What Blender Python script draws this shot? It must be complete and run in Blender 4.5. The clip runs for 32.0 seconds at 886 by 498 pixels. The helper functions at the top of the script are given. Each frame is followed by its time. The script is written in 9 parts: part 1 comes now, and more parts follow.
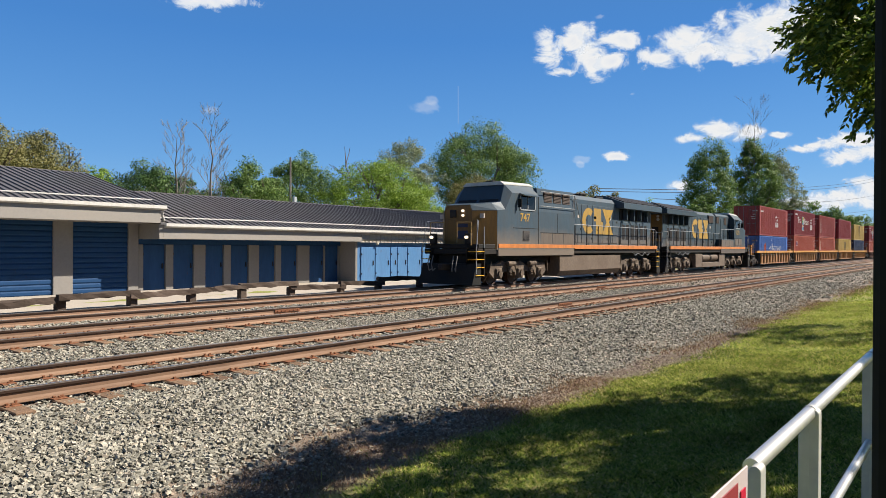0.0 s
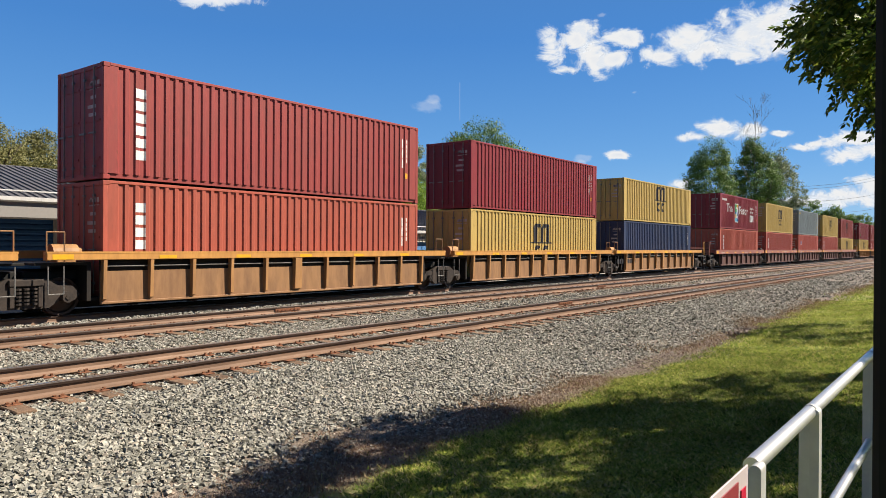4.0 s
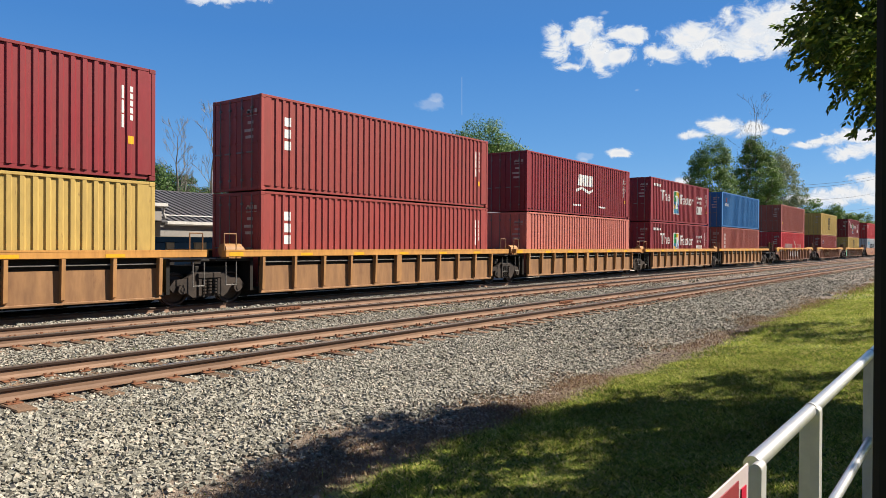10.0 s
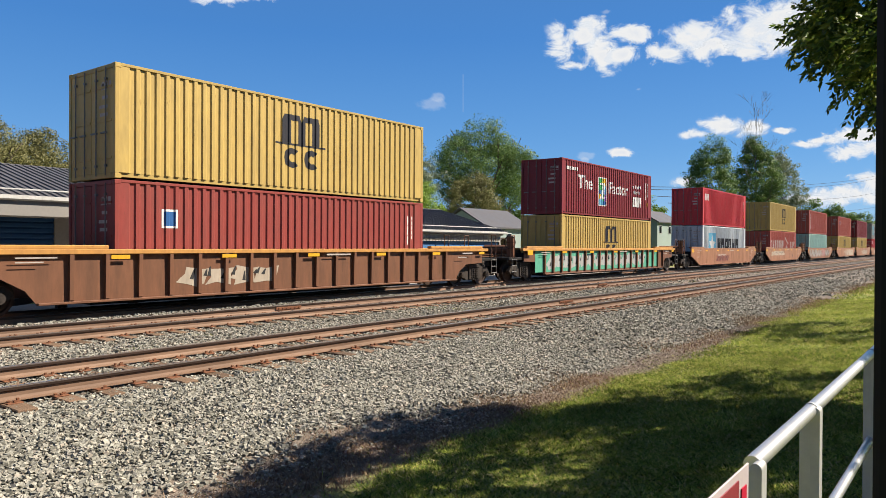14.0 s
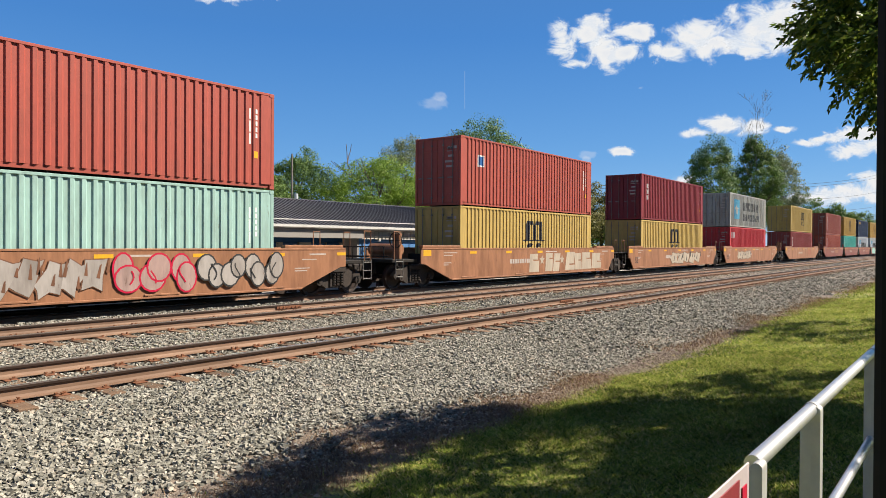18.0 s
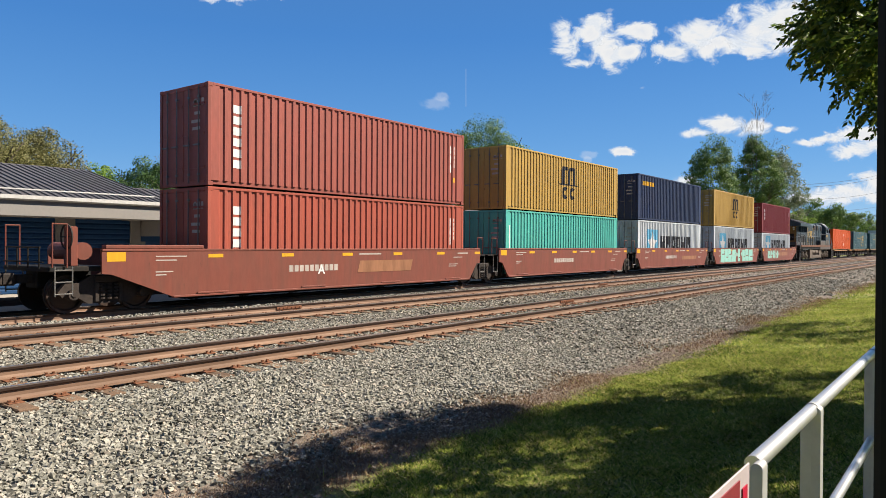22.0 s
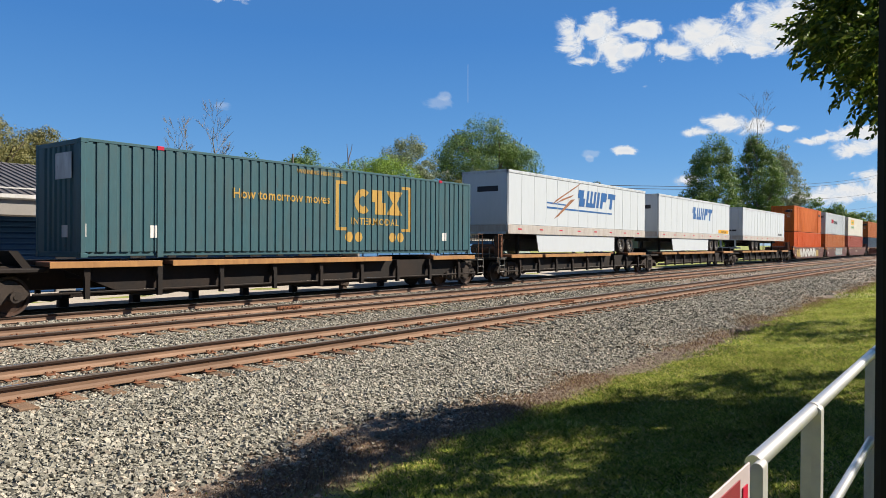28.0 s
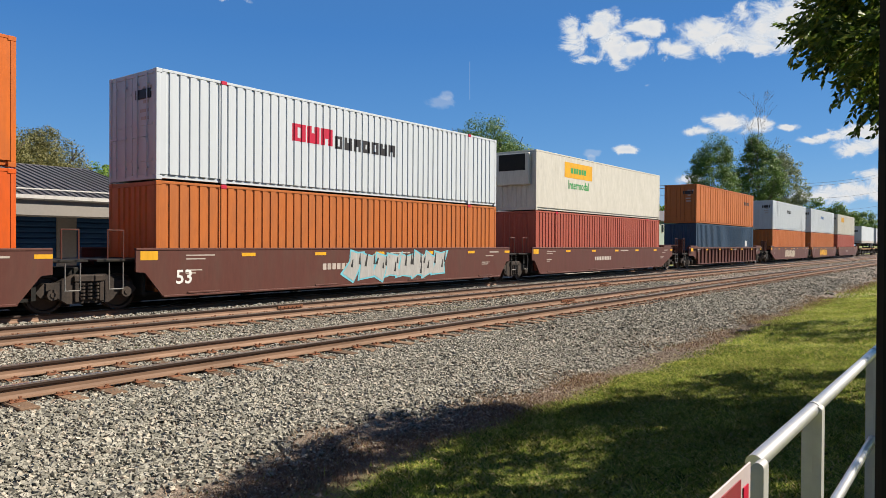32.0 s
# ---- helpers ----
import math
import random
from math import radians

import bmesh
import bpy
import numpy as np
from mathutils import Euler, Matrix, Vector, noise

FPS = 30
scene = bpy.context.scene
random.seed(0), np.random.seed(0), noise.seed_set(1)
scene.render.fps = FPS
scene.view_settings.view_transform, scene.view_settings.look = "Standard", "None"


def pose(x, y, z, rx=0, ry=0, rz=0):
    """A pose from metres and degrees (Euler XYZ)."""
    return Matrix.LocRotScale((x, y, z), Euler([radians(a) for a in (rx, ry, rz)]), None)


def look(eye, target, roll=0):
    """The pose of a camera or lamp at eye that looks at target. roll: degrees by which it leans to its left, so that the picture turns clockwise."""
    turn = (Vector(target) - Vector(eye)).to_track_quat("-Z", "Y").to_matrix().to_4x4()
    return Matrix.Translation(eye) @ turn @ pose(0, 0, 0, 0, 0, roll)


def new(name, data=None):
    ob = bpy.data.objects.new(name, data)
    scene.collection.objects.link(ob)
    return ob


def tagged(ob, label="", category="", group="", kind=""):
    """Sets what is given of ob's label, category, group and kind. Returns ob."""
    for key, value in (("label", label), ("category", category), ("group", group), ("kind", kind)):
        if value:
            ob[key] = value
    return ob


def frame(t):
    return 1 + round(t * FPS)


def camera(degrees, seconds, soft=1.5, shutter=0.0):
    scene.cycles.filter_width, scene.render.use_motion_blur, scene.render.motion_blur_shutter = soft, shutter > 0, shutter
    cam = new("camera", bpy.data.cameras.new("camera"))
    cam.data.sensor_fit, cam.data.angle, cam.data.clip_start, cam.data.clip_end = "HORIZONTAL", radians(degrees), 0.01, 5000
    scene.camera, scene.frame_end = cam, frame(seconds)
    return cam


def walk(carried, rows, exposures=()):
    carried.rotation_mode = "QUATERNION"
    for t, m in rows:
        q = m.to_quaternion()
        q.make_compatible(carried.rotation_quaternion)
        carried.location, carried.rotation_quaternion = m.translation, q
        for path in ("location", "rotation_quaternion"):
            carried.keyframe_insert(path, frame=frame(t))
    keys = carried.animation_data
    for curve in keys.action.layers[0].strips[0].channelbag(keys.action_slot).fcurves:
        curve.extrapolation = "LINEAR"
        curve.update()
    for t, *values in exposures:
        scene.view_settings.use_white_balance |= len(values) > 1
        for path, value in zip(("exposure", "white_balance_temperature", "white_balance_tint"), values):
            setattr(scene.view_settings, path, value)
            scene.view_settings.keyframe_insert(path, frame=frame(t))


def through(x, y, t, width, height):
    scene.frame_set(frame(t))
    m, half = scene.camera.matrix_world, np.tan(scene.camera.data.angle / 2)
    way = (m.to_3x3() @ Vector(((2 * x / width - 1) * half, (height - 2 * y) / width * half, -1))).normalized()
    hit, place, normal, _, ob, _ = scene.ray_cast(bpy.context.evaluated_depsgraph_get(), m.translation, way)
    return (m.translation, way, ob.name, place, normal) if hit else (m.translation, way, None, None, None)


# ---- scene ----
# ---- camera ----
cam = camera(64.1, 32.0, soft=0.3)
EYE = (0.0, 0.0, 1.727)
F_PX = 1252.5


def aim(dx, dy):
    """The camera's pose with its first view turned by a small hand drift."""
    yaw = radians(37.37) + dx / F_PX
    pitch = radians(-0.166) + dy / F_PX
    d = Vector((math.cos(yaw) * math.cos(pitch), math.sin(yaw) * math.cos(pitch), math.sin(pitch)))
    return look(EYE, Vector(EYE) + d * 10, 0.345)


DRIFT = [(0, 0, 0), (2, 0, 0), (3, .4, -.8), (5.5, 1, -2.4), (9.5, 1.5, -4), (14.5, 2, -4.6), (17, 2.6, -5.4), (20, 3, -6),
         (22.5, 3.2, -4.8), (24.5, 3.3, -5.5), (28, 3.9, -5.7), (32, 5, -6.5)]
walk(cam, [(t, aim(dx, dy)) for t, dx, dy in DRIFT], exposures=[(0, 1.24), (26, 1.23), (29, 1.12), (32, 1.08)])

# ---- world, sun, exposure ----
SUN_AZ = radians(-45)      # from +X towards -Y
SUN_EL = radians(43)
sun_dir = Vector((math.cos(SUN_AZ) * math.cos(SUN_EL), math.sin(SUN_AZ) * math.cos(SUN_EL), math.sin(SUN_EL)))
world = bpy.data.worlds.new("sky")
scene.world = world
world.use_nodes = True
wt = world.node_tree
sky = wt.nodes.new("ShaderNodeTexSky")
sky.sky_type, sky.sun_disc = "NISHITA", False
sky.sun_elevation = SUN_EL
sky.sun_rotation = math.pi / 2 - SUN_AZ
sky.air_density, sky.dust_density, sky.ozone_density, sky.altitude = 1.0, 0.0, 2.5, 1500
wt.nodes["Background"].inputs[1].default_value = 0.05
deep = wt.nodes.new("ShaderNodeHueSaturation")
deep.inputs["Saturation"].default_value = 1.25
deep.inputs["Hue"].default_value = 0.502
wt.links.new(sky.outputs[0], deep.inputs["Color"])
# a clear sky, paler towards the horizon all round
way = wt.nodes.new("ShaderNodeTexCoord")
height = wt.nodes.new("ShaderNodeSeparateXYZ")
wt.links.new(way.outputs["Generated"], height.inputs[0])
pale = wt.nodes.new("ShaderNodeValToRGB")
for e, (p, c) in zip([pale.color_ramp.elements[0], pale.color_ramp.elements[1], pale.color_ramp.elements.new(0.12), pale.color_ramp.elements.new(0.28)],
                     [(0.0, (1.75, 3.9, 7.0)), (0.6, (0.42, 1.75, 5.0)), (0.12, (1.05, 3.05, 6.5)), (0.28, (0.56, 2.15, 5.7))]):
    e.position, e.color = p, (*c, 1)
wt.links.new(height.outputs["Z"], pale.inputs[0])
even = wt.nodes.new("ShaderNodeMix")
even.data_type = "RGBA"
even.inputs[0].default_value = 0.72
wt.links.new(deep.outputs[0], even.inputs[6])
wt.links.new(pale.outputs[0], even.inputs[7])
wt.links.new(even.outputs[2], wt.nodes["Background"].inputs[0])
sun_data = bpy.data.lights.new("sun", "SUN")
sun_data.energy, sun_data.angle, sun_data.color = 5.0, radians(0.53), (1.0, 0.90, 0.77)
sun = new("sun", sun_data)
sun.matrix_world = look(sun_dir * 50, (0, 0, 0))

# ---- materials ----
MATS = {}


def nodes_of(name):
    m = bpy.data.materials.new(name)
    m.use_nodes = True
    t = m.node_tree
    return m, t, t.nodes["Principled BSDF"]


def node(t, kind, **values):
    n = t.nodes.new("ShaderNode" + kind)
    for key, v in values.items():
        if key in n.inputs:
            n.inputs[key].default_value = v
    return n


def ramp(t, source, stops):
    r = t.nodes.new("ShaderNodeValToRGB")
    els = r.color_ramp.elements
    while len(els) < len(stops):
        els.new(0.5)
    for e, (p, c) in zip(els, stops):
        e.position, e.color = p, (*c, 1) if len(c) == 3 else c
    t.links.new(source, r.inputs[0])
    return r


def mix(t, a, b, fac, kind="MIX"):
    m = t.nodes.new("ShaderNodeMix")
    m.data_type, m.blend_type = "RGBA", kind
    for sock, v in ((m.inputs[6], a), (m.inputs[7], b), (m.inputs[0], fac)):
        if hasattr(v, "links"):
            t.links.new(v, sock)
        elif isinstance(v, (int, float)):
            sock.default_value = v
        else:
            sock.default_value = (*v, 1)
    return m.outputs[2]


def surface(name, rgb, rough=0.6, metal=0.0, vary=0.25, grain=8.0, fine=60.0, bump=0.1, dirt=(0.080, 0.060, 0.047), soil=0.3, stretch=(1, 1, 1),
            spread=0.0, bump_d=0.01, rust=0.0):
    """A worn surface: base colour with broad and fine variation, soiling and a fine relief, at real size."""
    if name in MATS:
        return MATS[name]
    m, t, p = nodes_of(name)
    co = t.nodes.new("ShaderNodeTexCoord")
    mp = node(t, "Mapping")
    mp.inputs["Scale"].default_value = stretch
    info = t.nodes.new("ShaderNodeObjectInfo")
    add = t.nodes.new("ShaderNodeVectorMath")
    add.operation = "MULTIPLY_ADD"
    add.inputs[1].default_value = (1, 1, 1)
    t.links.new(co.outputs["Object"], mp.inputs[0])
    t.links.new(mp.outputs[0], add.inputs[0])
    sc = t.nodes.new("ShaderNodeMath")
    sc.operation = "MULTIPLY"
    sc.inputs[1].default_value = 37.0
    t.links.new(info.outputs["Random"], sc.inputs[0])
    t.links.new(sc.outputs[0], add.inputs[2])
    broad = node(t, "TexNoise", Scale=grain / 8, Detail=6.0, Roughness=0.6)
    small = node(t, "TexNoise", Scale=fine / 4, Detail=5.0, Roughness=0.65)
    t.links.new(add.outputs[0], broad.inputs["Vector"])
    t.links.new(add.outputs[0], small.inputs["Vector"])
    lo = tuple(c * (1 - vary) for c in rgb)
    hi = tuple(min(1, c * (1 + vary)) for c in rgb)
    base = ramp(t, small.outputs["Fac"], [(0.3, lo), (0.7, hi)]).outputs[0]
    mask = ramp(t, broad.outputs["Fac"], [(0.42, (0, 0, 0)), (0.75, (soil, soil, soil))]).outputs[0]
    base = mix(t, base, dirt, mask)
    if rust:
        spots = node(t, "TexNoise", Scale=fine / 6, Detail=8.0, Roughness=0.7, Distortion=0.4)
        t.links.new(add.outputs[0], spots.inputs["Vector"])
        base = mix(t, base, (0.075, 0.032, 0.018), ramp(t, spots.outputs["Fac"], [(0.63, (0, 0, 0)), (0.70, (rust, rust, rust))]).outputs[0])
    if spread:
        hs = t.nodes.new("ShaderNodeHueSaturation")
        mr = node(t, "MapRange")
        mr.inputs["To Min"].default_value, mr.inputs["To Max"].default_value = 1 - spread, 1 + spread
        t.links.new(info.outputs["Random"], mr.inputs[0])
        t.links.new(mr.outputs[0], hs.inputs["Value"])
        t.links.new(base, hs.inputs["Color"])
        base = hs.outputs[0]
    t.links.new(base, p.inputs["Base Color"])
    rr = node(t, "MapRange")
    rr.inputs["To Min"].default_value, rr.inputs["To Max"].default_value = max(0.05, rough - 0.12), min(1, rough + 0.15)
    t.links.new(broad.outputs["Fac"], rr.inputs[0])
    t.links.new(rr.outputs[0], p.inputs["Roughness"])
    p.inputs["Metallic"].default_value = metal
    p.inputs["Specular IOR Level"].default_value = 0.5 if rough < 0.45 or metal > 0.3 else 0.22
    if bump:
        b = node(t, "Bump", Strength=bump, Distance=bump_d)
        t.links.new(small.outputs["Fac"], b.inputs["Height"])
        t.links.new(b.outputs[0], p.inputs["Normal"])
    MATS[name] = m
    return m


def paint(name, rgb, soil=0.25, vary=0.1, dirt=(0.067, 0.047, 0.034), rough=0.5, rust=0.55, **k):
    """Weathered paint on steel, with soot and rust running down in streaks."""
    return surface(name, rgb, rough, 0.0, vary, 14, 30, 0.04, dirt, soil, (1.6, 1.6, 0.35), rust=rust, **k)


def islands(name, stops, rough=0.85, through=0.0, fine=0.0, gloss=0.25):
    """For stones, leaves and blades: each loose piece takes its own shade."""
    if name in MATS:
        return MATS[name]
    m, t, p = nodes_of(name)
    g = t.nodes.new("ShaderNodeNewGeometry")
    c = ramp(t, g.outputs["Random Per Island"], stops).outputs[0]
    if fine:
        co = t.nodes.new("ShaderNodeTexCoord")
        n = node(t, "TexNoise", Scale=fine, Detail=4.0)
        t.links.new(co.outputs["Object"], n.inputs["Vector"])
        c = mix(t, c, ramp(t, n.outputs["Fac"], [(0.3, (.6, .6, .6)), (0.7, (1.25, 1.25, 1.25))]).outputs[0], 1.0, "MULTIPLY")
    t.links.new(c, p.inputs["Base Color"])
    p.inputs["Roughness"].default_value = rough
    p.inputs["Specular IOR Level"].default_value = gloss
    if through:
        tr = t.nodes.new("ShaderNodeBsdfTranslucent")
        t.links.new(c, tr.inputs[0])
        ms = t.nodes.new("ShaderNodeMixShader")
        ms.inputs[0].default_value = through
        t.links.new(p.outputs[0], ms.inputs[1])
        t.links.new(tr.outputs[0], ms.inputs[2])
        t.links.new(ms.outputs[0], t.nodes["Material Output"].inputs[0])
    MATS[name] = m
    return m


def glow(name, rgb, strength):
    m, t, p = nodes_of(name)
    p.inputs["Emission Color"].default_value = (*rgb, 1)
    p.inputs["Emission Strength"].default_value = strength
    return m


def glass(name, rgb=(0.02, 0.025, 0.03), rough=0.06):
    m, t, p = nodes_of(name)
    p.inputs["Base Color"].default_value = (*rgb, 1)
    p.inputs["Roughness"].default_value = rough
    p.inputs["Specular IOR Level"].default_value = 0.25
    return m


RUST = (0.107, 0.037, 0.015)
M_MAROON = paint("maroon_paint", (0.165, 0.019, 0.024), spread=0.12)
M_MAROON2 = paint("brick_maroon_paint", (0.225, 0.042, 0.037), spread=0.12)
M_BROWN = paint("faded_brown_paint", (0.235, 0.065, 0.048), spread=0.1)
M_ORANGERED = paint("orange_red_paint", (0.290, 0.068, 0.043), spread=0.1)
M_RED = paint("red_paint", (0.39, 0.030, 0.036), spread=0.08)
M_PALERED = paint("faded_red_paint", (0.288, 0.062, 0.044), spread=0.1)
M_PINKRED = paint("chalky_pink_red_paint", (0.389, 0.127, 0.097), spread=0.05)
M_DULLRED = paint("dull_brick_red_paint", (0.208, 0.040, 0.032), spread=0.05)
M_GOLD = paint("ochre_yellow_paint", (0.369, 0.258, 0.077), spread=0.08)
M_GOLD2 = paint("amber_yellow_paint", (0.369, 0.231, 0.057), spread=0.08)
M_NAVY = paint("navy_paint", (0.018, 0.028, 0.067))
M_BLUE = paint("blue_paint", (0.020, 0.107, 0.268))
M_BLUE2 = paint("royal_blue_paint", (0.048, 0.115, 0.325))
M_GREY = paint("blue_grey_paint", (0.168, 0.191, 0.194))
M_LIGHTGREY = paint("light_grey_paint", (0.40, 0.43, 0.45), soil=0.45)
M_STREAKGREY = paint("rust_streaked_grey_paint", (0.288, 0.291, 0.268), soil=0.65, dirt=(0.147, 0.094, 0.060))
M_MARKFADE = paint("faded_black_mark", (0.074, 0.074, 0.077), soil=0.4, dirt=(0.168, 0.168, 0.161))
M_TEAL = paint("teal_paint", (0.067, 0.335, 0.281))
M_PALETEAL = paint("pale_teal_paint", (0.241, 0.375, 0.335), soil=0.35)
M_WHITE = paint("white_paint", (0.405, 0.440, 0.468), soil=0.05, vary=0.02, rust=0.0)
M_CREAM = paint("cream_white_paint", (0.429, 0.414, 0.363), soil=0.15, rust=0.1)
M_ORANGE = paint("orange_paint", (0.402, 0.090, 0.009), spread=0.1)
M_DULLORANGE = paint("dull_orange_paint", (0.348, 0.104, 0.024), spread=0.1)
M_BRIGHTORANGE = paint("vivid_orange_paint", (0.496, 0.075, 0.005), spread=0.05)
M_DARKGREEN = paint("dark_green_blue_paint", (0.033, 0.084, 0.100))
M_DARKBLUE = paint("dark_blue_paint", (0.020, 0.044, 0.080))
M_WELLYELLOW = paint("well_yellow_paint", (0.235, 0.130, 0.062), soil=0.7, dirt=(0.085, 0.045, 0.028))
# Lighter than the side sheets: sun on the posts is put into this yellow.
M_WELLPOST = paint("sunlit_post_worn_yellow_paint", (0.31, 0.165, 0.065), soil=0.6, dirt=(0.107, 0.054, 0.030))
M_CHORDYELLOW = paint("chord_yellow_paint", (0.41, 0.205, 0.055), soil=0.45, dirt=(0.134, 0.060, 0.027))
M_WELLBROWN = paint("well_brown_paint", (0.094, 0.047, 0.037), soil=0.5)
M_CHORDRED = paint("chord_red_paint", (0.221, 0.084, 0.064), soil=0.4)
M_WELLRUST = paint("well_rust_paint", (0.147, 0.067, 0.037), soil=0.7, dirt=(0.067, 0.034, 0.020))
M_WELLTAN = paint("well_tan_paint", (0.250, 0.118, 0.062), soil=0.75, dirt=(0.107, 0.047, 0.023))
M_WELLBRICK = paint("well_brick_paint", (0.161, 0.050, 0.034), soil=0.4)
M_WELLMAROON = paint("well_maroon_paint", (0.080, 0.030, 0.023), soil=0.35)
M_BLACKSTEEL = surface("black_steel", (0.009, 0.009, 0.008), 0.7, 0.0, 0.3, 8, 60, 0.1, (0.034, 0.023, 0.016), 0.5)
M_TRUCK = surface("grimy_truck_steel", (0.024, 0.019, 0.016), 0.75, 0.0, 0.4, 16, 80, 0.2, (0.075, 0.055, 0.042), 0.6)
M_WHEEL = surface("wheel_steel", (0.040, 0.030, 0.025), 0.55, 0.5, 0.3, 10, 60, 0.1, RUST, 0.5)
M_GALV = surface("worn_white_rod", (0.15, 0.145, 0.135), 0.5, 0.3, 0.2)
M_MARKWHITE = paint("stencil_white", (0.577, 0.570, 0.548), soil=0.2)
M_STENCIL = paint("worn_stencil_white", (0.375, 0.328, 0.288), soil=0.4)
M_WORNWHITE = paint("worn_name_white", (0.456, 0.389, 0.348), soil=0.5, dirt=(0.302, 0.134, 0.101))
M_SPRAYDULL = paint("spray_dull_pink_grey", (0.29, 0.265, 0.24), soil=0.55)
M_MARKBLACK = paint("mark_black", (0.020, 0.020, 0.023), soil=0.1)
M_MARKNAVY = paint("mark_navy", (0.019, 0.019, 0.024), soil=0.1)
M_MARKYELLOW = paint("mark_yellow", (0.536, 0.281, 0.013), soil=0.15)
M_MARKSKY = paint("mark_sky_blue", (0.107, 0.335, 0.482), soil=0.15)
M_MARKBLUE = paint("mark_blue", (0.020, 0.087, 0.241), soil=0.1)
M_MARKRED = paint("mark_red", (0.369, 0.007, 0.034), soil=0.1)
M_MARKGREEN = paint("mark_green", (0.034, 0.234, 0.067), soil=0.1)
M_MINT = paint("spray_mint", (0.215, 0.43, 0.365), soil=0.1)
M_SPRAYGREY = paint("spray_silver", (0.308, 0.308, 0.295), soil=0.25)
M_SPRAYWHITE = paint("spray_white", (0.47, 0.47, 0.45), soil=0.2)
M_SPRAYPINK = paint("spray_faded_pink", (0.30, 0.205, 0.18), soil=0.5)
M_SPRAYSAND = paint("spray_sand", (0.348, 0.295, 0.228), soil=0.3)
M_SPRAYBLACK = paint("spray_black", (0.027, 0.027, 0.027), soil=0.1)
M_SPRAYAQUA = paint("spray_aqua", (0.121, 0.369, 0.442), soil=0.1)
M_SPRAYGREEN = paint("spray_green", (0.080, 0.281, 0.188), soil=0.1)
M_PURPLE = paint("mark_purple", (0.168, 0.034, 0.268), soil=0.1)


# ---- mesh building ----
class Shape:
    def __init__(self):
        self.v, self.f = [], []

    def add(self, pts, faces):
        k = len(self.v)
        self.v += [tuple(p) for p in pts]
        self.f += [tuple(i + k for i in f) for f in faces]
        return self

    def box(self, x0, x1, y0, y1, z0, z1, c=0.0):
        if x0 > x1:
            x0, x1 = x1, x0
        if y0 > y1:
            y0, y1 = y1, y0
        c = min(c, 0.45 * min(x1 - x0, y1 - y0, z1 - z0))
        if c <= 0:
            return self.add([(x, y, z) for x in (x0, x1) for y in (y0, y1) for z in (z0, z1)],
                            [(0, 1, 3, 2), (4, 6, 7, 5), (0, 4, 5, 1), (2, 3, 7, 6), (0, 2, 6, 4), (1, 5, 7, 3)])
        pts, ix = [], {}
        for a, x in enumerate((x0, x1)):
            for b, y in enumerate((y0, y1)):
                for d, z in enumerate((z0, z1)):
                    xi, yi, zi = x + (c, -c)[a], y + (c, -c)[b], z + (c, -c)[d]
                    for k, p in enumerate(((x, yi, zi), (xi, y, zi), (xi, yi, z))):
                        ix[a, b, d, k] = len(pts)
                        pts.append(p)
        fs = []
        for a in (0, 1):
            fs.append([ix[a, 0, 0, 0], ix[a, 1, 0, 0], ix[a, 1, 1, 0], ix[a, 0, 1, 0]][::(-1, 1)[a]])
            fs.append([ix[0, a, 0, 1], ix[1, a, 0, 1], ix[1, a, 1, 1], ix[0, a, 1, 1]][::(1, -1)[a]])
            fs.append([ix[0, 0, a, 2], ix[1, 0, a, 2], ix[1, 1, a, 2], ix[0, 1, a, 2]][::(-1, 1)[a]])
            for b in (0, 1):
                fs.append([ix[a, b, 0, 0], ix[a, b, 1, 0], ix[a, b, 1, 1], ix[a, b, 0, 1]][::(1 if a == b else -1)])
                fs.append([ix[a, 0, b, 0], ix[a, 1, b, 0], ix[a, 1, b, 2], ix[a, 0, b, 2]][::(1 if a != b else -1)])
                fs.append([ix[0, a, b, 1], ix[1, a, b, 1], ix[1, a, b, 2], ix[0, a, b, 2]][::(1 if a == b else -1)])
                for d in (0, 1):
                    fs.append([ix[a, b, d, 0], ix[a, b, d, 1], ix[a, b, d, 2]][::(1 if (a + b + d) % 2 else -1)])
        return self.add(pts, fs)

    def prism(self, outline, a, b, axis="y"):
        """An outline (two coordinates a point) drawn out from a to b along the axis; counter-clockwise seen against it."""
        def put(p, w):
            return {"x": (w, p[0], p[1]), "y": (p[0], w, p[1]), "z": (p[0], p[1], w)}[axis]
        n = len(outline)
        pts = [put(p, a) for p in outline] + [put(p, b) for p in outline]
        fs = [tuple(range(n)), tuple(range(2 * n - 1, n - 1, -1))]
        fs += [(i, i + n, (i + 1) % n + n, (i + 1) % n) for i in range(n)]
        return self.add(pts, fs)

    def rod(self, p, q, r, n=8, r2=None):
        p, q = Vector(p), Vector(q)
        d = (q - p).normalized()
        s = d.orthogonal().normalized()
        t = d.cross(s)
        r2 = r if r2 is None else r2
        pts = []
        for c, rad in ((p, r), (q, r2)):
            pts += [c + (s * math.cos(6.28318 * i / n) + t * math.sin(6.28318 * i / n)) * rad for i in range(n)]
        fs = [(i, (i + 1) % n, (i + 1) % n + n, i + n) for i in range(n)] + [tuple(range(n - 1, -1, -1)), tuple(range(n, 2 * n))]
        return self.add(pts, fs)

    def tube(self, path, r, n=8):
        for a, b in zip(path, path[1:]):
            self.rod(a, b, r, n)
        for p in path[1:-1]:
            self.ball(p, r * 1.02, 6, 4)
        return self

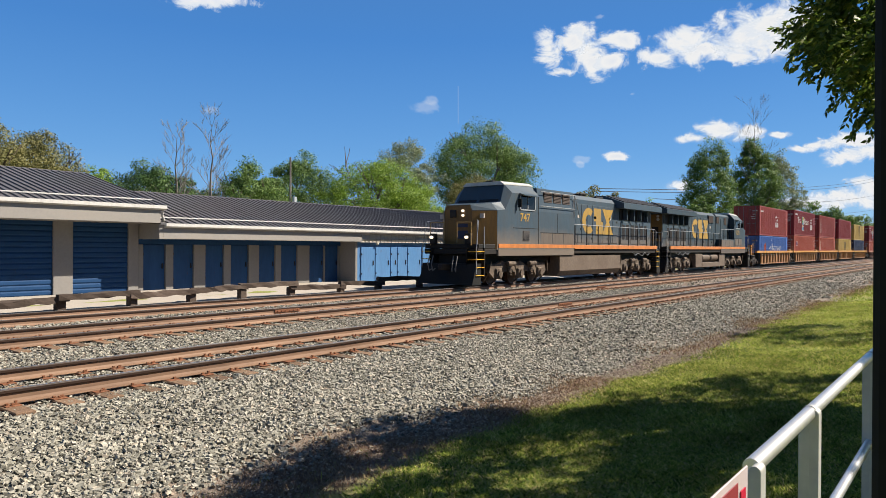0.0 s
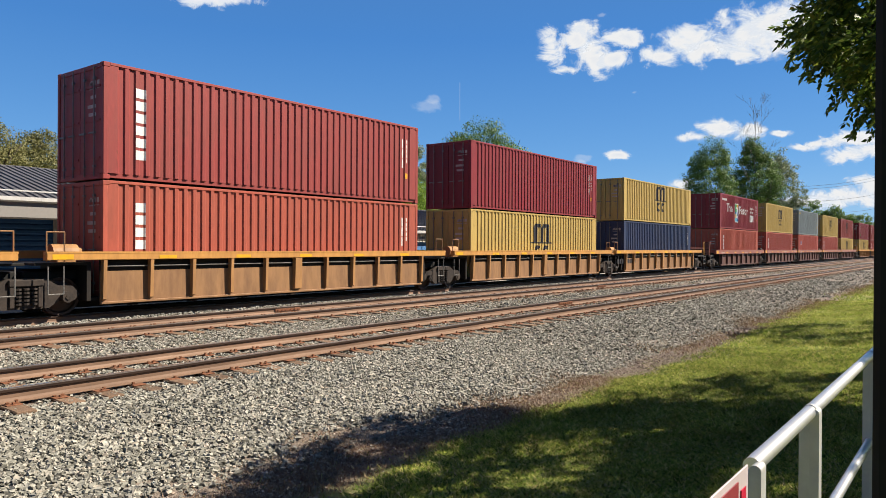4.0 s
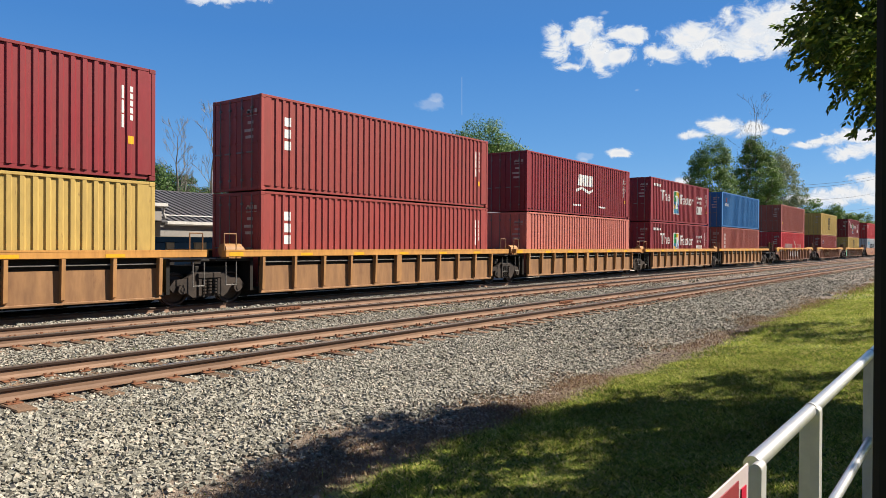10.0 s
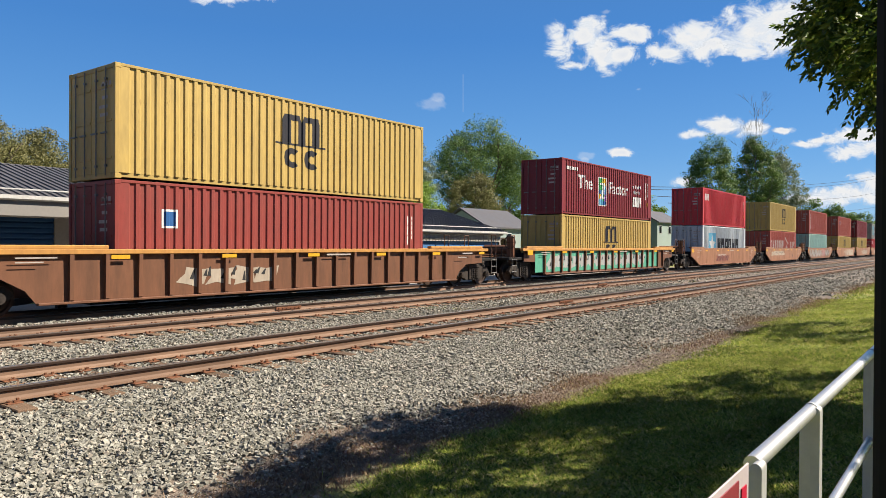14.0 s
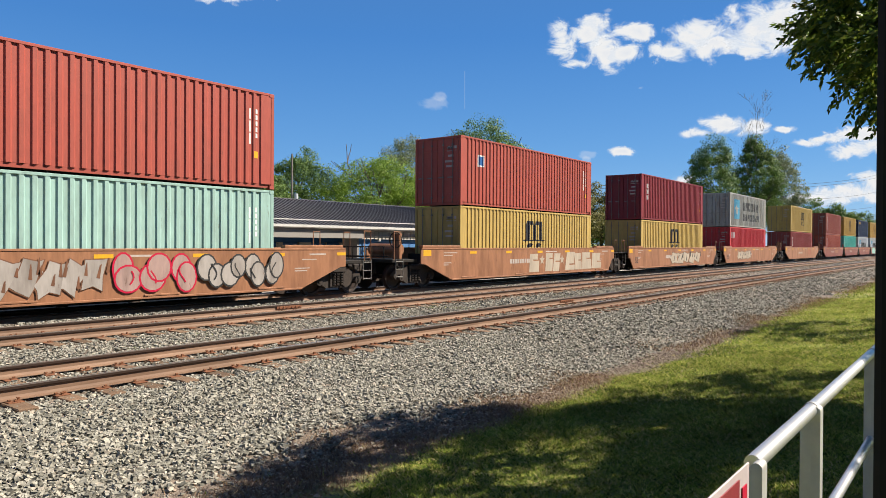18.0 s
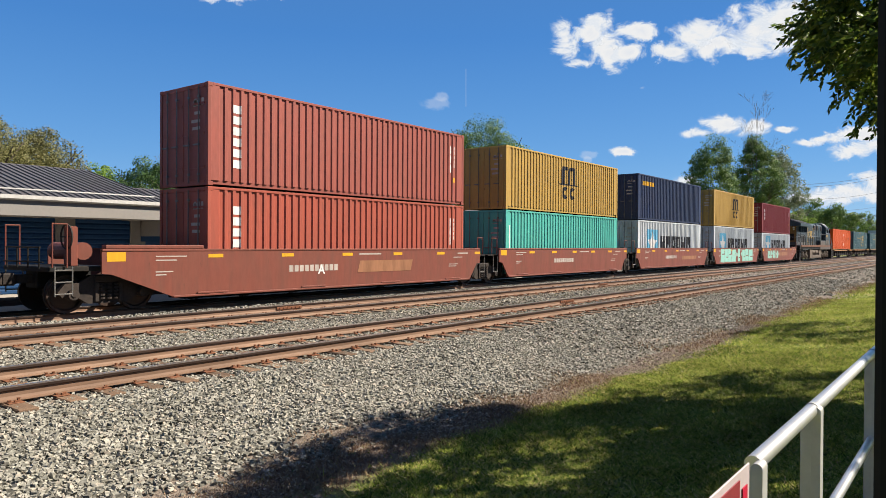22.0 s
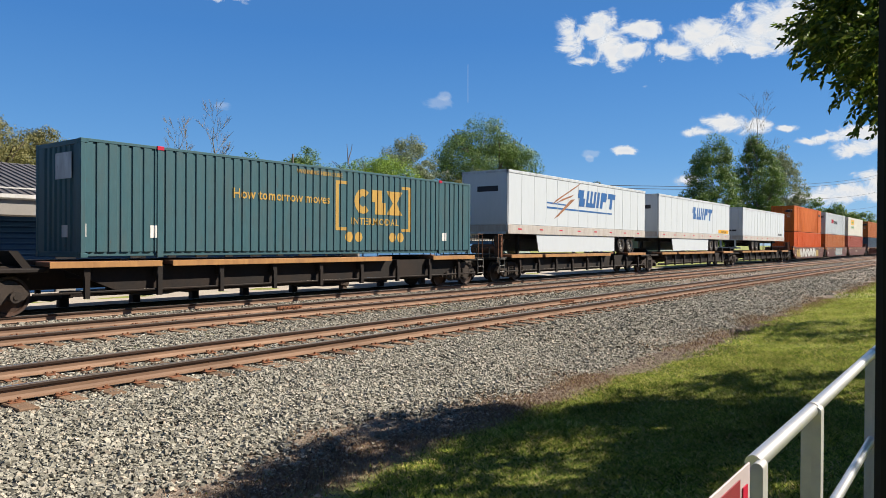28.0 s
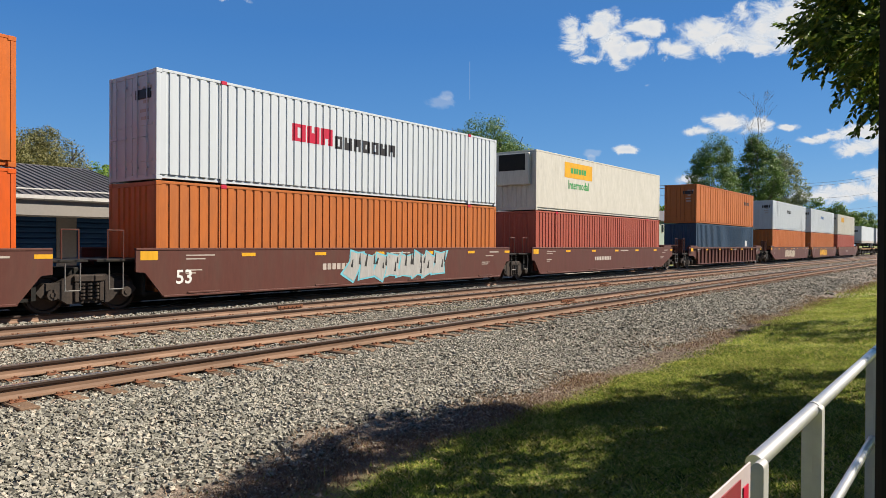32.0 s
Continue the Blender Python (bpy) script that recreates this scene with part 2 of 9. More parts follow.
    def ball(self, c, r, n=8, m=5, squash=(1, 1, 1)):
        pts = [(c[0], c[1], c[2] - r * squash[2])]
        for j in range(1, m):
            a = math.pi * j / m
            for i in range(n):
                b = 6.28318 * i / n
                pts.append((c[0] + r * squash[0] * math.sin(a) * math.cos(b), c[1] + r * squash[1] * math.sin(a) * math.sin(b),
                            c[2] - r * squash[2] * math.cos(a)))
        pts.append((c[0], c[1], c[2] + r * squash[2]))
        fs = [(0, 1 + (i + 1) % n, 1 + i) for i in range(n)]
        for j in range(m - 2):
            o = 1 + j * n
            fs += [(o + i, o + (i + 1) % n, o + n + (i + 1) % n, o + n + i) for i in range(n)]
        o = 1 + (m - 2) * n
        fs += [(o + i, o + (i + 1) % n, len(pts) - 1) for i in range(n)]
        return self.add(pts, fs)

    def spin(self, outline, n=24, axis="y"):
        """An outline of (radius, along) turned about the axis."""
        pts, k = [], len(outline)
        for i in range(n):
            a = 6.28318 * i / n
            for r, w in outline:
                c, s = r * math.cos(a), r * math.sin(a)
                pts.append({"x": (w, c, s), "y": (c, w, s), "z": (c, s, w)}[axis])
        fs = []
        for i in range(n):
            j = (i + 1) % n
            for m in range(k - 1):
                fs.append((i * k + m, j * k + m, j * k + m + 1, i * k + m + 1))
        return self.add(pts, fs)

    def mesh(self, name, smooth=False):
        me = bpy.data.meshes.new(name)
        me.from_pydata(self.v, [], self.f)
        if smooth:
            me.polygons.foreach_set("use_smooth", [True] * len(me.polygons))
        me.update()
        return me


def part(name, shape, material, parent, label="", at=None):
    """One mesh object under a thing or a part. shape: a Shape, or a mesh that several parts share."""
    me = shape.mesh(name) if isinstance(shape, Shape) else shape
    if material and not me.materials:
        me.materials.append(material)
    ob = new(name, me)
    ob.parent = parent
    if at is not None:
        ob.matrix_basis = at
    if label:
        tagged(ob, label)
    return ob


def solo(name, shape, material, label, category, group="", kind="", at=None):
    """A thing that is one mesh."""
    ob = part(name, shape, material, None, at=at)
    return tagged(ob, label, category, group, kind)


def thing(name, label, category, group="", kind="", at=None):
    ob = new(name)
    ob.empty_display_size = 0.2
    if at is not None:
        ob.matrix_basis = at
    return tagged(ob, label, category, group, kind)


SHARED = {}


def shared(key, make, material=None):
    """A mesh made once for each key."""
    if key not in SHARED:
        me = make().mesh(str(key[0]))
        if material:
            me.materials.append(material)
        SHARED[key] = me
    return SHARED[key]

# ---- ground, ballast, tracks ----
TRACKS = (9.99, 14.87, 18.465)
GAUGE = 1.5
GROUND_Y = [-4000, -40, -6, 0.5, 3.2, 4.9, 5.9, 7.0, 20.6, 21.6, 24, 40, 90, 200, 4000]
GROUND_Z = [-0.3, -0.3, -0.1, -0.12, -0.36, -0.5, -0.56, -0.62, -0.62, -0.36, -0.22, -0.2, 0.2, 1.0, 6.0]


def ground_z(x, y):
    z = float(np.interp(y, GROUND_Y, GROUND_Z))
    if abs(y) < 60 and -20 < x < 120:
        z += 0.035 * noise.noise((x * 0.5, y * 0.5, 3.0))
    return z


BED_Y = np.array([4.6, 5.7, 6.6, 8.4, 8.9, 16.15, 16.5, 17.15, 17.5, 20.2, 21.6, 22.4])
BED_ZZ = np.array([-0.62, -0.53, -0.46, -0.25, -0.215, -0.215, -0.12, -0.12, -0.215, -0.215, -0.36, -0.42])


def bed_z(x, y):
    z = float(np.interp(y, BED_Y, BED_ZZ))
    return z + 0.03 * noise.noise((x * 0.9, y * 0.9, 7.0)) * (1 if y < 8.6 else 0.4)


def sheet(name, xs, ys, height, material, kind="structure"):
    pts = [(x, y, height(x, y)) for y in ys for x in xs]
    n = len(xs)
    fs = [(j * n + i, j * n + i + 1, (j + 1) * n + i + 1, (j + 1) * n + i) for j in range(len(ys) - 1) for i in range(n - 1)]
    s = Shape().add(pts, fs)
    me = s.mesh(name, True)
    ob = part(name, me, material, None)
    return ob


def grass_ground():
    m, t, p = nodes_of("turf_and_earth")
    co = t.nodes.new("ShaderNodeTexCoord")
    a = node(t, "TexNoise", Scale=0.7, Detail=8.0, Roughness=0.65)
    b = node(t, "TexNoise", Scale=30.0, Detail=8.0, Roughness=0.75)
    for n in (a, b):
        t.links.new(co.outputs["Object"], n.inputs["Vector"])
    green = ramp(t, b.outputs["Fac"], [(0.3, (0.070, 0.095, 0.017)), (0.7, (0.25, 0.27, 0.05))]).outputs[0]
    dry = ramp(t, b.outputs["Fac"], [(0.3, (0.094, 0.077, 0.030)), (0.7, (0.214, 0.181, 0.080))]).outputs[0]
    c = mix(t, green, dry, ramp(t, a.outputs["Fac"], [(0.5, (0, 0, 0)), (0.68, (0.8, 0.8, 0.8))]).outputs[0])
    # bare earth between the turf and the ballast
    sep = t.nodes.new("ShaderNodeSeparateXYZ")
    t.links.new(co.outputs["Object"], sep.inputs[0])
    edge = node(t, "TexNoise", Scale=1.6, Detail=6.0, Roughness=0.7)
    t.links.new(co.outputs["Object"], edge.inputs["Vector"])
    off = t.nodes.new("ShaderNodeMath")
    off.operation, off.inputs[1].default_value = "MULTIPLY_ADD", 1.3
    t.links.new(edge.outputs["Fac"], off.inputs[0])
    t.links.new(sep.outputs["Y"], off.inputs[2])
    near = node(t, "MapRange")
    near.inputs["From Min"].default_value, near.inputs["From Max"].default_value = 5.2, 5.7
    t.links.new(off.outputs[0], near.inputs[0])
    far = node(t, "MapRange")
    far.inputs["From Min"].default_value, far.inputs["From Max"].default_value = 24.5, 23.5
    t.links.new(off.outputs[0], far.inputs[0])
    both = t.nodes.new("ShaderNodeMath")
    both.operation = "MULTIPLY"
    t.links.new(near.outputs[0], both.inputs[0])
    t.links.new(far.outputs[0], both.inputs[1])
    earth = ramp(t, b.outputs["Fac"], [(0.3, (0.055, 0.038, 0.028)), (0.55, (0.135, 0.10, 0.075)), (0.75, (0.22, 0.175, 0.14))]).outputs[0]
    c = mix(t, c, earth, both.outputs[0])
    t.links.new(c, p.inputs["Base Color"])
    p.inputs["Roughness"].default_value = 0.95
    bp = node(t, "Bump", Strength=0.6, Distance=0.04)
    t.links.new(b.outputs["Fac"], bp.inputs["Height"])
    t.links.new(bp.outputs[0], p.inputs["Normal"])
    return m


M_TURF = grass_ground()
M_BED = surface("ballast_fines", (0.180, 0.146, 0.116), 0.95, 0, 0.5, 6, 160, 0.8, (0.060, 0.040, 0.030), 0.6, bump_d=0.03)
M_LOT = surface("sandy_gravel", (0.30, 0.27, 0.235), 0.95, 0, 0.2, 4, 120, 0.4, (0.234, 0.201, 0.161), 0.4)
gx = [-4000, -1500, -900, -400, -150, -60] + list(range(-20, 61, 1)) + [70, 85, 105, 130, 180, 260, 400, 800, 1500, 4000]
gy = [-4000, -800, -200, -60, -20, -8, -4, -2, -1] + [i * 0.5 for i in range(0, 17)] + [10, 14, 18, 20.6, 21.6, 22.5, 24, 27, 32, 40, 60, 90, 140, 200, 400, 1200, 4000]
tagged(sheet("ground", gx, gy, ground_z, M_TURF), "mown grass and bare earth beside the tracks", "ground", kind="structure")
bx = [-900, -400, -100, -40] + [i * 0.5 for i in range(-30, 121)] + [65, 70, 80, 100, 140, 200, 400, 900]
by = [4.6, 5.1, 5.7, 6.1, 6.6, 7.2, 7.8, 8.4, 8.9, 9.6, 10.4, 11.2, 12, 12.8, 13.6, 14.4, 15.2, 16.15, 16.5, 17.15, 17.5, 18.3, 19.2, 20.2, 20.9, 21.6, 22.4]
tagged(sheet("ballast_bed", bx, by, bed_z, M_BED), "grey crushed stone ballast bed under three tracks", "ballast", kind="structure")
lot = sheet("gravel_lot", [-200, -60, 0, 10, 20, 30, 40, 50, 60], [21.9, 23, 25, 28, 31, 36], lambda x, y: ground_z(x, y) + 0.03 if y > 22.6 else -0.36, M_LOT)
tagged(lot, "pale sandy gravel yard before the storage units", "yard", kind="structure")

rng = np.random.default_rng(5)


def scatter(name, n, place, size, base_v, base_f, material, label, flat=0.7, category="ballast", tilt=None):
    """Many loose pieces, each turned and sized by chance, in one mesh."""
    bv = np.array(base_v, float)
    bf = np.array(base_f, int)
    pos = place(n)
    n = len(pos)
    k = len(bv)
    q = rng.normal(size=(n, 4))
    q /= np.linalg.norm(q, axis=1)[:, None]
    if tilt:
        yaw, lean, way = rng.uniform(0, 3.1416, n), rng.normal(0, tilt, n), rng.uniform(0, 6.2832, n)
        q = np.stack([np.cos(yaw), lean * np.cos(way), lean * np.sin(way), np.sin(yaw)], 1)
        q /= np.linalg.norm(q, axis=1)[:, None]
    w, x, y, z = q.T
    rot = np.stack([1 - 2 * (y * y + z * z), 2 * (x * y - w * z), 2 * (x * z + w * y), 2 * (x * y + w * z), 1 - 2 * (x * x + z * z), 2 * (y * z - w * x),
                    2 * (x * z - w * y), 2 * (y * z + w * x), 1 - 2 * (x * x + y * y)], 1).reshape(n, 3, 3)
    sc = size(pos)[:, None] * rng.uniform(0.5, 1.5, (n, 3)) * rng.uniform(0.75, 1.2, (n, 1))
    v = bv[None] * (1 + rng.uniform(-0.28, 0.28, (n, k, 1))) * sc[:, None, :]
    v = np.einsum("nij,nkj->nki", rot, v)
    v[:, :, 2] *= flat
    v += pos[:, None, :]
    me = bpy.data.meshes.new(name)
    fl = bf[None] + (np.arange(n) * k)[:, None, None]
    m = fl.shape[1] * n
    me.vertices.add(n * k)
    me.vertices.foreach_set("co", v.reshape(-1))
    me.loops.add(m * bf.shape[1])
    me.loops.foreach_set("vertex_index", fl.reshape(-1))
    me.polygons.add(m)
    me.polygons.foreach_set("loop_start", np.arange(m) * bf.shape[1])
    me.update(calc_edges=True)
    me.polygons.foreach_set("use_smooth", np.zeros(m, bool))
    me.materials.append(material)
    return tagged(new(name, me), label, category, kind="stuff")


SLAB_V = [(-.5, -.42, -.3), (-.46, -.36, .26), (-.36, .45, -.26), (-.42, .36, .3), (.48, -.3, -.28), (.36, -.42, .3), (.42, .44, -.3), (.5, .3, .22)]
WEDGE_V = [(-.55, -.3, -.25), (.5, -.4, -.25), (.55, .35, -.25), (-.45, .45, -.25), (-.25, -.02, .27), (.28, .05, .2)]
WEDGE_F = [(0, 1, 5), (0, 5, 4), (1, 2, 5), (2, 3, 4), (2, 4, 5), (3, 0, 4)]
SLAB_F = [(0, 1, 3, 2), (4, 6, 7, 5), (0, 4, 5, 1), (2, 3, 7, 6), (1, 5, 7, 3)]
OCTA_V = [(.6, 0, 0), (-.6, 0, 0), (0, .6, 0), (0, -.6, 0), (0, 0, .6), (0, 0, -.6)]
OCTA_F = [(0, 2, 4), (2, 1, 4), (1, 3, 4), (3, 0, 4), (2, 0, 5), (1, 2, 5), (3, 1, 5), (0, 3, 5)]


def on_bed(x0, x1, y0, y1, thin=0.0):
    def place(n):
        x, y = rng.uniform(x0, x1, n), rng.uniform(y0, y1, n)
        if thin:
            edge = np.interp(x, [0, 3, 4, 5.2, 6.5, 8.3, 10, 13.5, 17, 35], [5.5, 5.8, 6.0, 6.3, 6.25, 5.85, 5.4, 5.35, 5.3, 5.9]) + 0.12 * np.sin(x * 2.3 + 1) + 0.07 * np.sin(x * 5.9)
            keep = rng.uniform(0, 1, n) < np.clip((y - edge + 0.3) / 0.55, 0.08, 1)
            x, y = x[keep], y[keep]
        z = np.interp(y, BED_Y, BED_ZZ) + rng.uniform(-0.03, 0.035, len(x))
        for c in TRACKS:
            near = np.abs(np.abs(y - c) - GAUGE / 2) < 0.1
            z[near] -= 0.02
            z[np.abs(np.abs(y - c) - 1.12) < 0.24] -= 0.016
        return np.stack([x, y, z], 1)
    return place


M_STONE = islands("crushed_stone", [(0.0, (0.083, 0.079, 0.065)), (0.2, (0.162, 0.155, 0.127)), (0.5, (0.235, 0.226, 0.188)), (0.85, (0.298, 0.285, 0.242)), (1.0, (0.361, 0.313, 0.248))],
                  0.9, fine=40.0)
SHOULDER = "grey angular ballast stones on the shoulder by the grass"
BETWEEN = "grey ballast stones between the rails and tracks"
scatter("ballast_stones", 78000, on_bed(1.2, 13, 5.0, 8.9, 1), lambda p: np.full(len(p), 0.046), SLAB_V, SLAB_F, M_STONE, SHOULDER, 0.9, tilt=0.36)
scatter("ballast_chips", 24000, on_bed(1.2, 13, 5.0, 8.9, 1), lambda p: np.full(len(p), 0.036), OCTA_V, OCTA_F, M_STONE, "small ballast chips on the shoulder by the grass")
scatter("ballast_stones", 60000, on_bed(13, 30, 5.0, 8.9, 1), lambda p: 0.04 + 0.0013 * p[:, 0], WEDGE_V, WEDGE_F, M_STONE, SHOULDER, tilt=0.45)
scatter("ballast_stones", 14000, on_bed(30, 50, 5.0, 8.9, 1), lambda p: 0.04 + 0.0013 * p[:, 0], WEDGE_V, WEDGE_F, M_STONE, SHOULDER, tilt=0.45)
scatter("ballast_stones", 9000, on_bed(50, 120, 5.3, 9.0, 1), lambda p: np.full(len(p), 0.12), WEDGE_V, WEDGE_F, M_STONE, "grey angular ballast stones far along the shoulder", tilt=0.45)
scatter("ballast_stones", 62000, on_bed(2.5, 18, 8.9, 14.2), lambda p: np.full(len(p), 0.05), WEDGE_V, WEDGE_F, M_STONE, BETWEEN, tilt=0.45)
scatter("ballast_stones", 30000, on_bed(18, 36, 8.9, 14.2), lambda p: np.full(len(p), 0.066), WEDGE_V, WEDGE_F, M_STONE, BETWEEN, tilt=0.45)
scatter("ballast_stones", 24000, on_bed(6, 36, 14.2, 17.5), lambda p: np.full(len(p), 0.062), WEDGE_V, WEDGE_F, M_STONE, BETWEEN, tilt=0.45)
scatter("ballast_stones", 14000, on_bed(36, 110, 8.9, 20), lambda p: np.full(len(p), 0.11), WEDGE_V, WEDGE_F, M_STONE, "grey ballast stones between the far tracks", tilt=0.45)
scatter("ballast_stones", 9000, on_bed(6, 40, 17.5, 21.8), lambda p: np.full(len(p), 0.08), WEDGE_V, WEDGE_F, M_STONE, "grey ballast stones round the farthest track", tilt=0.45)


def on_verge(n):
    x = rng.uniform(2.8, 30, n)
    y = np.interp(x, [3, 5.5, 8, 11, 16, 30], [5.0, 5.45, 5.2, 5.0, 5.0, 5.6]) + rng.normal(0, 0.33, n)
    z = np.maximum(np.interp(y, GROUND_Y, GROUND_Z), np.interp(y, BED_Y, BED_ZZ)) + 0.012
    return np.stack([x, y, z], 1)


M_GRIT = islands("brown_grit", [(0, (0.071, 0.051, 0.039)), (0.5, (0.195, 0.147, 0.116)), (0.85, (0.307, 0.254, 0.201)), (1, (0.425, 0.366, 0.295))], 0.95)
scatter("verge_grit", 34000, on_verge, lambda p: rng.uniform(0.008, 0.034, len(p)), WEDGE_V, WEDGE_F, M_GRIT, "brown grit and crumbs of earth on the verge", category="grit", tilt=0.3)

M_RAIL = surface("rusty_rail", (0.180, 0.112, 0.074), 0.6, 0.1, 0.3, 4, 40, 0.1, (0.060, 0.034, 0.023), 0.5, (0.101, 0.670, 0.670))
M_RAILDARK = surface("dark_rail_head", (0.030, 0.018, 0.013), 0.55, 0.0, 0.3, 4, 40, 0.1, (0.06, 0.035, 0.025), 0.4, (0.15, 1, 1))
M_RAILTOP = surface("polished_rail_head", (0.55, 0.53, 0.50), 0.28, 0.9, 0.1, 4, 40, 0.02, (0.3, 0.2, 0.14), 0.3, (0.1, 1, 1))
M_TIE = surface("weathered_tie_wood", (0.127, 0.084, 0.054), 0.9, 0, 0.4, 10, 60, 0.5, (0.134, 0.074, 0.047), 0.5, (6, 0.6, 6), spread=0.3)
M_PLATE = surface("rusty_plate", (0.161, 0.067, 0.034), 0.8, 0.1, 0.4, 10, 80, 0.2, (0.080, 0.040, 0.027), 0.4)


def rail_outline(y):
    half = [(0.072, -0.172), (0.072, -0.165), (0.02, -0.150), (0.009, -0.12), (0.009, -0.052)]
    return [(y + a, b) for a, b in half] + [(y - a, b) for a, b in half[::-1]]


def head_outline(y):
    half = [(0.010, -0.054), (0.034, -0.044), (0.037, -0.012), (0.03, -0.003)]
    return [(y + a, b) for a, b in half] + [(y - a, b) for a, b in half[::-1]]


def tie_plates(xs, yc):
    s = Shape()
    r = random.Random(11)
    for x in xs:
        for side in (-1, 1):
            y = yc + side * GAUGE / 2
            s.box(x - .09, x + .09, y - .19, y + .19, -0.186, -0.172, 0.004)
            for dy, dx in ((-.10, -.05), (-.10, .05), (.10, .05), (-.155, .0)):
                if r.random() < 0.85:
                    h = r.uniform(0.0, 0.022)
                    s.box(x + dx - .012, x + dx + .012, y + dy - .012, y + dy + .012, -0.175, -0.165 + h)
                    s.box(x + dx - .016, x + dx + .016, y + dy - .016, y + dy + .016, -0.165 + h, -0.153 + h)
    return s


def track(yc, name, label, near_from, near_to, ties):
    tr = thing(name, label, "railway track", "railway tracks", "structure", pose(0, 0, 0))
    for side in (-1, 1):
        y = yc + side * GAUGE / 2
        r = part("rail", Shape().prism(rail_outline(y), -900, 950, "x"), M_RAIL, tr)
        part("rail_head", Shape().prism(head_outline(y), -900, 950, "x"), M_RAILDARK, r, "dark greasy rail head")
        part("running_surface", Shape().box(-900, 950, y - .002, y + .029, -0.006, 0.0), M_RAILTOP, r, "worn bright running surface")
    rr = random.Random(int(yc * 10))
    tie = shared(("tie",), lambda: Shape().box(-.115, .115, -1.3, 1.3, -0.37, -0.182, 0.012), M_TIE)
    xs = []
    x = near_from
    while x < near_to:
        xs.append(x)
        part("tie", tie, M_TIE, tr, at=pose(x, yc + rr.uniform(-.05, .05), rr.uniform(-.012, .004), 0, 0, rr.uniform(-1.5, 1.5)))
        x += 0.52 + rr.uniform(-.04, .04)
    far = Shape()
    while x < ties:
        far.box(x - .115, x + .115, yc - 1.3, yc + 1.3, -0.37, -0.187)
        xs.append(x)
        x += 0.55
    x = near_from - 0.52
    while x > -20:
        far.box(x - .115, x + .115, yc - 1.3, yc + 1.3, -0.37, -0.187)
        x -= 0.55
    tagged(part("distant_ties", far, M_TIE, tr), "weathered wooden ties", kind="stuff")
    tagged(part("tie_plates", tie_plates([v for v in xs if v < 60], yc), M_PLATE, tr), "rusty plates and raised spikes", kind="stuff")
    return tr


track_near = track(TRACKS[0], "track_near", "rusty rails on weathered wooden ties in grey ballast", 1.5, 80, 160)
track_middle = track(TRACKS[1], "track_middle", "rusty rails on weathered wooden ties beside the train", 3, 70, 160)
track_far = track(TRACKS[2], "track_far", "dark rails on wooden ties under the train", 6, 45, 120)
for x, yc, side in ((20.55, TRACKS[0], 1), (30.6, TRACKS[1], -1), (13.2, TRACKS[1], 1)):
    y = yc + side * GAUGE / 2
    s = Shape()
    for o in (-.03, .03):
        s.box(x - .45, x + .45, y + o - .012, y + o + .012, -0.13, -0.05, 0.006)
        for b in (-.36, -.22, -.08, .08, .22, .36):
            s.rod((x + b, y + o * 1.2, -.09), (x + b, y + o * 2.4, -.09), .018, 6)
    part("joint_bar", s, M_PLATE, track_near if yc == TRACKS[0] else track_middle, "bolted joint bars")

# ---- grass, weeds ----
M_GRASS = islands("grass_blades", [(0, (0.05, 0.090, 0.014)), (0.3, (0.165, 0.235, 0.036)), (0.7, (0.355, 0.40, 0.075)), (0.87, (0.50, 0.44, 0.15)), (1, (0.58, 0.47, 0.25))], 0.9, 0.4, gloss=0.05, fine=1.3)
M_DRY = islands("dry_stems", [(0, (0.10, 0.05, 0.03)), (0.5, (0.20, 0.12, 0.07)), (1, (0.36, 0.27, 0.16))], 0.9, 0.2)


def blades(name, n, x0, x1, y0, y1, height, width, material, label, keep=None, category="grass", lean=0.5):
    x, y = rng.uniform(x0, x1, n), rng.uniform(y0, y1, n)
    if keep is not None:
        k = keep(x, y)
        x, y = x[k], y[k]
    n = len(x)
    z = np.interp(y, GROUND_Y, GROUND_Z)
    z = np.maximum(z, np.where(y > 5.0, np.interp(y, BED_Y, BED_ZZ), -9)) + 0.006
    z += np.array([0.035 * noise.noise((a * 0.5, b * 0.5, 3.0)) for a, b in zip(x, y)])
    a = rng.uniform(0, 6.283, n)
    patch = np.array([0.55 + 0.9 * max(0, noise.noise((u * 0.8, v * 0.8, 1.0)) + 0.35) for u, v in zip(x, y)])
    h = height * rng.uniform(0.5, 1.3, n) * patch
    w = width * rng.uniform(0.6, 1.3, n)
    lx, ly = rng.normal(0, lean, n) * h, rng.normal(0, lean, n) * h
    v = np.empty((n, 3, 3))
    v[:, 0] = np.stack([x - np.cos(a) * w, y - np.sin(a) * w, z], 1)
    v[:, 1] = np.stack([x + np.cos(a) * w, y + np.sin(a) * w, z], 1)
    v[:, 2] = np.stack([x + lx, y + ly, z + h], 1)
    me = bpy.data.meshes.new(name)
    me.vertices.add(n * 3)
    me.vertices.foreach_set("co", v.reshape(-1))
    me.loops.add(n * 3)
    me.loops.foreach_set("vertex_index", np.arange(n * 3))
    me.polygons.add(n)
    me.polygons.foreach_set("loop_start", np.arange(n) * 3)
    me.update(calc_edges=True)
    me.materials.append(material)
    return tagged(new(name, me), label, category, kind="stuff")


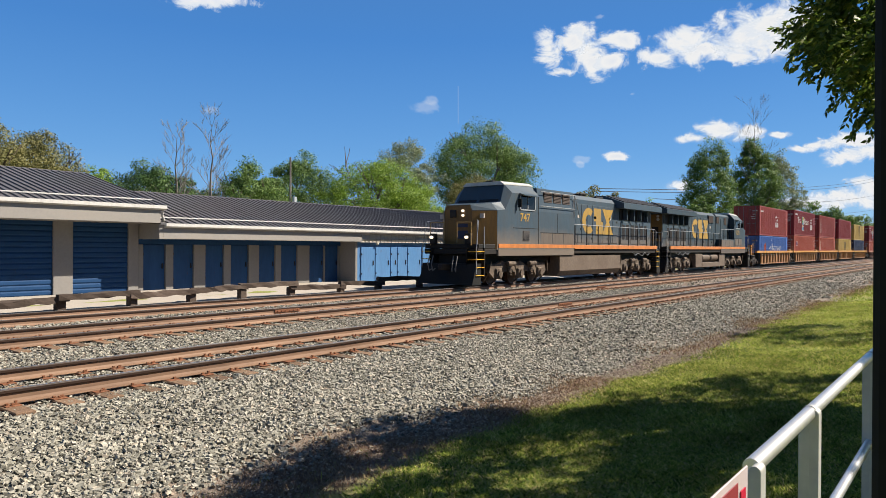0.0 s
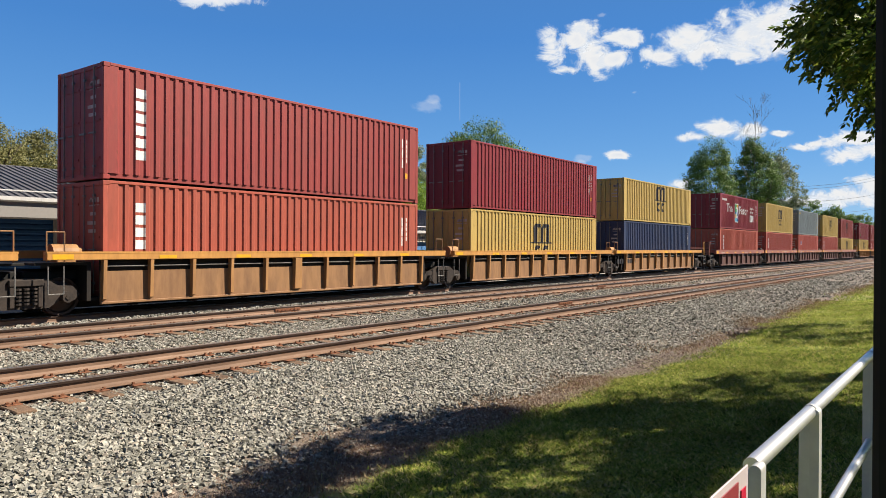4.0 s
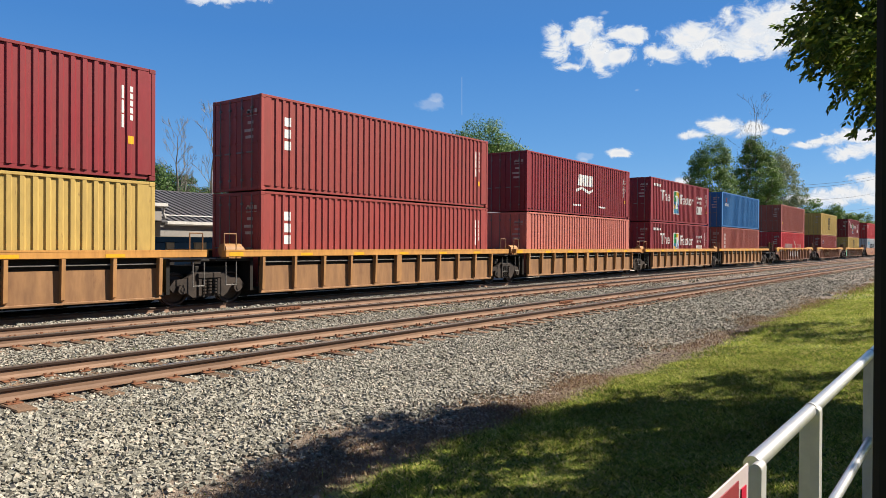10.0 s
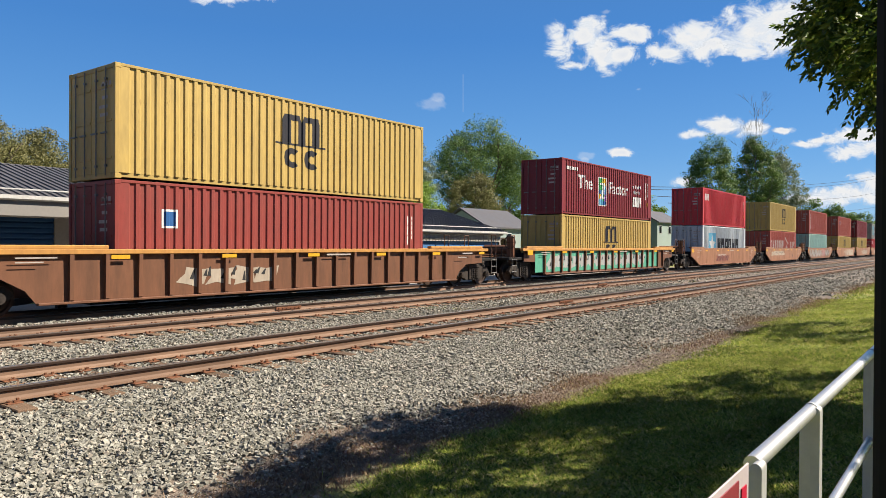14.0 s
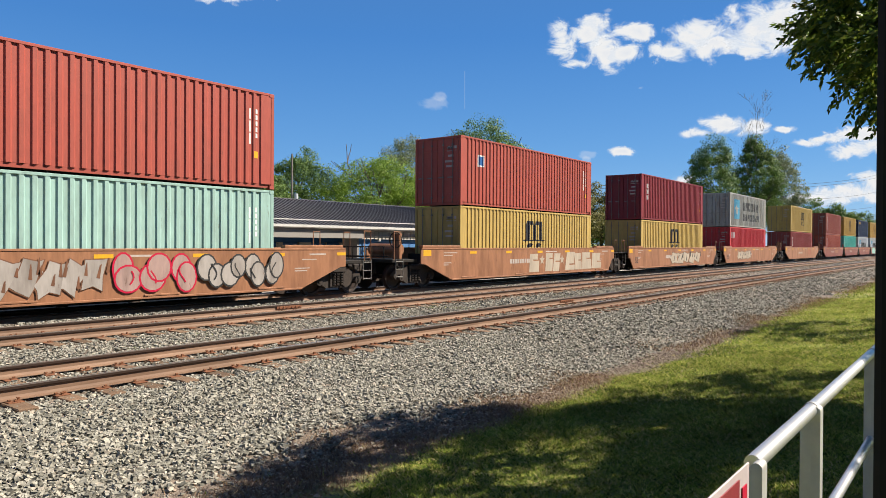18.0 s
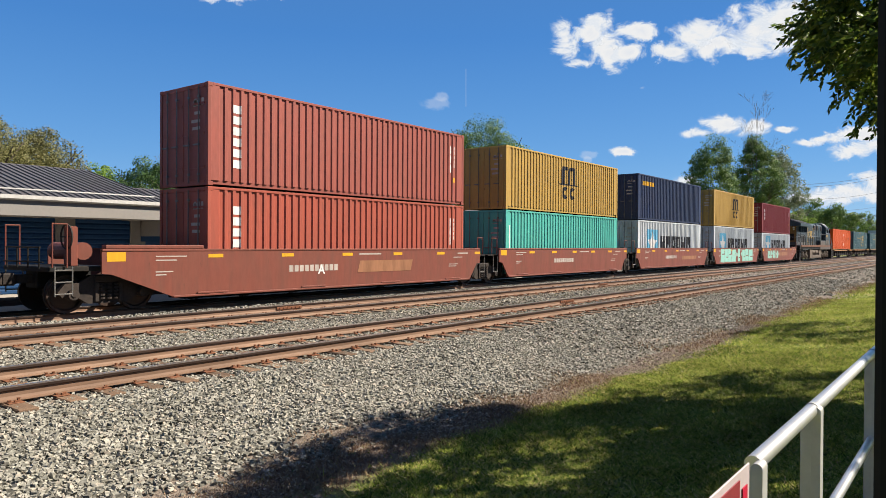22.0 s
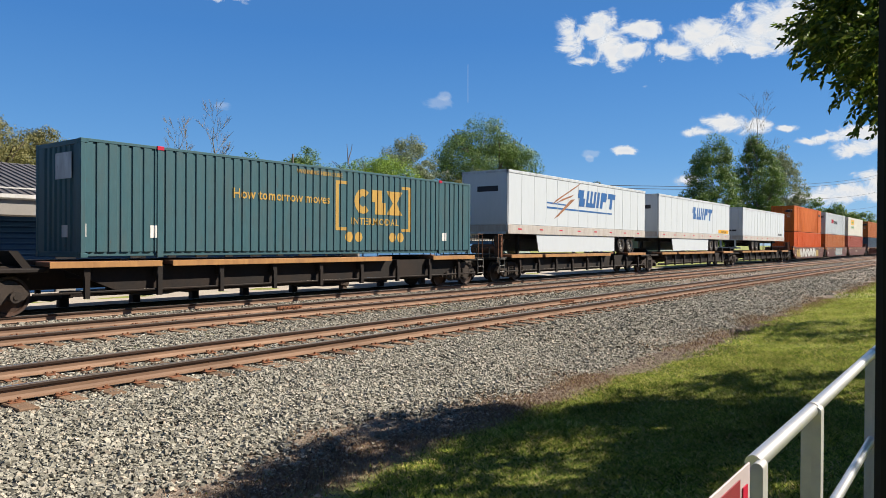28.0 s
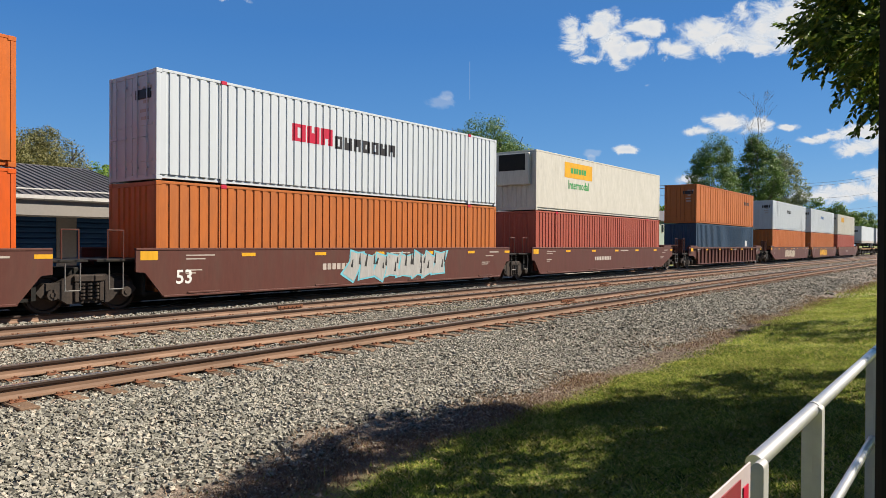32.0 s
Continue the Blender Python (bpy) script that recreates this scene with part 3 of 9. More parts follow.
def turf_edge(x, y):
    edge = np.interp(x, [3, 4.7, 5.8, 7.2, 8.7, 10.7, 15, 22, 31, 43], [4.1, 4.55, 4.9, 4.7, 5.0, 4.8, 4.75, 5.2, 5.5, 5.5])
    edge = edge + 0.08 * np.sin(x * 1.7 + 2) + 0.07 * np.sin(x * 4.1)
    return rng.uniform(0, 1, len(x)) < np.clip((edge - y) / 0.4, 0.012, 1)


blades("grass", 170000, 2.6, 14, 0.6, 5.6, 0.036, 0.0065, M_GRASS, "short mown green grass with dry yellow patches", turf_edge, lean=1.3)
blades("grass", 80000, 14, 34, 0.6, 5.8, 0.05, 0.011, M_GRASS, "short mown green grass with dry yellow patches", turf_edge, lean=1.1)
blades("grass", 30000, 34, 90, 0.0, 6.0, 0.11, 0.02, M_GRASS, "short mown grass farther along the track", turf_edge)


blades("grass", 26000, -7, 2.6, -4, 4.6, 0.05, 0.009, M_GRASS, "short mown grass round the hand rail", turf_edge, lean=1.3)
blades("grass", 30000, 2.6, 14, -4, 0.6, 0.05, 0.009, M_GRASS, "short mown grass round the hand rail", turf_edge, lean=1.3)
M_CLOVER = islands("clover_leaves", [(0, (0.027, 0.050, 0.008)), (0.5, (0.127, 0.174, 0.030)), (0.85, (0.268, 0.295, 0.067)), (1, (0.335, 0.268, 0.147))], 0.9, 0.3, gloss=0.05, fine=2.1)
blades("clover", 52000, 2.6, 16, 0.6, 5.4, 0.035, 0.013, M_CLOVER, "low clover and broad weeds in the mown grass", turf_edge, "weeds", 1.5)


def tuft(x, y):
    return np.array([noise.noise((a * 1.1, b * 1.1, 9.0)) > 0.34 for a, b in zip(x, y)])


blades("small_weeds", 9000, 4, 40, 11.5, 13.4, 0.05, 0.006, M_CLOVER, "sparse green weeds between the tracks", tuft, "weeds", 0.8)


def weedy(x, y):
    d = np.abs(y - (5.35 + 0.2 * np.sin(x * 0.6) - np.clip(5.5 - x, 0, 3) * 0.4))
    m = np.sin(x * 0.8 + 1) + np.sin(x * 0.31)
    return (rng.uniform(0, 1, len(x)) < np.clip(0.95 - d * 0.95, 0, 1)) & (m > -0.9)


blades("dry_weeds", 46000, 3, 14, 4.5, 6.7, 0.055, 0.004, M_DRY, "dry reddish brown weeds along the ballast edge", weedy, "weeds", 0.9)
blades("dry_weeds", 22000, 14, 60, 4.7, 6.6, 0.10, 0.008, M_DRY, "dry reddish brown weeds along the ballast edge", weedy, "weeds", 0.7)

# ---- markings ----
def rect(u0, u1, v0, v1, slant=0.0):
    return [(u0, v0), (u1, v0), (u1 + slant * (v1 - v0), v1), (u0 + slant * (v1 - v0), v1)]


def blocks(u, v, w, h, n, gap=0.2, slant=0.0):
    """A row of n plain blocks, w wide in all, that stand for a painted name."""
    step = w / n
    if h < 0.33:
        return [rect(u + i * step, u + (i + 1 - gap) * step, v, v + h, slant) for i in range(n)]
    out = []
    for i in range(n):
        a, b = u + i * step, u + (i + 1 - gap) * step
        t = (b - a) * .36
        k = (i * 7 + n) % 4
        z0, z1 = ((.3, .7), (.0, .4), (.6, 1.0), (.2, .8))[k]
        out += [rect(a, a + t, v, v + h), rect(b - t, b, v, v + h)]
        for p, q in ((0, z0), (z1, 1)):
            if q - p > .02:
                out.append(rect(a + t, b - t, v + h * p, v + h * q))
    return out


def column(u, v, w, h, n, gap=0.25):
    step = h / n
    return [rect(u, u + w, v + i * step, v + (i + 1 - gap) * step) for i in range(n)]


def disc(u, v, r, n=10, ry=None):
    return [(u + r * math.cos(6.28318 * i / n), v + (ry or r) * math.sin(6.28318 * i / n)) for i in range(n)]


def comb(u, v, w, h):
    """Three legs under an arched bar."""
    p = [rect(u, u + w * .22, v, v + h * .8), rect(u + w * .41, u + w * .61, v, v + h * .8), rect(u + w * .80, u + w, v, v + h * .8)]
    p += [[(u, v + h * .8), (u + w * .5, v + h * .8), (u + w * .46, v + h), (u + w * .06, v + h)],
          [(u + w * .52, v + h * .8), (u + w, v + h * .8), (u + w * .95, v + h), (u + w * .56, v + h)]]
    return p


def hook(u, v, w, h, t=0.3):
    """A round ring open on one side."""
    out, cx, cy = [], u + w * .52, v + h * .5
    angles = [math.radians(48 + 264 * i / 12) for i in range(13)]
    for a, b in zip(angles, angles[1:]):
        q = [(cx + w * .52 * f * math.cos(k), cy + h * .5 * f * math.sin(k)) for k, f in ((a, 1), (b, 1), (b, 1 - 1.9 * t), (a, 1 - 1.9 * t))]
        out.append(q)
    return out


def zigzag(u, v, w, h, t=0.22):
    """Two blocks, one set off above the other."""
    return [rect(u, u + w * .78, v + h * .5, v + h), rect(u + w * .22, u + w, v, v + h * .5)]


def cross(u, v, w, h, t=0.34):
    return [[(u, v), (u + w, v), (u + w * .62, v + h * .5), (u + w * .38, v + h * .5)], [(u + w * .38, v + h * .5), (u + w * .62, v + h * .5), (u + w, v + h), (u, v + h)]]


def star(u, v, r):
    return [[(u, v), (u + r * math.cos(a), v + r * math.sin(a)), (u + r * .45 * math.cos(a + .63), v + r * .45 * math.sin(a + .63))] for a in [i * 1.2566 + .3 for i in range(5)]] + \
           [[(u, v), (u + r * .45 * math.cos(a - .63), v + r * .45 * math.sin(a - .63)), (u + r * math.cos(a), v + r * math.sin(a))] for a in [i * 1.2566 + .3 for i in range(5)]]


WORDS = {}


def words(text, u, v, h, stretch=1.0):
    """The outline of lettering as triangles, h metres high."""
    if text not in WORDS:
        c = bpy.data.curves.new("lettering", "FONT")
        c.body, c.resolution_u, c.offset = text, 2, 0.018
        ob = bpy.data.objects.new("lettering", c)
        scene.collection.objects.link(ob)
        me = ob.evaluated_get(bpy.context.evaluated_depsgraph_get()).to_mesh()
        WORDS[text] = [[tuple(me.vertices[i].co[:2]) for i in p.vertices] for p in me.polygons]
        bpy.data.objects.remove(ob)
        bpy.data.curves.remove(c)
    k = h / 0.7
    return [[(u + a * k * stretch, v + b * k) for a, b in p] for p in WORDS[text]]


def clip(poly, a, b):
    for lim, sign in ((a, 1), (b, -1)):
        out = []
        for p, q in zip(poly, poly[1:] + poly[:1]):
            dp, dq = (p[0] - lim) * sign, (q[0] - lim) * sign
            if dp >= 0:
                out.append(p)
            if dp * dq < 0:
                f = dp / (dp - dq)
                out.append((lim, p[1] + f * (q[1] - p[1])))
        poly = out
        if len(poly) < 3:
            return []
    return poly


def profile(L, style):
    """Where a side wall folds: distances from its end, and depths behind its outer face."""
    if style == "flat":
        return [0.0, L], [0.0, 0.0]
    us, ds = [0.0], [0.0]
    if style == "ribbed":
        pitch, outer, slope, depth = 0.61, 0.05, 0.012, 0.022
    elif style == "fine":
        pitch, outer, slope, depth = 0.305, 0.2, 0.02, 0.03
    else:
        pitch, outer, slope, depth = 0.2785, 0.096, 0.041, 0.040
    n = int((L - 0.3) / pitch)
    u = (L - n * pitch) / 2
    us += [u - 0.001 if u > 0.01 else 0.005]
    ds += [0.0]
    for i in range(n):
        us += [u + slope, u + pitch - outer - slope, u + pitch - outer, u + pitch]
        ds += [depth, depth, 0.0, 0.0]
        u += pitch
    us.append(L)
    ds.append(0.0)
    return us, ds


PROFILES = {}


def area(p):
    return sum(a[0] * b[1] - b[0] * a[1] for a, b in zip(p, p[1:] + p[:1])) / 2


def clusters(polys):
    """Groups of outlines whose bounds touch."""
    bounds = [(min(q[0] for q in p) - .004, max(q[0] for q in p) + .004, min(q[1] for q in p) - .004, max(q[1] for q in p) + .004) for p in polys]
    mark_of = list(range(len(polys)))
    for i in range(len(polys)):
        for j in range(i):
            a, b = bounds[i], bounds[j]
            if a[0] <= b[1] and b[0] <= a[1] and a[2] <= b[3] and b[2] <= a[3] and mark_of[i] != mark_of[j]:
                old, k = mark_of[i], mark_of[j]
                mark_of = [k if m == old else m for m in mark_of]
    out = {}
    for p, m in zip(polys, mark_of):
        out.setdefault(m, []).append(p)
    return list(out.values())


def mark(parent, polys, material, L, style, face_y, z0=0.0, label="", name="marking", lift=0.004, shear=0.0, dx=0.0):
    """Paint that follows the folds of a side wall, on the side that faces -Y."""
    key = (round(L, 3), style)
    if key not in PROFILES:
        PROFILES[key] = profile(L, style)
    us, ds = PROFILES[key]
    polys = [list(p) for p in polys]
    if name == "marking" and len(polys) > 1:
        groups = clusters(polys)
        big = [g for g in groups if sum(abs(area(p)) for p in g) > 0.12]
        if len(groups) > 1 and not big:
            return tagged(mark(parent, polys, material, L, style, face_y, z0, label, "small_marking", lift, shear, dx), kind="stuff")
        if len(groups) > 1:
            for g in big:
                last = mark(parent, g, material, L, style, face_y, z0, label, "marking_piece", lift, shear, dx)
            rest = [p for g in groups if g not in big for p in g]
            if rest:
                last = tagged(mark(parent, rest, material, L, style, face_y, z0, label, "small_marking", lift, shear, dx), kind="stuff")
            return last
    s = Shape()
    for poly in polys:
        lo, hi = min(p[0] for p in poly), max(p[0] for p in poly)
        for a, b, da, db in zip(us, us[1:], ds, ds[1:]):
            if b <= lo or a >= hi or b - a < 1e-6:
                continue
            c = clip(list(poly), a, b)
            if c:
                s.add([(u - L / 2 + dx, face_y + da + (db - da) * (u - a) / (b - a) - lift, z0 + v) for u, v in c], [tuple(range(len(c)))])
    ob = part(name, s, material, parent, label)
    return tagged(ob, label, kind="stuff") if name == "graffiti" else ob


# ---- containers ----
HW = 1.219


def wall_shape(L, h, style):
    us, ds = profile(L - 0.24, style)
    n = len(us)
    pts = [(u - L / 2 + 0.12, -HW + 0.012 + d, z) for u, d in zip(us, ds) for z in (0.15, h - 0.06)]
    return Shape().add(pts, [(2 * i, 2 * i + 2, 2 * i + 3, 2 * i + 1) for i in range(n - 1)])


def end_shape(h):
    us, ds = profile(2 * HW - 0.24, "corrugated")
    pts = [(0.012 + d, u - HW + 0.12, z) for u, d in zip(us, ds) for z in (0.15, h - 0.08)]
    return Shape().add(pts, [(2 * i, 2 * i + 2, 2 * i + 3, 2 * i + 1) for i in range(len(us) - 1)])


def roof_shape(L):
    s = Shape()
    n = int(L / 0.6)
    pts, fs = [], []
    for i in range(n + 1):
        x = -L / 2 + 0.1 + (L - 0.2) * i / n
        for o, z in ((-.06, 0), (-.03, -.02), (.03, -.02), (.06, 0)):
            pts += [(x + o, -HW + .08, z), (x + o, HW - .08, z)]
    m = len(pts) // 2
    return s.add(pts, [(2 * i, 2 * i + 2, 2 * i + 3, 2 * i + 1) for i in range(m - 1)])


BOXES = []


def container(x, z0, L, h, colour, words_label, style="corrugated", marks=(), doors=True, frame_posts=False, reefer=False, placard=False):
    """An intermodal container whose end at the lower x stands at x; its base is z0 above the rail."""
    c = thing("shipping_container" if L < 13 else "domestic_container", words_label, "container", "containers on the train")
    k = (style, L, h, colour.name)
    side = shared(("side_panel", *k), lambda: wall_shape(L, h, style), colour)
    part("side_panel", side, colour, c)
    part("side_panel", side, colour, c, at=pose(0, 0, 0, 0, 0, 180))
    part("roof_panel", shared(("roof_panel", L, colour.name), lambda: roof_shape(L), colour), colour, c, at=pose(0, 0, h - 0.03))
    part("end_wall", shared(("end_wall", h, colour.name), lambda: end_shape(h), colour), colour, c, at=pose(L / 2, 0, 0, 0, 0, 180))
    post = shared(("corner_post", h, colour.name), lambda: Shape().box(-.06, .06, -.06, .06, 0.11, h - .11, 0.012), colour)
    cast = shared(("corner_casting", colour.name), lambda: Shape().box(-.089, .089, -.081, .081, 0, .118, 0.012).box(-.092, -.02, -.04, .04, .03, .09), colour)
    for sx in (-1, 1):
        for sy in (-1, 1):
            part("corner_post", post, colour, c, at=pose(sx * (L / 2 - .061), sy * (HW - .061), 0))
            for z in (0, h - .118):
                part("corner_casting", cast, colour, c, at=pose(sx * (L / 2 - .087), sy * (HW - .079), z, 0, 0, 0 if sx < 0 else 180))
    top = shared(("top_rail", L, colour.name), lambda: Shape().box(-L / 2 + .17, L / 2 - .17, -.035, .035, -.075, 0, 0.008), colour)
    low = shared(("bottom_rail", L, colour.name), lambda: Shape().box(-L / 2 + .17, L / 2 - .17, -.03, .03, 0.035, .16, 0.006), colour)
    for sy in (-1, 1):
        part("top_rail", top, colour, c, at=pose(0, sy * (HW - .037), h))
        part("bottom_rail", low, colour, c, at=pose(0, sy * (HW - .085), 0.002))
    part("header_beam", shared(("header", h, colour.name), lambda: Shape().box(-.05, .05, -HW + .17, HW - .17, h - .13, h - .01, .01), colour), colour, c, at=pose(-L / 2 + .055, 0, 0))
    part("sill_beam", shared(("sill", colour.name), lambda: Shape().box(-.05, .05, -HW + .17, HW - .17, .01, .15, .01), colour), colour, c, at=pose(-L / 2 + .055, 0, 0))
    if doors:
        slab = Shape().box(0.02, .06, -.535, .535, .15, h - .13, .008)
        if L < 13:
            for z in (.5, h * .5, h - .6):
                slab.box(0, .03, -.5, .5, z, z + .06)
        leaf = shared(("door", h, L > 13, colour.name), lambda: slab, colour)
        rib = shared(("door_rib", colour.name), lambda: Shape().box(0, .03, -.5, .5, 0, .06), colour)
        rod = shared(("locking_rod", h, L > 13 and colour.name), lambda: Shape().rod((-.03, 0, .08), (-.03, 0, h - .08), .017, 6).box(-.05, 0, -.03, .25, 1.15, 1.19)
                     .box(-.05, 0, -.04, .04, .3, .36).box(-.05, 0, -.04, .04, h - .4, h - .34), colour if L > 13 else M_GALV)
        for sy in (-1, 1):
            d = part("door", leaf, colour, c, at=pose(-L / 2, sy * .545, 0))
            for z in (.5, h * .5, h - .6) if L > 13 else ():
                part("door_rib", rib, colour, d, at=pose(0, 0, z))
            for o in (-.27, .22):
                part("locking_rod", rod, M_GALV, d, at=pose(0, o, 0))
        if L > 13:
            part("name_plate", Shape().box(-L / 2 - .008, -L / 2 + .016, -.95, -.2, h - .75, h - .5), M_MARKBLACK, c, "dark name plate")
        tag = [rect(.12, .5, h * .55, h * .58), rect(.12, .55, h * .62, h * .65), rect(.12, .4, h * .7, h * .73), rect(.15, .45, h * .78, h * .84)]
        s = Shape()
        for p in tag:
            s.add([(-L / 2 + .014, -.95 + a, b) for a, b in p], [(0, 1, 2, 3)])
        for k in range(3):
            s.add([(-L / 2 + .014, -1.0 + .17 * k + a, h - .62 + b) for a, b in ((0, 0), (.12, 0), (.12, .2), (0, .2))], [(0, 1, 2, 3)])
        tagged(part("stencil", s, M_STENCIL, c), "small white stencilled data", kind="stuff")
    else:
        part("end_wall", shared(("end_wall", h, colour.name), lambda: end_shape(h), colour), colour, c, at=pose(-L / 2, 0, 0))
    if frame_posts:
        fp = shared(("lift_post", h, colour.name), lambda: Shape().box(-.09, .09, -.03, .05, .0, h, .01), colour)
        cap = shared(("lift_socket",), lambda: Shape().box(-.1, .1, -.04, .06, 0, .11, .01), M_MARKRED)
        for sx in (-1, 1):
            for sy in (-1, 1):
                q = part("lift_post", fp, colour, c, at=pose(sx * 6.01, sy * (HW - .02), 0, 0, 0, 0 if sy < 0 else 180))
                part("lift_socket", cap, M_MARKRED, q, "red lifting socket", at=pose(0, 0, h - .1))
    if placard:
        part("placard", Shape().box(-L / 2 - .004, -L / 2 + .012, -.75, .1, h - .95, h - .3, .002), M_LIGHTGREY, c, "pale placard on the end wall")
        part("placard", Shape().box(-L / 2 - .004, -L / 2 + .012, -.55, -.25, .5, .8, .002), M_LIGHTGREY, c, "small pale placard")
    if reefer:
        s = Shape().box(-.25, 0, -.95, .95, h * .42, h * .95, .04)
        part("cooling_unit", s, M_CREAM, c, "cooling unit on the end", at=pose(-L / 2, 0, 0))
        part("grille", Shape().box(-.27, -.25, -.75, .75, h * .66, h * .93), M_BLACKSTEEL, c, at=pose(-L / 2, 0, 0))
    for i, (polys, material, label) in enumerate(marks):
        mark(c, [[(u - .12, v) for u, v in p] for p in polys], material, L - .24, style, -HW + .012, label=label, lift=.004 + .0015 * i)
    floor = Shape().box(-L / 2 + .1, L / 2 - .1, -HW + .1, HW - .1, .05, .14)
    part("floor", shared(("floor", L), lambda: floor, M_BLACKSTEEL), M_BLACKSTEEL, c)
    BOXES.append((c, x + L / 2, z0))
    return c


def mosaic_lettering(h, word=True):
    m = [(words("The", 1.88, 1.47, .70, 1.12), M_MARKWHITE, "white lettering on a maroon side"),
         (words("Factor", 5.72, 1.40, .66, 1.12), M_MARKWHITE, "white lettering on a maroon side"),
         ([rect(4.38, 5.38, .62, 2.24)], M_MARKWHITE, "white panel edge"),
         ([rect(4.44, 4.9, 1.5, 2.18), rect(4.9, 5.1, .9, 1.3)], M_MARKGREEN, "coloured mosaic"),
         ([rect(4.9, 5.32, 1.75, 2.18), rect(4.44, 4.7, 1.0, 1.3)], M_MARKYELLOW, "coloured mosaic"),
         ([rect(4.44, 4.9, .68, 1.0), rect(4.7, 4.9, 1.1, 1.5), rect(5.1, 5.32, 1.3, 1.75)], M_MARKSKY, "coloured mosaic"),
         ([rect(4.9, 5.32, .68, .9), rect(4.44, 4.7, 1.3, 1.5)], M_MARKBLUE, "coloured mosaic"),
         ([rect(5.1, 5.32, .9, 1.3), rect(4.9, 5.1, 1.3, 1.75)], M_PURPLE, "coloured mosaic"),
         ([rect(4.62, 5.2, 1.8, 1.92), rect(4.7, 4.95, 1.15, 1.8, .35), rect(4.62, 5.2, 1.03, 1.15)], M_MARKWHITE, "pale shape on the mosaic"),
         (blocks(.55, 2.35, 1.3, .17, 7), M_MARKWHITE, "small white name"), stars(9.2, 2.0), (blocks(9.2, .78, 1.4, .6, 3, .08), M_MARKWHITE, "white block name")]
    return m + tare()


def stars(u, v, k=1.0):
    p = []
    for i in range(4):
        p += star(u + (.12 + i * .36) * k, v, .15 * k)
    for i in range(3):
        p += star(u + (.3 + i * .36) * k, v - .33 * k, .15 * k)
    return p, M_MARKWHITE, "white stars"


def tare():
    return [(column(11.3, 1.3, .06, 1.1, 3, .1) + column(11.5, 1.5, .1, .9, 5), M_MARKWHITE, "small white data column"), ([rect(11.45, 11.62, .9, 1.1)], M_MARKYELLOW, "yellow warning sticker")]


def emblem(u, v, k=1.0):
    return [(comb(u, v + .62 * k, 1.5 * k, .85 * k) + [rect(u - .25 * k, u + 1.75 * k, v + .56 * k, v + .615 * k)] + hook(u + .08 * k, v - .12 * k, .6 * k, .6 * k) + hook(u + .85 * k, v - .12 * k, .6 * k, .6 * k),
             M_MARKNAVY, "dark emblem")]


def long_column():
    return [(column(.85, .55, .28, 1.9, 6), M_MARKWHITE, "white name running down")] + tare()


def short_column():
    return [(column(.9, 1.3, .26, 1.1, 3), M_MARKWHITE, "white name running down")] + tare()


def star_square(u=1.5):
    return [([rect(u, u + 1.9, .35, 2.35)], M_MARKSKY, "pale blue square"), (star(u + .95, 1.4, .85), M_MARKWHITE, "white star"),
            (blocks(u + 2.4, 1.0, 6.1, .95, 6, .18), M_MARKBLACK, "black block name")]


def flag_name(big=True):
    if not big:
        return [(blocks(1.9, .9, 3.9, .75, 7, .35) + blocks(8.4, .95, 1.9, .65, 3, .35) + [[(6.3, 2.0), (6.5, 2.08), (7.5, 1.45), (7.2, 1.35)], [(6.6, .95), (8.1, .95), (7.4, 1.4)]],
                 M_STENCIL, "worn white name and swallowtail flag")] + tare()
    return [(blocks(.3, 1.0, 6.1, .95, 7, .35) + blocks(9.3, 1.05, 2.4, .8, 3, .35) + [[(6.6, 2.25), (6.85, 2.35), (8.4, 1.65), (8.0, 1.55)], [(6.7, .95), (8.3, .95), (7.6, 1.5)]],
             M_WORNWHITE, "worn white name and swallowtail flag")] + tare()


M_LINER = "a shipping container"
H9, H8 = 2.896, 2.591

# ---- rail cars ----
def side_frame_shape():
    out = [(-1.22, .52), (-1.05, .72), (-.72, .74), (-.42, .92), (.42, .92), (.72, .74), (1.05, .72), (1.22, .52), (1.1, .38), (.8, .42), (.5, .22), (-.5, .22), (-.8, .42), (-1.1, .38)]
    s = Shape().prism(out, -.09, .09)
    s.box(-.38, .38, -.16, -.09, .74, .9, .02)
    for x in (-.3, .3):
        s.box(x - .06, x + .06, -.14, -.09, .25, .74, .02)
    return s


def spring_shape():
    s = Shape()
    for x in (-.17, 0, .17):
        for i in range(5):
            s.rod((x, -.11, .32 + i * .085), (x, -.11, .365 + i * .085), .075, 8)
    return s


def bearing_shape():
    return Shape().rod((0, -.2, .46), (0, .05, .46), .13, 12).rod((0, -.22, .46), (0, -.19, .46), .06, 8)


def wheelset_shape(r=.46):
    s = Shape()
    for sy in (-1, 1):
        prof = [(0.0, .05), (.1, .06), (.12, .02), (r - .09, .0), (r - .06, .05), (r, .055), (r - .005, -.06), (r + .028, -.065), (r + .026, -.09), (r - .06, -.09), (.12, -.06), (0, -.06)]
        s.spin([(a, -sy * b * -1 + sy * .75) for a, b in prof], 24)
    s.rod((0, -.75, 0), (0, .75, 0), .08, 8)
    return s


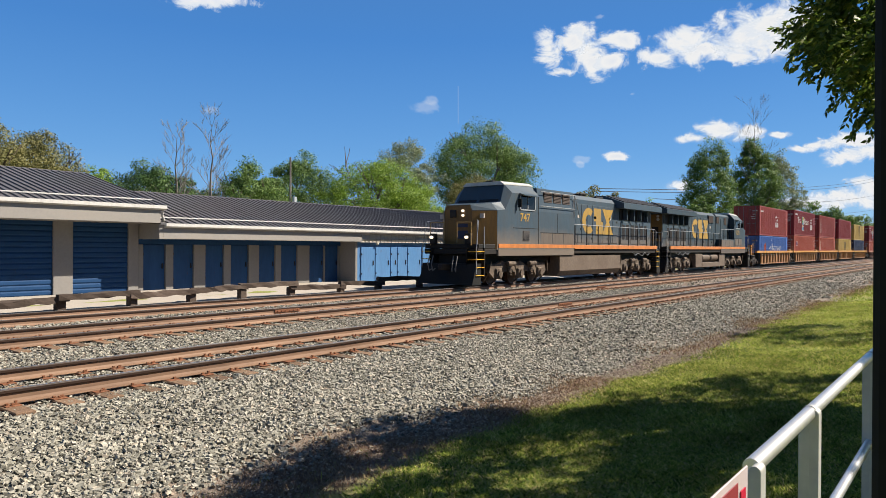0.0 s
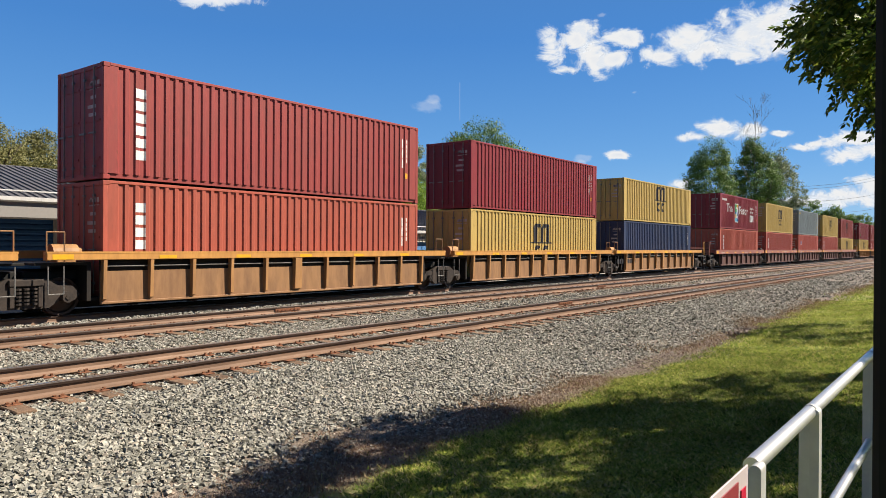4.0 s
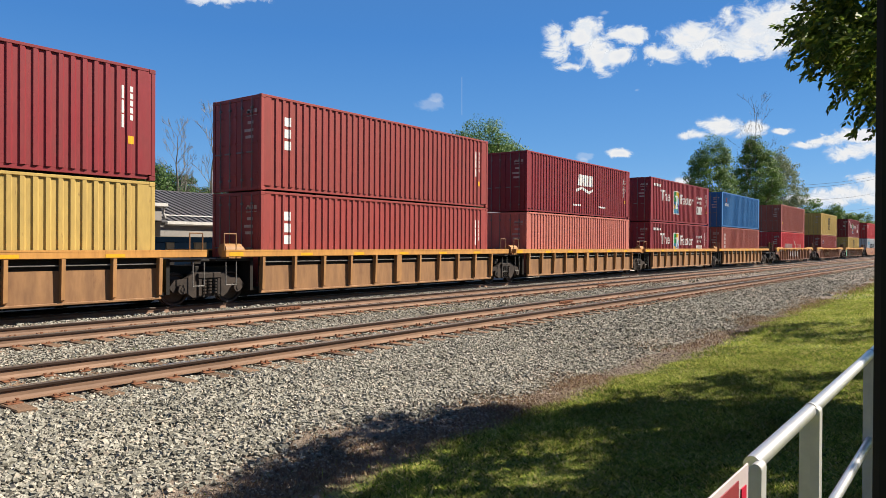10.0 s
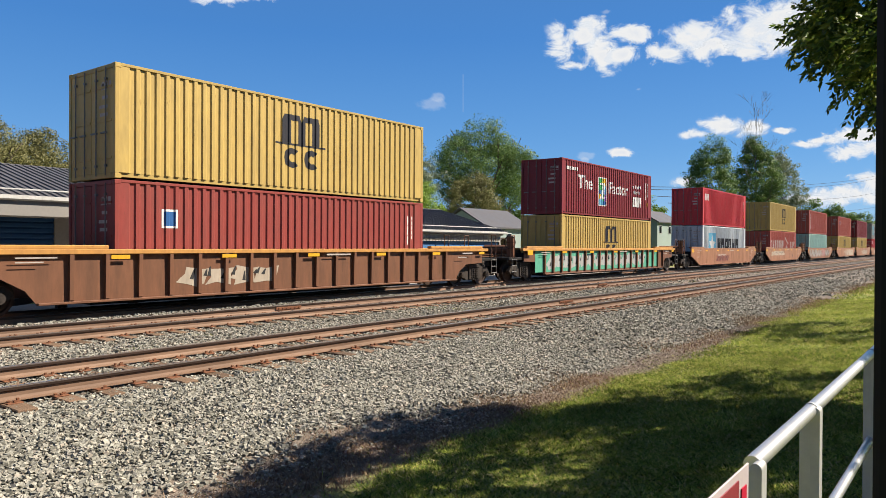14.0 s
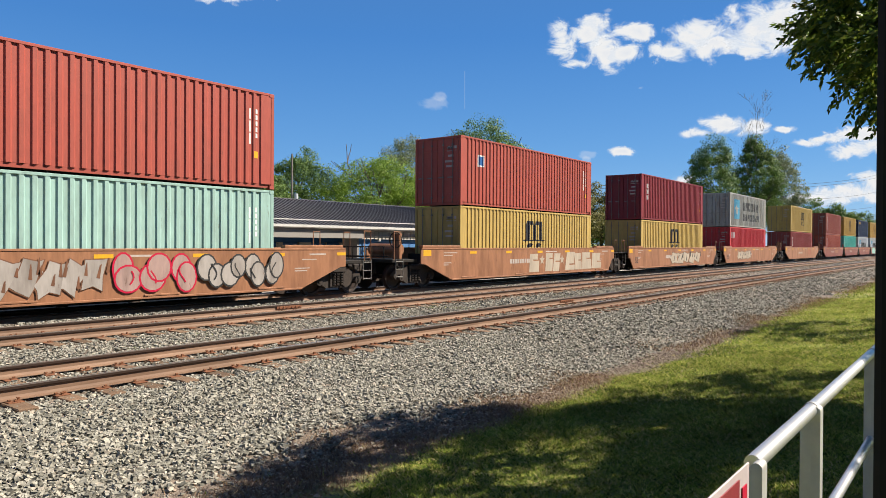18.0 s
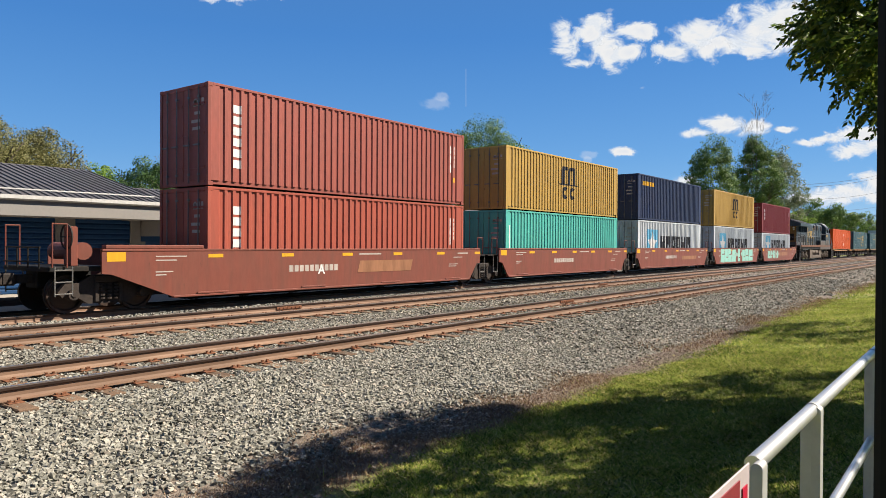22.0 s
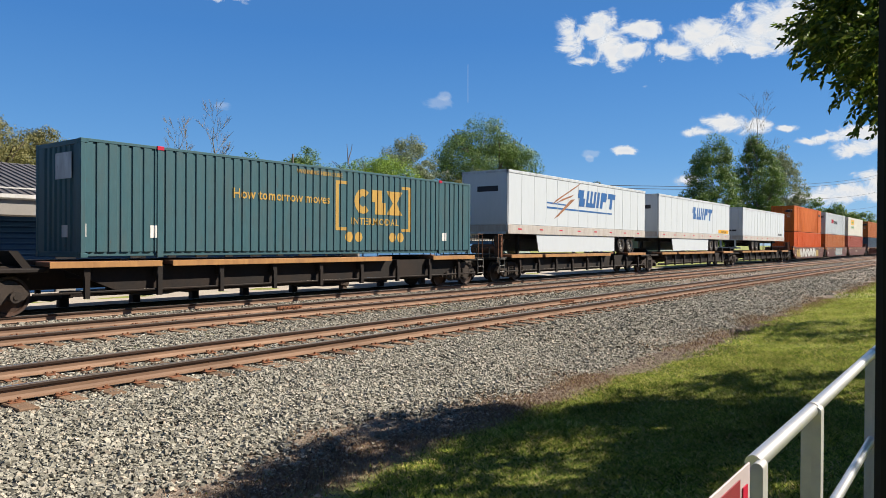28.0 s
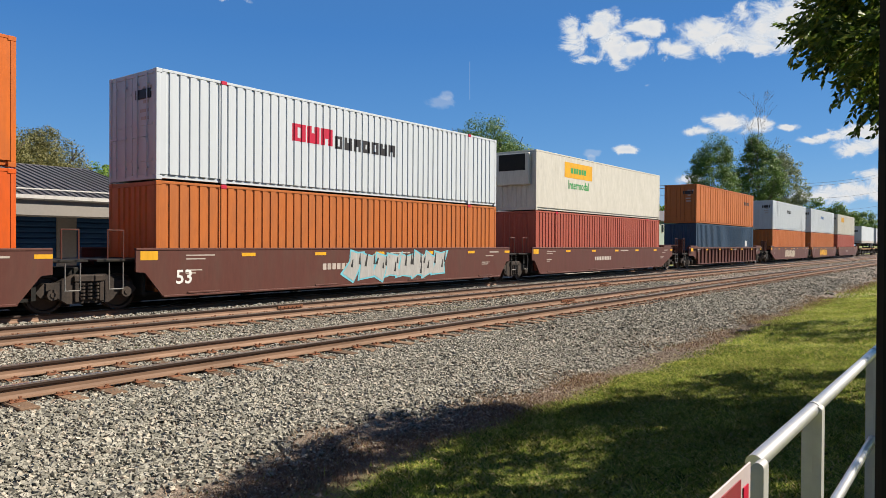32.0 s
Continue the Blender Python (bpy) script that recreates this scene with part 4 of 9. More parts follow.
def truck(parent, x, scale=1.0):
    b = part("truck", shared(("truck",), lambda: Shape().box(-.2, .2, -1.05, 1.05, .5, .82, .03).box(-1.0, 1.0, -.06, .06, .4, .5)), M_TRUCK, parent, at=pose(x, 0, 0))
    for sy in (-1, 1):
        turn = 0 if sy < 0 else 180
        part("side_frame", shared(("side_frame",), side_frame_shape), M_TRUCK, b, at=pose(0, sy * 1.0, 0, 0, 0, turn))
        tagged(part("spring_nest", shared(("spring_nest",), spring_shape), M_TRUCK, b, at=pose(0, sy * 1.0, 0, 0, 0, turn)), kind="stuff")
        for sx in (-1, 1):
            part("bearing", shared(("bearing",), bearing_shape), M_TRUCK, b, at=pose(sx * .89, sy * 1.02, 0, 0, 0, turn))
    for sx in (-1, 1):
        part("wheelset", shared(("wheelset",), wheelset_shape), M_WHEEL, b, at=pose(sx * .89, 0, .46))
    return b


CARS = []


def car_end(c, x, out, body, grab=True, wheel=False):
    """Platform, coupler, ladders and hand rails at a car's free end; out: -1 or 1."""
    part("end_platform", Shape().box(x - out * 2.0, x - out * .55, -1.25, 1.25, 1.02, 1.14, .015).box(x - out * 2.0, x - out * .7, -.3, .3, .6, 1.02, .02), M_BLACKSTEEL, c)
    part("coupler", Shape().box(x - out * .9, x - out * .25, -.1, .1, .72, .94, .02).box(x - out * .3, x + out * .02, -.16, .14, .68, .98, .04), M_TRUCK, c)
    for sy in (-1, 1):
        s = Shape()
        for dx in (.65, 1.05):
            s.rod((x - out * dx, sy * 1.36, .45), (x - out * dx, sy * 1.36, 1.15), .016, 6)
        for z in (.5, .78, 1.06):
            s.rod((x - out * .65, sy * 1.36, z), (x - out * 1.05, sy * 1.36, z), .016, 6)
        part("ladder", s, M_GALV, c, "pale steel step ladder")
        if grab:
            s = Shape().tube([(x - out * .62, sy * 1.3, 1.12), (x - out * .62, sy * 1.3, 2.15), (x - out * .95, sy * 1.3, 2.15), (x - out * .95, sy * 1.3, 1.12)], .018, 6)
            part("hand_rail", s, body, c)
    s = Shape().rod((x - out * .5, -1.1, 1.25), (x - out * .5, 1.1, 1.25), .02, 6)
    for y in (-.9, -.3, .3, .9):
        s.rod((x - out * .5, y, 1.1), (x - out * .5, y, 1.6), .02, 6)
    s.rod((x - out * .5, -.95, 1.6), (x - out * .5, .95, 1.6), .02, 6)
    part("end_rail", s, M_BLACKSTEEL, c)
    if wheel:
        w = Shape().spin([(.28, -.015), (.31, -.015), (.31, .015), (.28, .015), (.28, -.015)], 20, "x")
        for a in range(4):
            w.rod((0, 0, 0), (0, .3 * math.cos(a * 1.57), .3 * math.sin(a * 1.57)), .015, 5)
        part("brake_wheel", w, M_TRUCK, c, "round hand brake wheel", at=pose(x - out * 1.1, -.95, 1.85))
        part("brake_stand", Shape().box(x - out * 1.3, x - out * 1.12, -1.1, -.75, 1.14, 2.1, .02), body, c)
        part("brake_tank", Shape().rod((x - out * 1.6, -.75, 1.5), (x - out * 1.6, .75, 1.5), .22, 14), body, c, "brake air reservoir")


def well_car(kind, xl, Lc, b0, b1, e0, e1, marks=(), label="", extra=()):
    """One well platform. b0, b1: where its neighbours begin; e0, e1: 'a' for a shared truck, 'e' for a coupler."""
    xm = (b0 + b1) / 2
    c = thing("well_car", label, "rail car", "cars of the freight train")
    h0, h1 = b0 - xm, b1 - xm
    cx0, cx1 = xl - xm, xl + Lc - xm
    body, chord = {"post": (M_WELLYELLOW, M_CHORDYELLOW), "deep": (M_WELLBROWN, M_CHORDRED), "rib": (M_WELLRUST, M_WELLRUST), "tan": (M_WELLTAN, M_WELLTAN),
                   "brick": (M_WELLBRICK, M_WELLBRICK), "maroon": (M_WELLMAROON, M_WELLMAROON), "ribm": (M_WELLMAROON, M_WELLMAROON)}[kind]
    Y = 1.46
    if kind in ("post", "deep"):
        s0, s1 = h0 + (.3 if e0 == "a" else 1.85), h1 - (.3 if e1 == "a" else 1.85)
        p0, p1 = cx0 - .1, cx1 + .1
        zb = 1.34 if kind == "post" else 1.21
        n = 11 if kind == "post" else 9
        for sy in (-1, 1):
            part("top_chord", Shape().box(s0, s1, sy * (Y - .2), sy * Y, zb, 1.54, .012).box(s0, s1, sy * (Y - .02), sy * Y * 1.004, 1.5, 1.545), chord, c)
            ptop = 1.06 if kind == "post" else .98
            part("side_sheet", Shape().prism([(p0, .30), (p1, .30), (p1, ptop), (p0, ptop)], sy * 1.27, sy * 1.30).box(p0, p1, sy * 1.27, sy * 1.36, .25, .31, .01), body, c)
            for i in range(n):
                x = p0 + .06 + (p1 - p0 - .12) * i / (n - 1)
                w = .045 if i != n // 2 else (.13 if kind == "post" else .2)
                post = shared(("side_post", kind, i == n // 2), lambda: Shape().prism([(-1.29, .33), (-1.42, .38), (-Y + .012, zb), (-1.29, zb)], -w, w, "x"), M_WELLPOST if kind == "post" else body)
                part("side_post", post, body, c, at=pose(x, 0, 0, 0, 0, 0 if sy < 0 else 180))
        # Black plates added behind the gap to stand in for its deep shade.
        for sy in (-1, 1):
            part("inner_side", Shape().box(p0, p1, sy * 1.235, sy * 1.255, .36, 1.5), M_BLACKSTEEL, c)
        part("shelf_rod", Shape().rod((p0, -1.33, ptop + .12), (p1, -1.33, ptop + .12), .016, 6), M_GALV, c)
    else:
        off = {"rib": 1.75, "ribm": 1.75, "tan": 1.05, "maroon": 1.0, "brick": .75}[kind]
        s0, s1 = h0 + (off if e0 == "a" or kind[:3] == "rib" else off + .95), h1 - (off if e1 == "a" or kind[:3] == "rib" else off + .95)
        z0 = .30
        q0 = s0 + (1.9 if kind[:3] == "rib" or e0 == "e" else .75)
        q1 = s1 - (1.9 if kind[:3] == "rib" or e1 == "e" else .75)
        if kind[:3] == "rib":
            out = [(q0, z0), (q1, z0), (q1 + .25, .62), (q1 + .75, .9), (s1, .95), (s1, 1.5), (s0, 1.5), (s0, .95), (q0 - .75, .9), (q0 - .25, .62)]
        else:
            out = [(q0, z0), (q1, z0), (s1 - .25, .93), (s1, .95), (s1, 1.53), (s0, 1.53), (s0, .95), (s0 + .25, .93)]
        for sy in (-1, 1):
            yy = (1.30, 1.34) if kind[:3] == "rib" else (Y - .06, Y)
            part("side_sheet", Shape().prism(out, sy * yy[0], sy * yy[1]), body, c)
            if kind[:3] == "rib":
                part("top_chord", Shape().box(s0 - .3, s1 + .3, sy * 1.28, sy * Y, 1.44, 1.56, .012), M_CHORDYELLOW if kind == "rib" else chord, c)
                n = int((s1 - s0) / .86)
                rib = shared(("side_rib", kind), lambda: Shape().prism([(-1.33, .30), (-1.43, .36), (-Y + .012, 1.44), (-1.33, 1.44)], -.05, .05, "x"), body)
                for i in range(n + 1):
                    x = s0 + .08 + (s1 - s0 - .16) * i / n
                    if q0 - .1 < x < q1 + .1:
                        part("side_rib", rib, body, c, at=pose(x, 0, 0, 0, 0, 0 if sy < 0 else 180))
                part("bottom_sill", Shape().box(q0, q1, sy * 1.3, sy * 1.44, .27, .33, .01), body, c)
            else:
                part("top_lip", Shape().box(s0, s1, sy * (Y - .1), sy * (Y + .015), 1.5, 1.56, .01), body, c)
                part("bottom_sill", Shape().box(q0, q1, sy * (Y - .1), sy * (Y + .025), .27, .33, .01), body, c)
                for x in np.linspace(q0 + 1.2, q1 - 1.2, 4):
                    part("sill_step", Shape().box(x - .5, x + .5, sy * Y, sy * (Y + .035), .34, .39, .008), body, c)
        for x0, x1 in ((s0 + .1, cx0 - .25), (cx1 + .25, s1 - .1)):
            if x1 - x0 > .6:
                part("guide_beam", Shape().box(x0, x1, -Y + .02, -Y + .22, 1.56, 1.66, .015), M_CHORDYELLOW if kind == "rib" else body, c)
    part("under_frame", Shape().box(cx0 - .2, cx1 + .2, -.42, .42, .13, .33, .02), M_BLACKSTEEL, c)
    part("well_floor", Shape().box(cx0 - .3, cx1 + .3, -1.2, 1.2, .33, .41).box(cx0 - .4, cx0 - .3, -1.25, 1.25, .35, 1.3).box(cx1 + .3, cx1 + .4, -1.25, 1.25, .35, 1.3), M_BLACKSTEEL, c)
    for h, e, out in ((h0, e0, -1), (h1, e1, 1)):
        if e == "a":
            part("end_deck", Shape().box(h - out * .08, (cx0 if out < 0 else cx1) + out * .4, -.75, .75, .85, 1.08, .02).box(h - out * .1, (cx0 if out < 0 else cx1) + out * .4, -1.28, 1.28, 1.22, 1.28, .01), M_BLACKSTEEL, c)
            if kind in ("post", "deep") and out < 0:
                bx = h - out * .95
                part("brake_valve", Shape().rod((bx - .3, -.8, 1.52), (bx + .3, -.8, 1.52), .2, 14).box(bx - .22, bx + .22, -1.0, -.6, 1.28, 1.36, .01).rod((bx + .3, -.8, 1.55), (bx + .42, -.8, 1.55), .09, 10), M_WELLPOST if kind == "post" else M_TRUCK, c, "brake cylinder on the end deck")
            part("grab_iron", Shape().tube([(h - out * .35, -1.32, 1.3), (h - out * .35, -1.32, 2.0), (h - out * .75, -1.32, 2.0), (h - out * .75, -1.32, 1.3)], .017, 6), body, c)
            if out > 0:
                truck(c, h)
            part("step", Shape().tube([(h - out * .35, -1.4, 1.2), (h - out * .35, -1.4, .55), (h - out * .7, -1.4, .55), (h - out * .7, -1.4, 1.2)], .016, 6), M_GALV, c)
        else:
            car_end(c, h, out, chord, wheel=(out < 0))
            truck(c, h - out * 2.05)
    # reflectors and stencils on the flank
    fy = -Y
    L = s1 - s0
    tops = 1.26 if kind in ("post", "deep") else 1.3
    part_y = [rect(.4 + i * (L - .8) / 6, .4 + i * (L - .8) / 6 + .5, 1.36, 1.45) for i in range(1, 6)] if kind == "post" else [rect(.4 + i * (L - .8) / 6, .4 + i * (L - .8) / 6 + .48, tops + .02, tops + .12) for i in range(1, 7)]
    for q in part_y + [rect(.12, .6, 1.25 if kind != "post" else 1.36, 1.48)]:
        mark(c, [q], M_MARKYELLOW, L, "flat", fy, label="yellow reflector plate", dx=(s0 + s1) / 2, name="reflector")
    if kind != "post":
        pw = [rect(1.4, 2.3, tops + .05, tops + .08), rect(1.4, 2.0, tops - .05, tops - .02), rect(L - 1.6, L - .9, tops + .04, tops + .09), rect(L / 2 + .8, L / 2 + 1.9, tops + .05, tops + .1),
              rect(L - 1.9, L - 1.3, tops - .11, tops - .08)]
        if kind in ("tan", "brick", "maroon"):
            pw += [rect(1.4, 1.9, .95, .98), rect(1.4, 1.7, .87, .9), rect(L - 2.2, L - 1.6, .92, .95), rect(L - 2.2, L - 1.7, .84, .87)]
            pw += blocks(L * .36, .85, 2.1, .2, 10, .25)
        mark(c, pw, M_STENCIL, L, "flat", fy, label="white stencilled data", dx=(s0 + s1) / 2)
    for i, (polys, material, text) in enumerate(marks):
        zface = -1.30 if kind in ("post", "deep") else (-1.34 if kind[:3] == "rib" else -Y)
        mark(c, polys, material, L, "flat", zface, label=text, lift=.006 + .002 * i, dx=(s0 + s1) / 2, name="graffiti" if "graffiti" in text else "marking")
    CARS.append((c, xm))
    return c


def ribbon(path, w):
    """A painted stroke along a path, as quads that share their edges."""
    side = []
    for i, (a, b) in enumerate(path):
        p, q = path[max(0, i - 1)], path[min(len(path) - 1, i + 1)]
        dx, dy = q[0] - p[0], q[1] - p[1]
        n = math.hypot(dx, dy) or 1
        side.append(((a - dy / n * w / 2, b + dx / n * w / 2), (a + dy / n * w / 2, b - dx / n * w / 2)))
    return [[b0, b1, a1, a0] for (a0, b0), (a1, b1) in zip(side, side[1:])]


def graffiti(u, v, w, h, n, seed, body_m, line_m=None, halo=None, style=""):
    """A row of wild sprayed shapes: spiky bodies, some with a dark rim and slashes, on a halo."""
    r = random.Random(seed)
    step = w / n
    layers = {}

    if style == "bubble":
        row = {}
        for i in range(n):
            for k in range(2):
                cx, cy = u + (i + (.36, .66)[k] + r.uniform(-.08, .08)) * step, v + h * ((.62, .38), (.4, .64))[i % 2][k]
                rx, ry = step * r.uniform(.3, .42), h * r.uniform(.3, .38)
                row.setdefault(("a rim", i % 2, k), []).append(disc(cx, cy, rx + .05, 14, ry + .05))
                row.setdefault(("body", i % 2, k), []).append(disc(cx, cy, rx, 14, ry))
            x = u + (i + .5) * step + r.uniform(-.2, .2) * step
            row.setdefault(("ink", 0, 0), []).extend(ribbon([(x + .12 * step * math.sin(q * .7 + i), v + h * (.25 + .08 * q)) for q in range(r.choice((5, 7)))], .04))
        text = {"a rim": "graffiti outline", "body": "large sprayed graffiti", "ink": "graffiti strokes"}
        order = sorted(row, key=lambda q: (q[0] == "ink", q[1], q[2], q[0]))
        return [(row[q], body_m if q[0] == "body" else (line_m or M_SPRAYBLACK), text[q[0]]) for q in order]
    if style == "block":
        # slanted slabs, each split by a narrow slot
        shapes, a = [], u
        while a < u + w - step * .6:
            w0, lean = step * r.uniform(.55, 1.25), r.uniform(-.08, .22)
            z = r.uniform(.3, .7)
            m = w0 * r.uniform(.25, .6)
            low, high = v + h * r.uniform(0, .06), v + h * r.uniform(.92, 1.0)
            z0, z1 = low + (high - low) * (z - .035), low + (high - low) * (z + .035)
            for p, q, b0, b1 in ((0, w0, low, z0), (0, m, z0, z1), (0, w0 * r.uniform(.8, 1), z1, high)):
                shapes.append([(a + x + lean * (y - v), y) for x, y in ((p, b0), (q, b0), (q, b1), (p, b1))])
            a += w0 + step * .04
            if r.random() < .22:
                shapes += star(a + step * .25, v + h * .6, step * .24)
                a += step * .55
        return [(shapes, body_m, "large sprayed graffiti")]

    def fan(pts, cx, cy):
        return [[(cx, cy), pts[j], pts[(j + 1) % len(pts)]] for j in range(len(pts))]

    for i in range(n):
        cx, cy = u + (i + .5) * step, v + h * (.5 + r.uniform(-.04, .04))
        k = r.choice((8, 9, 10))
        pts = []
        for j in range(k):
            ang = 6.28318 * (j + r.uniform(-.25, .25)) / k
            rad = r.uniform(.95, 1.25) if j % 2 else r.uniform(.62, .85)
            sx, sy = math.copysign(abs(math.cos(ang)) ** .6, math.cos(ang)), math.copysign(abs(math.sin(ang)) ** .6, math.sin(ang))
            pts.append((cx + sx * step * .6 * rad + .12 * sy * h, cy + sy * h * .46 * min(rad, 1.08)))
        grow = lambda f: [(cx + (x - cx) * (1 + f * .5 / max(step, .3)), cy + (y - cy) * (1 + f * .5 / h)) for x, y in pts]
        odd = i % 2
        if halo:
            layers.setdefault((0, odd), []).extend(fan(grow(.3), cx, cy))
        if line_m:
            layers.setdefault((1, odd), []).extend(fan(grow(.12), cx, cy))
        layers.setdefault((2, odd), []).extend(fan(pts, cx, cy))
        ink = layers.setdefault((3, odd), [])
        for q in range(r.choice((2, 2, 3))):
            x, y = cx + r.uniform(-.28, .2) * step, cy + r.uniform(-.35, 0.05) * h
            a, b = r.uniform(.15, .45) * step, r.uniform(.2, .5) * h
            if q:
                x, y = cx + r.uniform(.0, .25) * step + a, cy + .05 * h
            ink.append([(x, y), (x + .11 * step + .03, y - .02), (x + a * .6, y + b), (x + a * .4, y + b * .9)])
    names = ("graffiti halo", "graffiti outline", "large sprayed graffiti", "graffiti strokes")
    mats = (halo, line_m, body_m, line_m or M_SPRAYBLACK)
    return [(polys, mats[k], names[k]) for (k, _), polys in sorted(layers.items())]


YW = "yellow-brown well car platform with ribbed flanks under double-stacked containers"
BW = "dark brown well car platform with a red top chord"
RW = "rusty brown ribbed well car"
TW = "tan orange smooth-sided well car with rust streaks"
KW = "brick red smooth-sided well car"
GW = "dark maroon smooth-sided well car"


def box(colour, label, marks=(), h=H9, style="corrugated", doors=True, **k):
    return dict(colour=colour, words_label=label, marks=marks, h=h, style=style, doors=doors, **k)


EMBLEM_HIGH = emblem(5.3, .88, 1.05)
EMBLEM_LOW = EMBLEM_HIGH
STARS_NAME = [stars(6.5, 2.0), (blocks(6.6, .95, 1.25, .5, 3, .08), M_MARKWHITE, "white block name"), (blocks(.5, 2.3, 1.1, .16, 6), M_MARKWHITE, "small white name")] + tare()
SCRIPT = [(ribbon([(4.0 + 5.4 * k / 150 + .07 * math.sin(k * .42), 1.36 + .2 * math.cos(k * .42) + .72 * math.exp(-((k - 30) / 5.0) ** 2) - .05 * math.sin(k * .21)) for k in range(151)], .075), M_MARKWHITE, "white flowing painted script"),
          ([disc(2.3, 1.5, .45)], M_ORANGERED, "orange emblem")]
WAVE_NAME = [([rect(5.3, 5.85, 1.6, 2.2, .2), rect(6.0, 6.5, 1.6, 2.2), rect(6.65, 7.1, 1.6, 2.2), [(5.2, 1.25), (5.8, 1.42), (6.2, 1.3), (6.7, 1.2), (7.2, 1.38), (7.2, 1.5), (6.7, 1.36), (6.2, 1.46), (5.8, 1.56), (5.2, 1.4)]], M_MARKWHITE, "white blocks over a wave"), (column(4.8, .5, .9, .12, 1) + column(7.9, .5, .9, .12, 1), M_MARKWHITE, "white load lines")] + tare()
SMALL_F = [([rect(1.3, 1.75, 1.7, 2.2)], M_MARKWHITE, "small square label"), ([rect(1.36, 1.69, 1.76, 2.14)], M_MARKBLUE, "blue emblem")] + tare()
BLOCK_NAME = [(blocks(.55, 1.95, 1.0, .5, 3, .2), M_MARKWHITE, "white block name")] + tare()
SQUARE_TWO_LINES = [([rect(1.2, 2.9, .7, 2.4)], M_MARKSKY, "pale blue square"), (star(2.05, 1.5, .6), M_CREAM, "pale star"),
           (blocks(4.0, 1.5, 5.4, .75, 6, .2) + blocks(4.0, .6, 5.7, .6, 7, .25), M_MARKFADE, "black block name")]
YELLOW_NAME = [(blocks(.8, 2.2, 1.9, .28, 5, .15), M_MARKYELLOW, "yellow block name")]
SQUARE_NAME = star_square()
NAME53 = [(blocks(14.0, .55, 1.7, .3, 6, .15), M_MARKBLACK, "dark block name")]
RED_BLACK_NAME = [(blocks(4.6, 1.55, 1.75, .55, 3, .1), M_MARKRED, "red block name"), (blocks(6.4, 1.5, 3.1, .42, 7, .2), M_MARKBLACK, "black block name")]
SIGN_PANEL = [([rect(2.9, 6.1, 1.8, 2.6)], M_MARKYELLOW, "yellow sign panel"), (blocks(3.6, 2.05, 1.8, .28, 6, .2), M_MARKGREEN, "green block name"), (words("Intermodal", 3.3, 1.25, .42, .9), M_MARKGREEN, "green lettering")]
BRACKET_RAW = [([rect(9.9, 10.05, .75, 2.3), rect(10.05, 10.4, 2.2, 2.3), rect(10.05, 10.4, .75, .85), rect(13.3, 13.45, .75, 2.3), rect(12.95, 13.3, 2.2, 2.3), rect(12.95, 13.3, .75, .85), disc(10.5, .55, .17), disc(10.9, .55, .17), disc(12.5, .55, .17), disc(12.9, .55, .17)],
         M_GOLD2, "yellow bracket emblem"), (hook(10.7, 1.3, .75, .8) + zigzag(11.5, 1.3, .65, .8) + cross(12.2, 1.3, .8, .8), M_GOLD2, "yellow block emblem"),
        (words("INTERMODAL", 10.55, .95, .22, 1.15), M_GOLD2, "yellow lettering"), (words("How tomorrow moves", 6.2, 1.55, .27, .95), M_GOLD2, "yellow lettering"), ([rect(2.0, 2.4, .45, .75), rect(3.9, 4.2, .45, .75), rect(15.2, 15.45, .45, .75)], M_MARKWHITE, "white labels"),
        (words("WARNING HIGH CUBE", 8.4, 2.4, .12), M_GOLD2, "yellow lettering")]

BRACKET_NAME = [([[(a * 1.1 - 2.5, b * 1.08 + .02) for a, b in p] for p in polys], m, text) for polys, m, text in BRACKET_RAW]

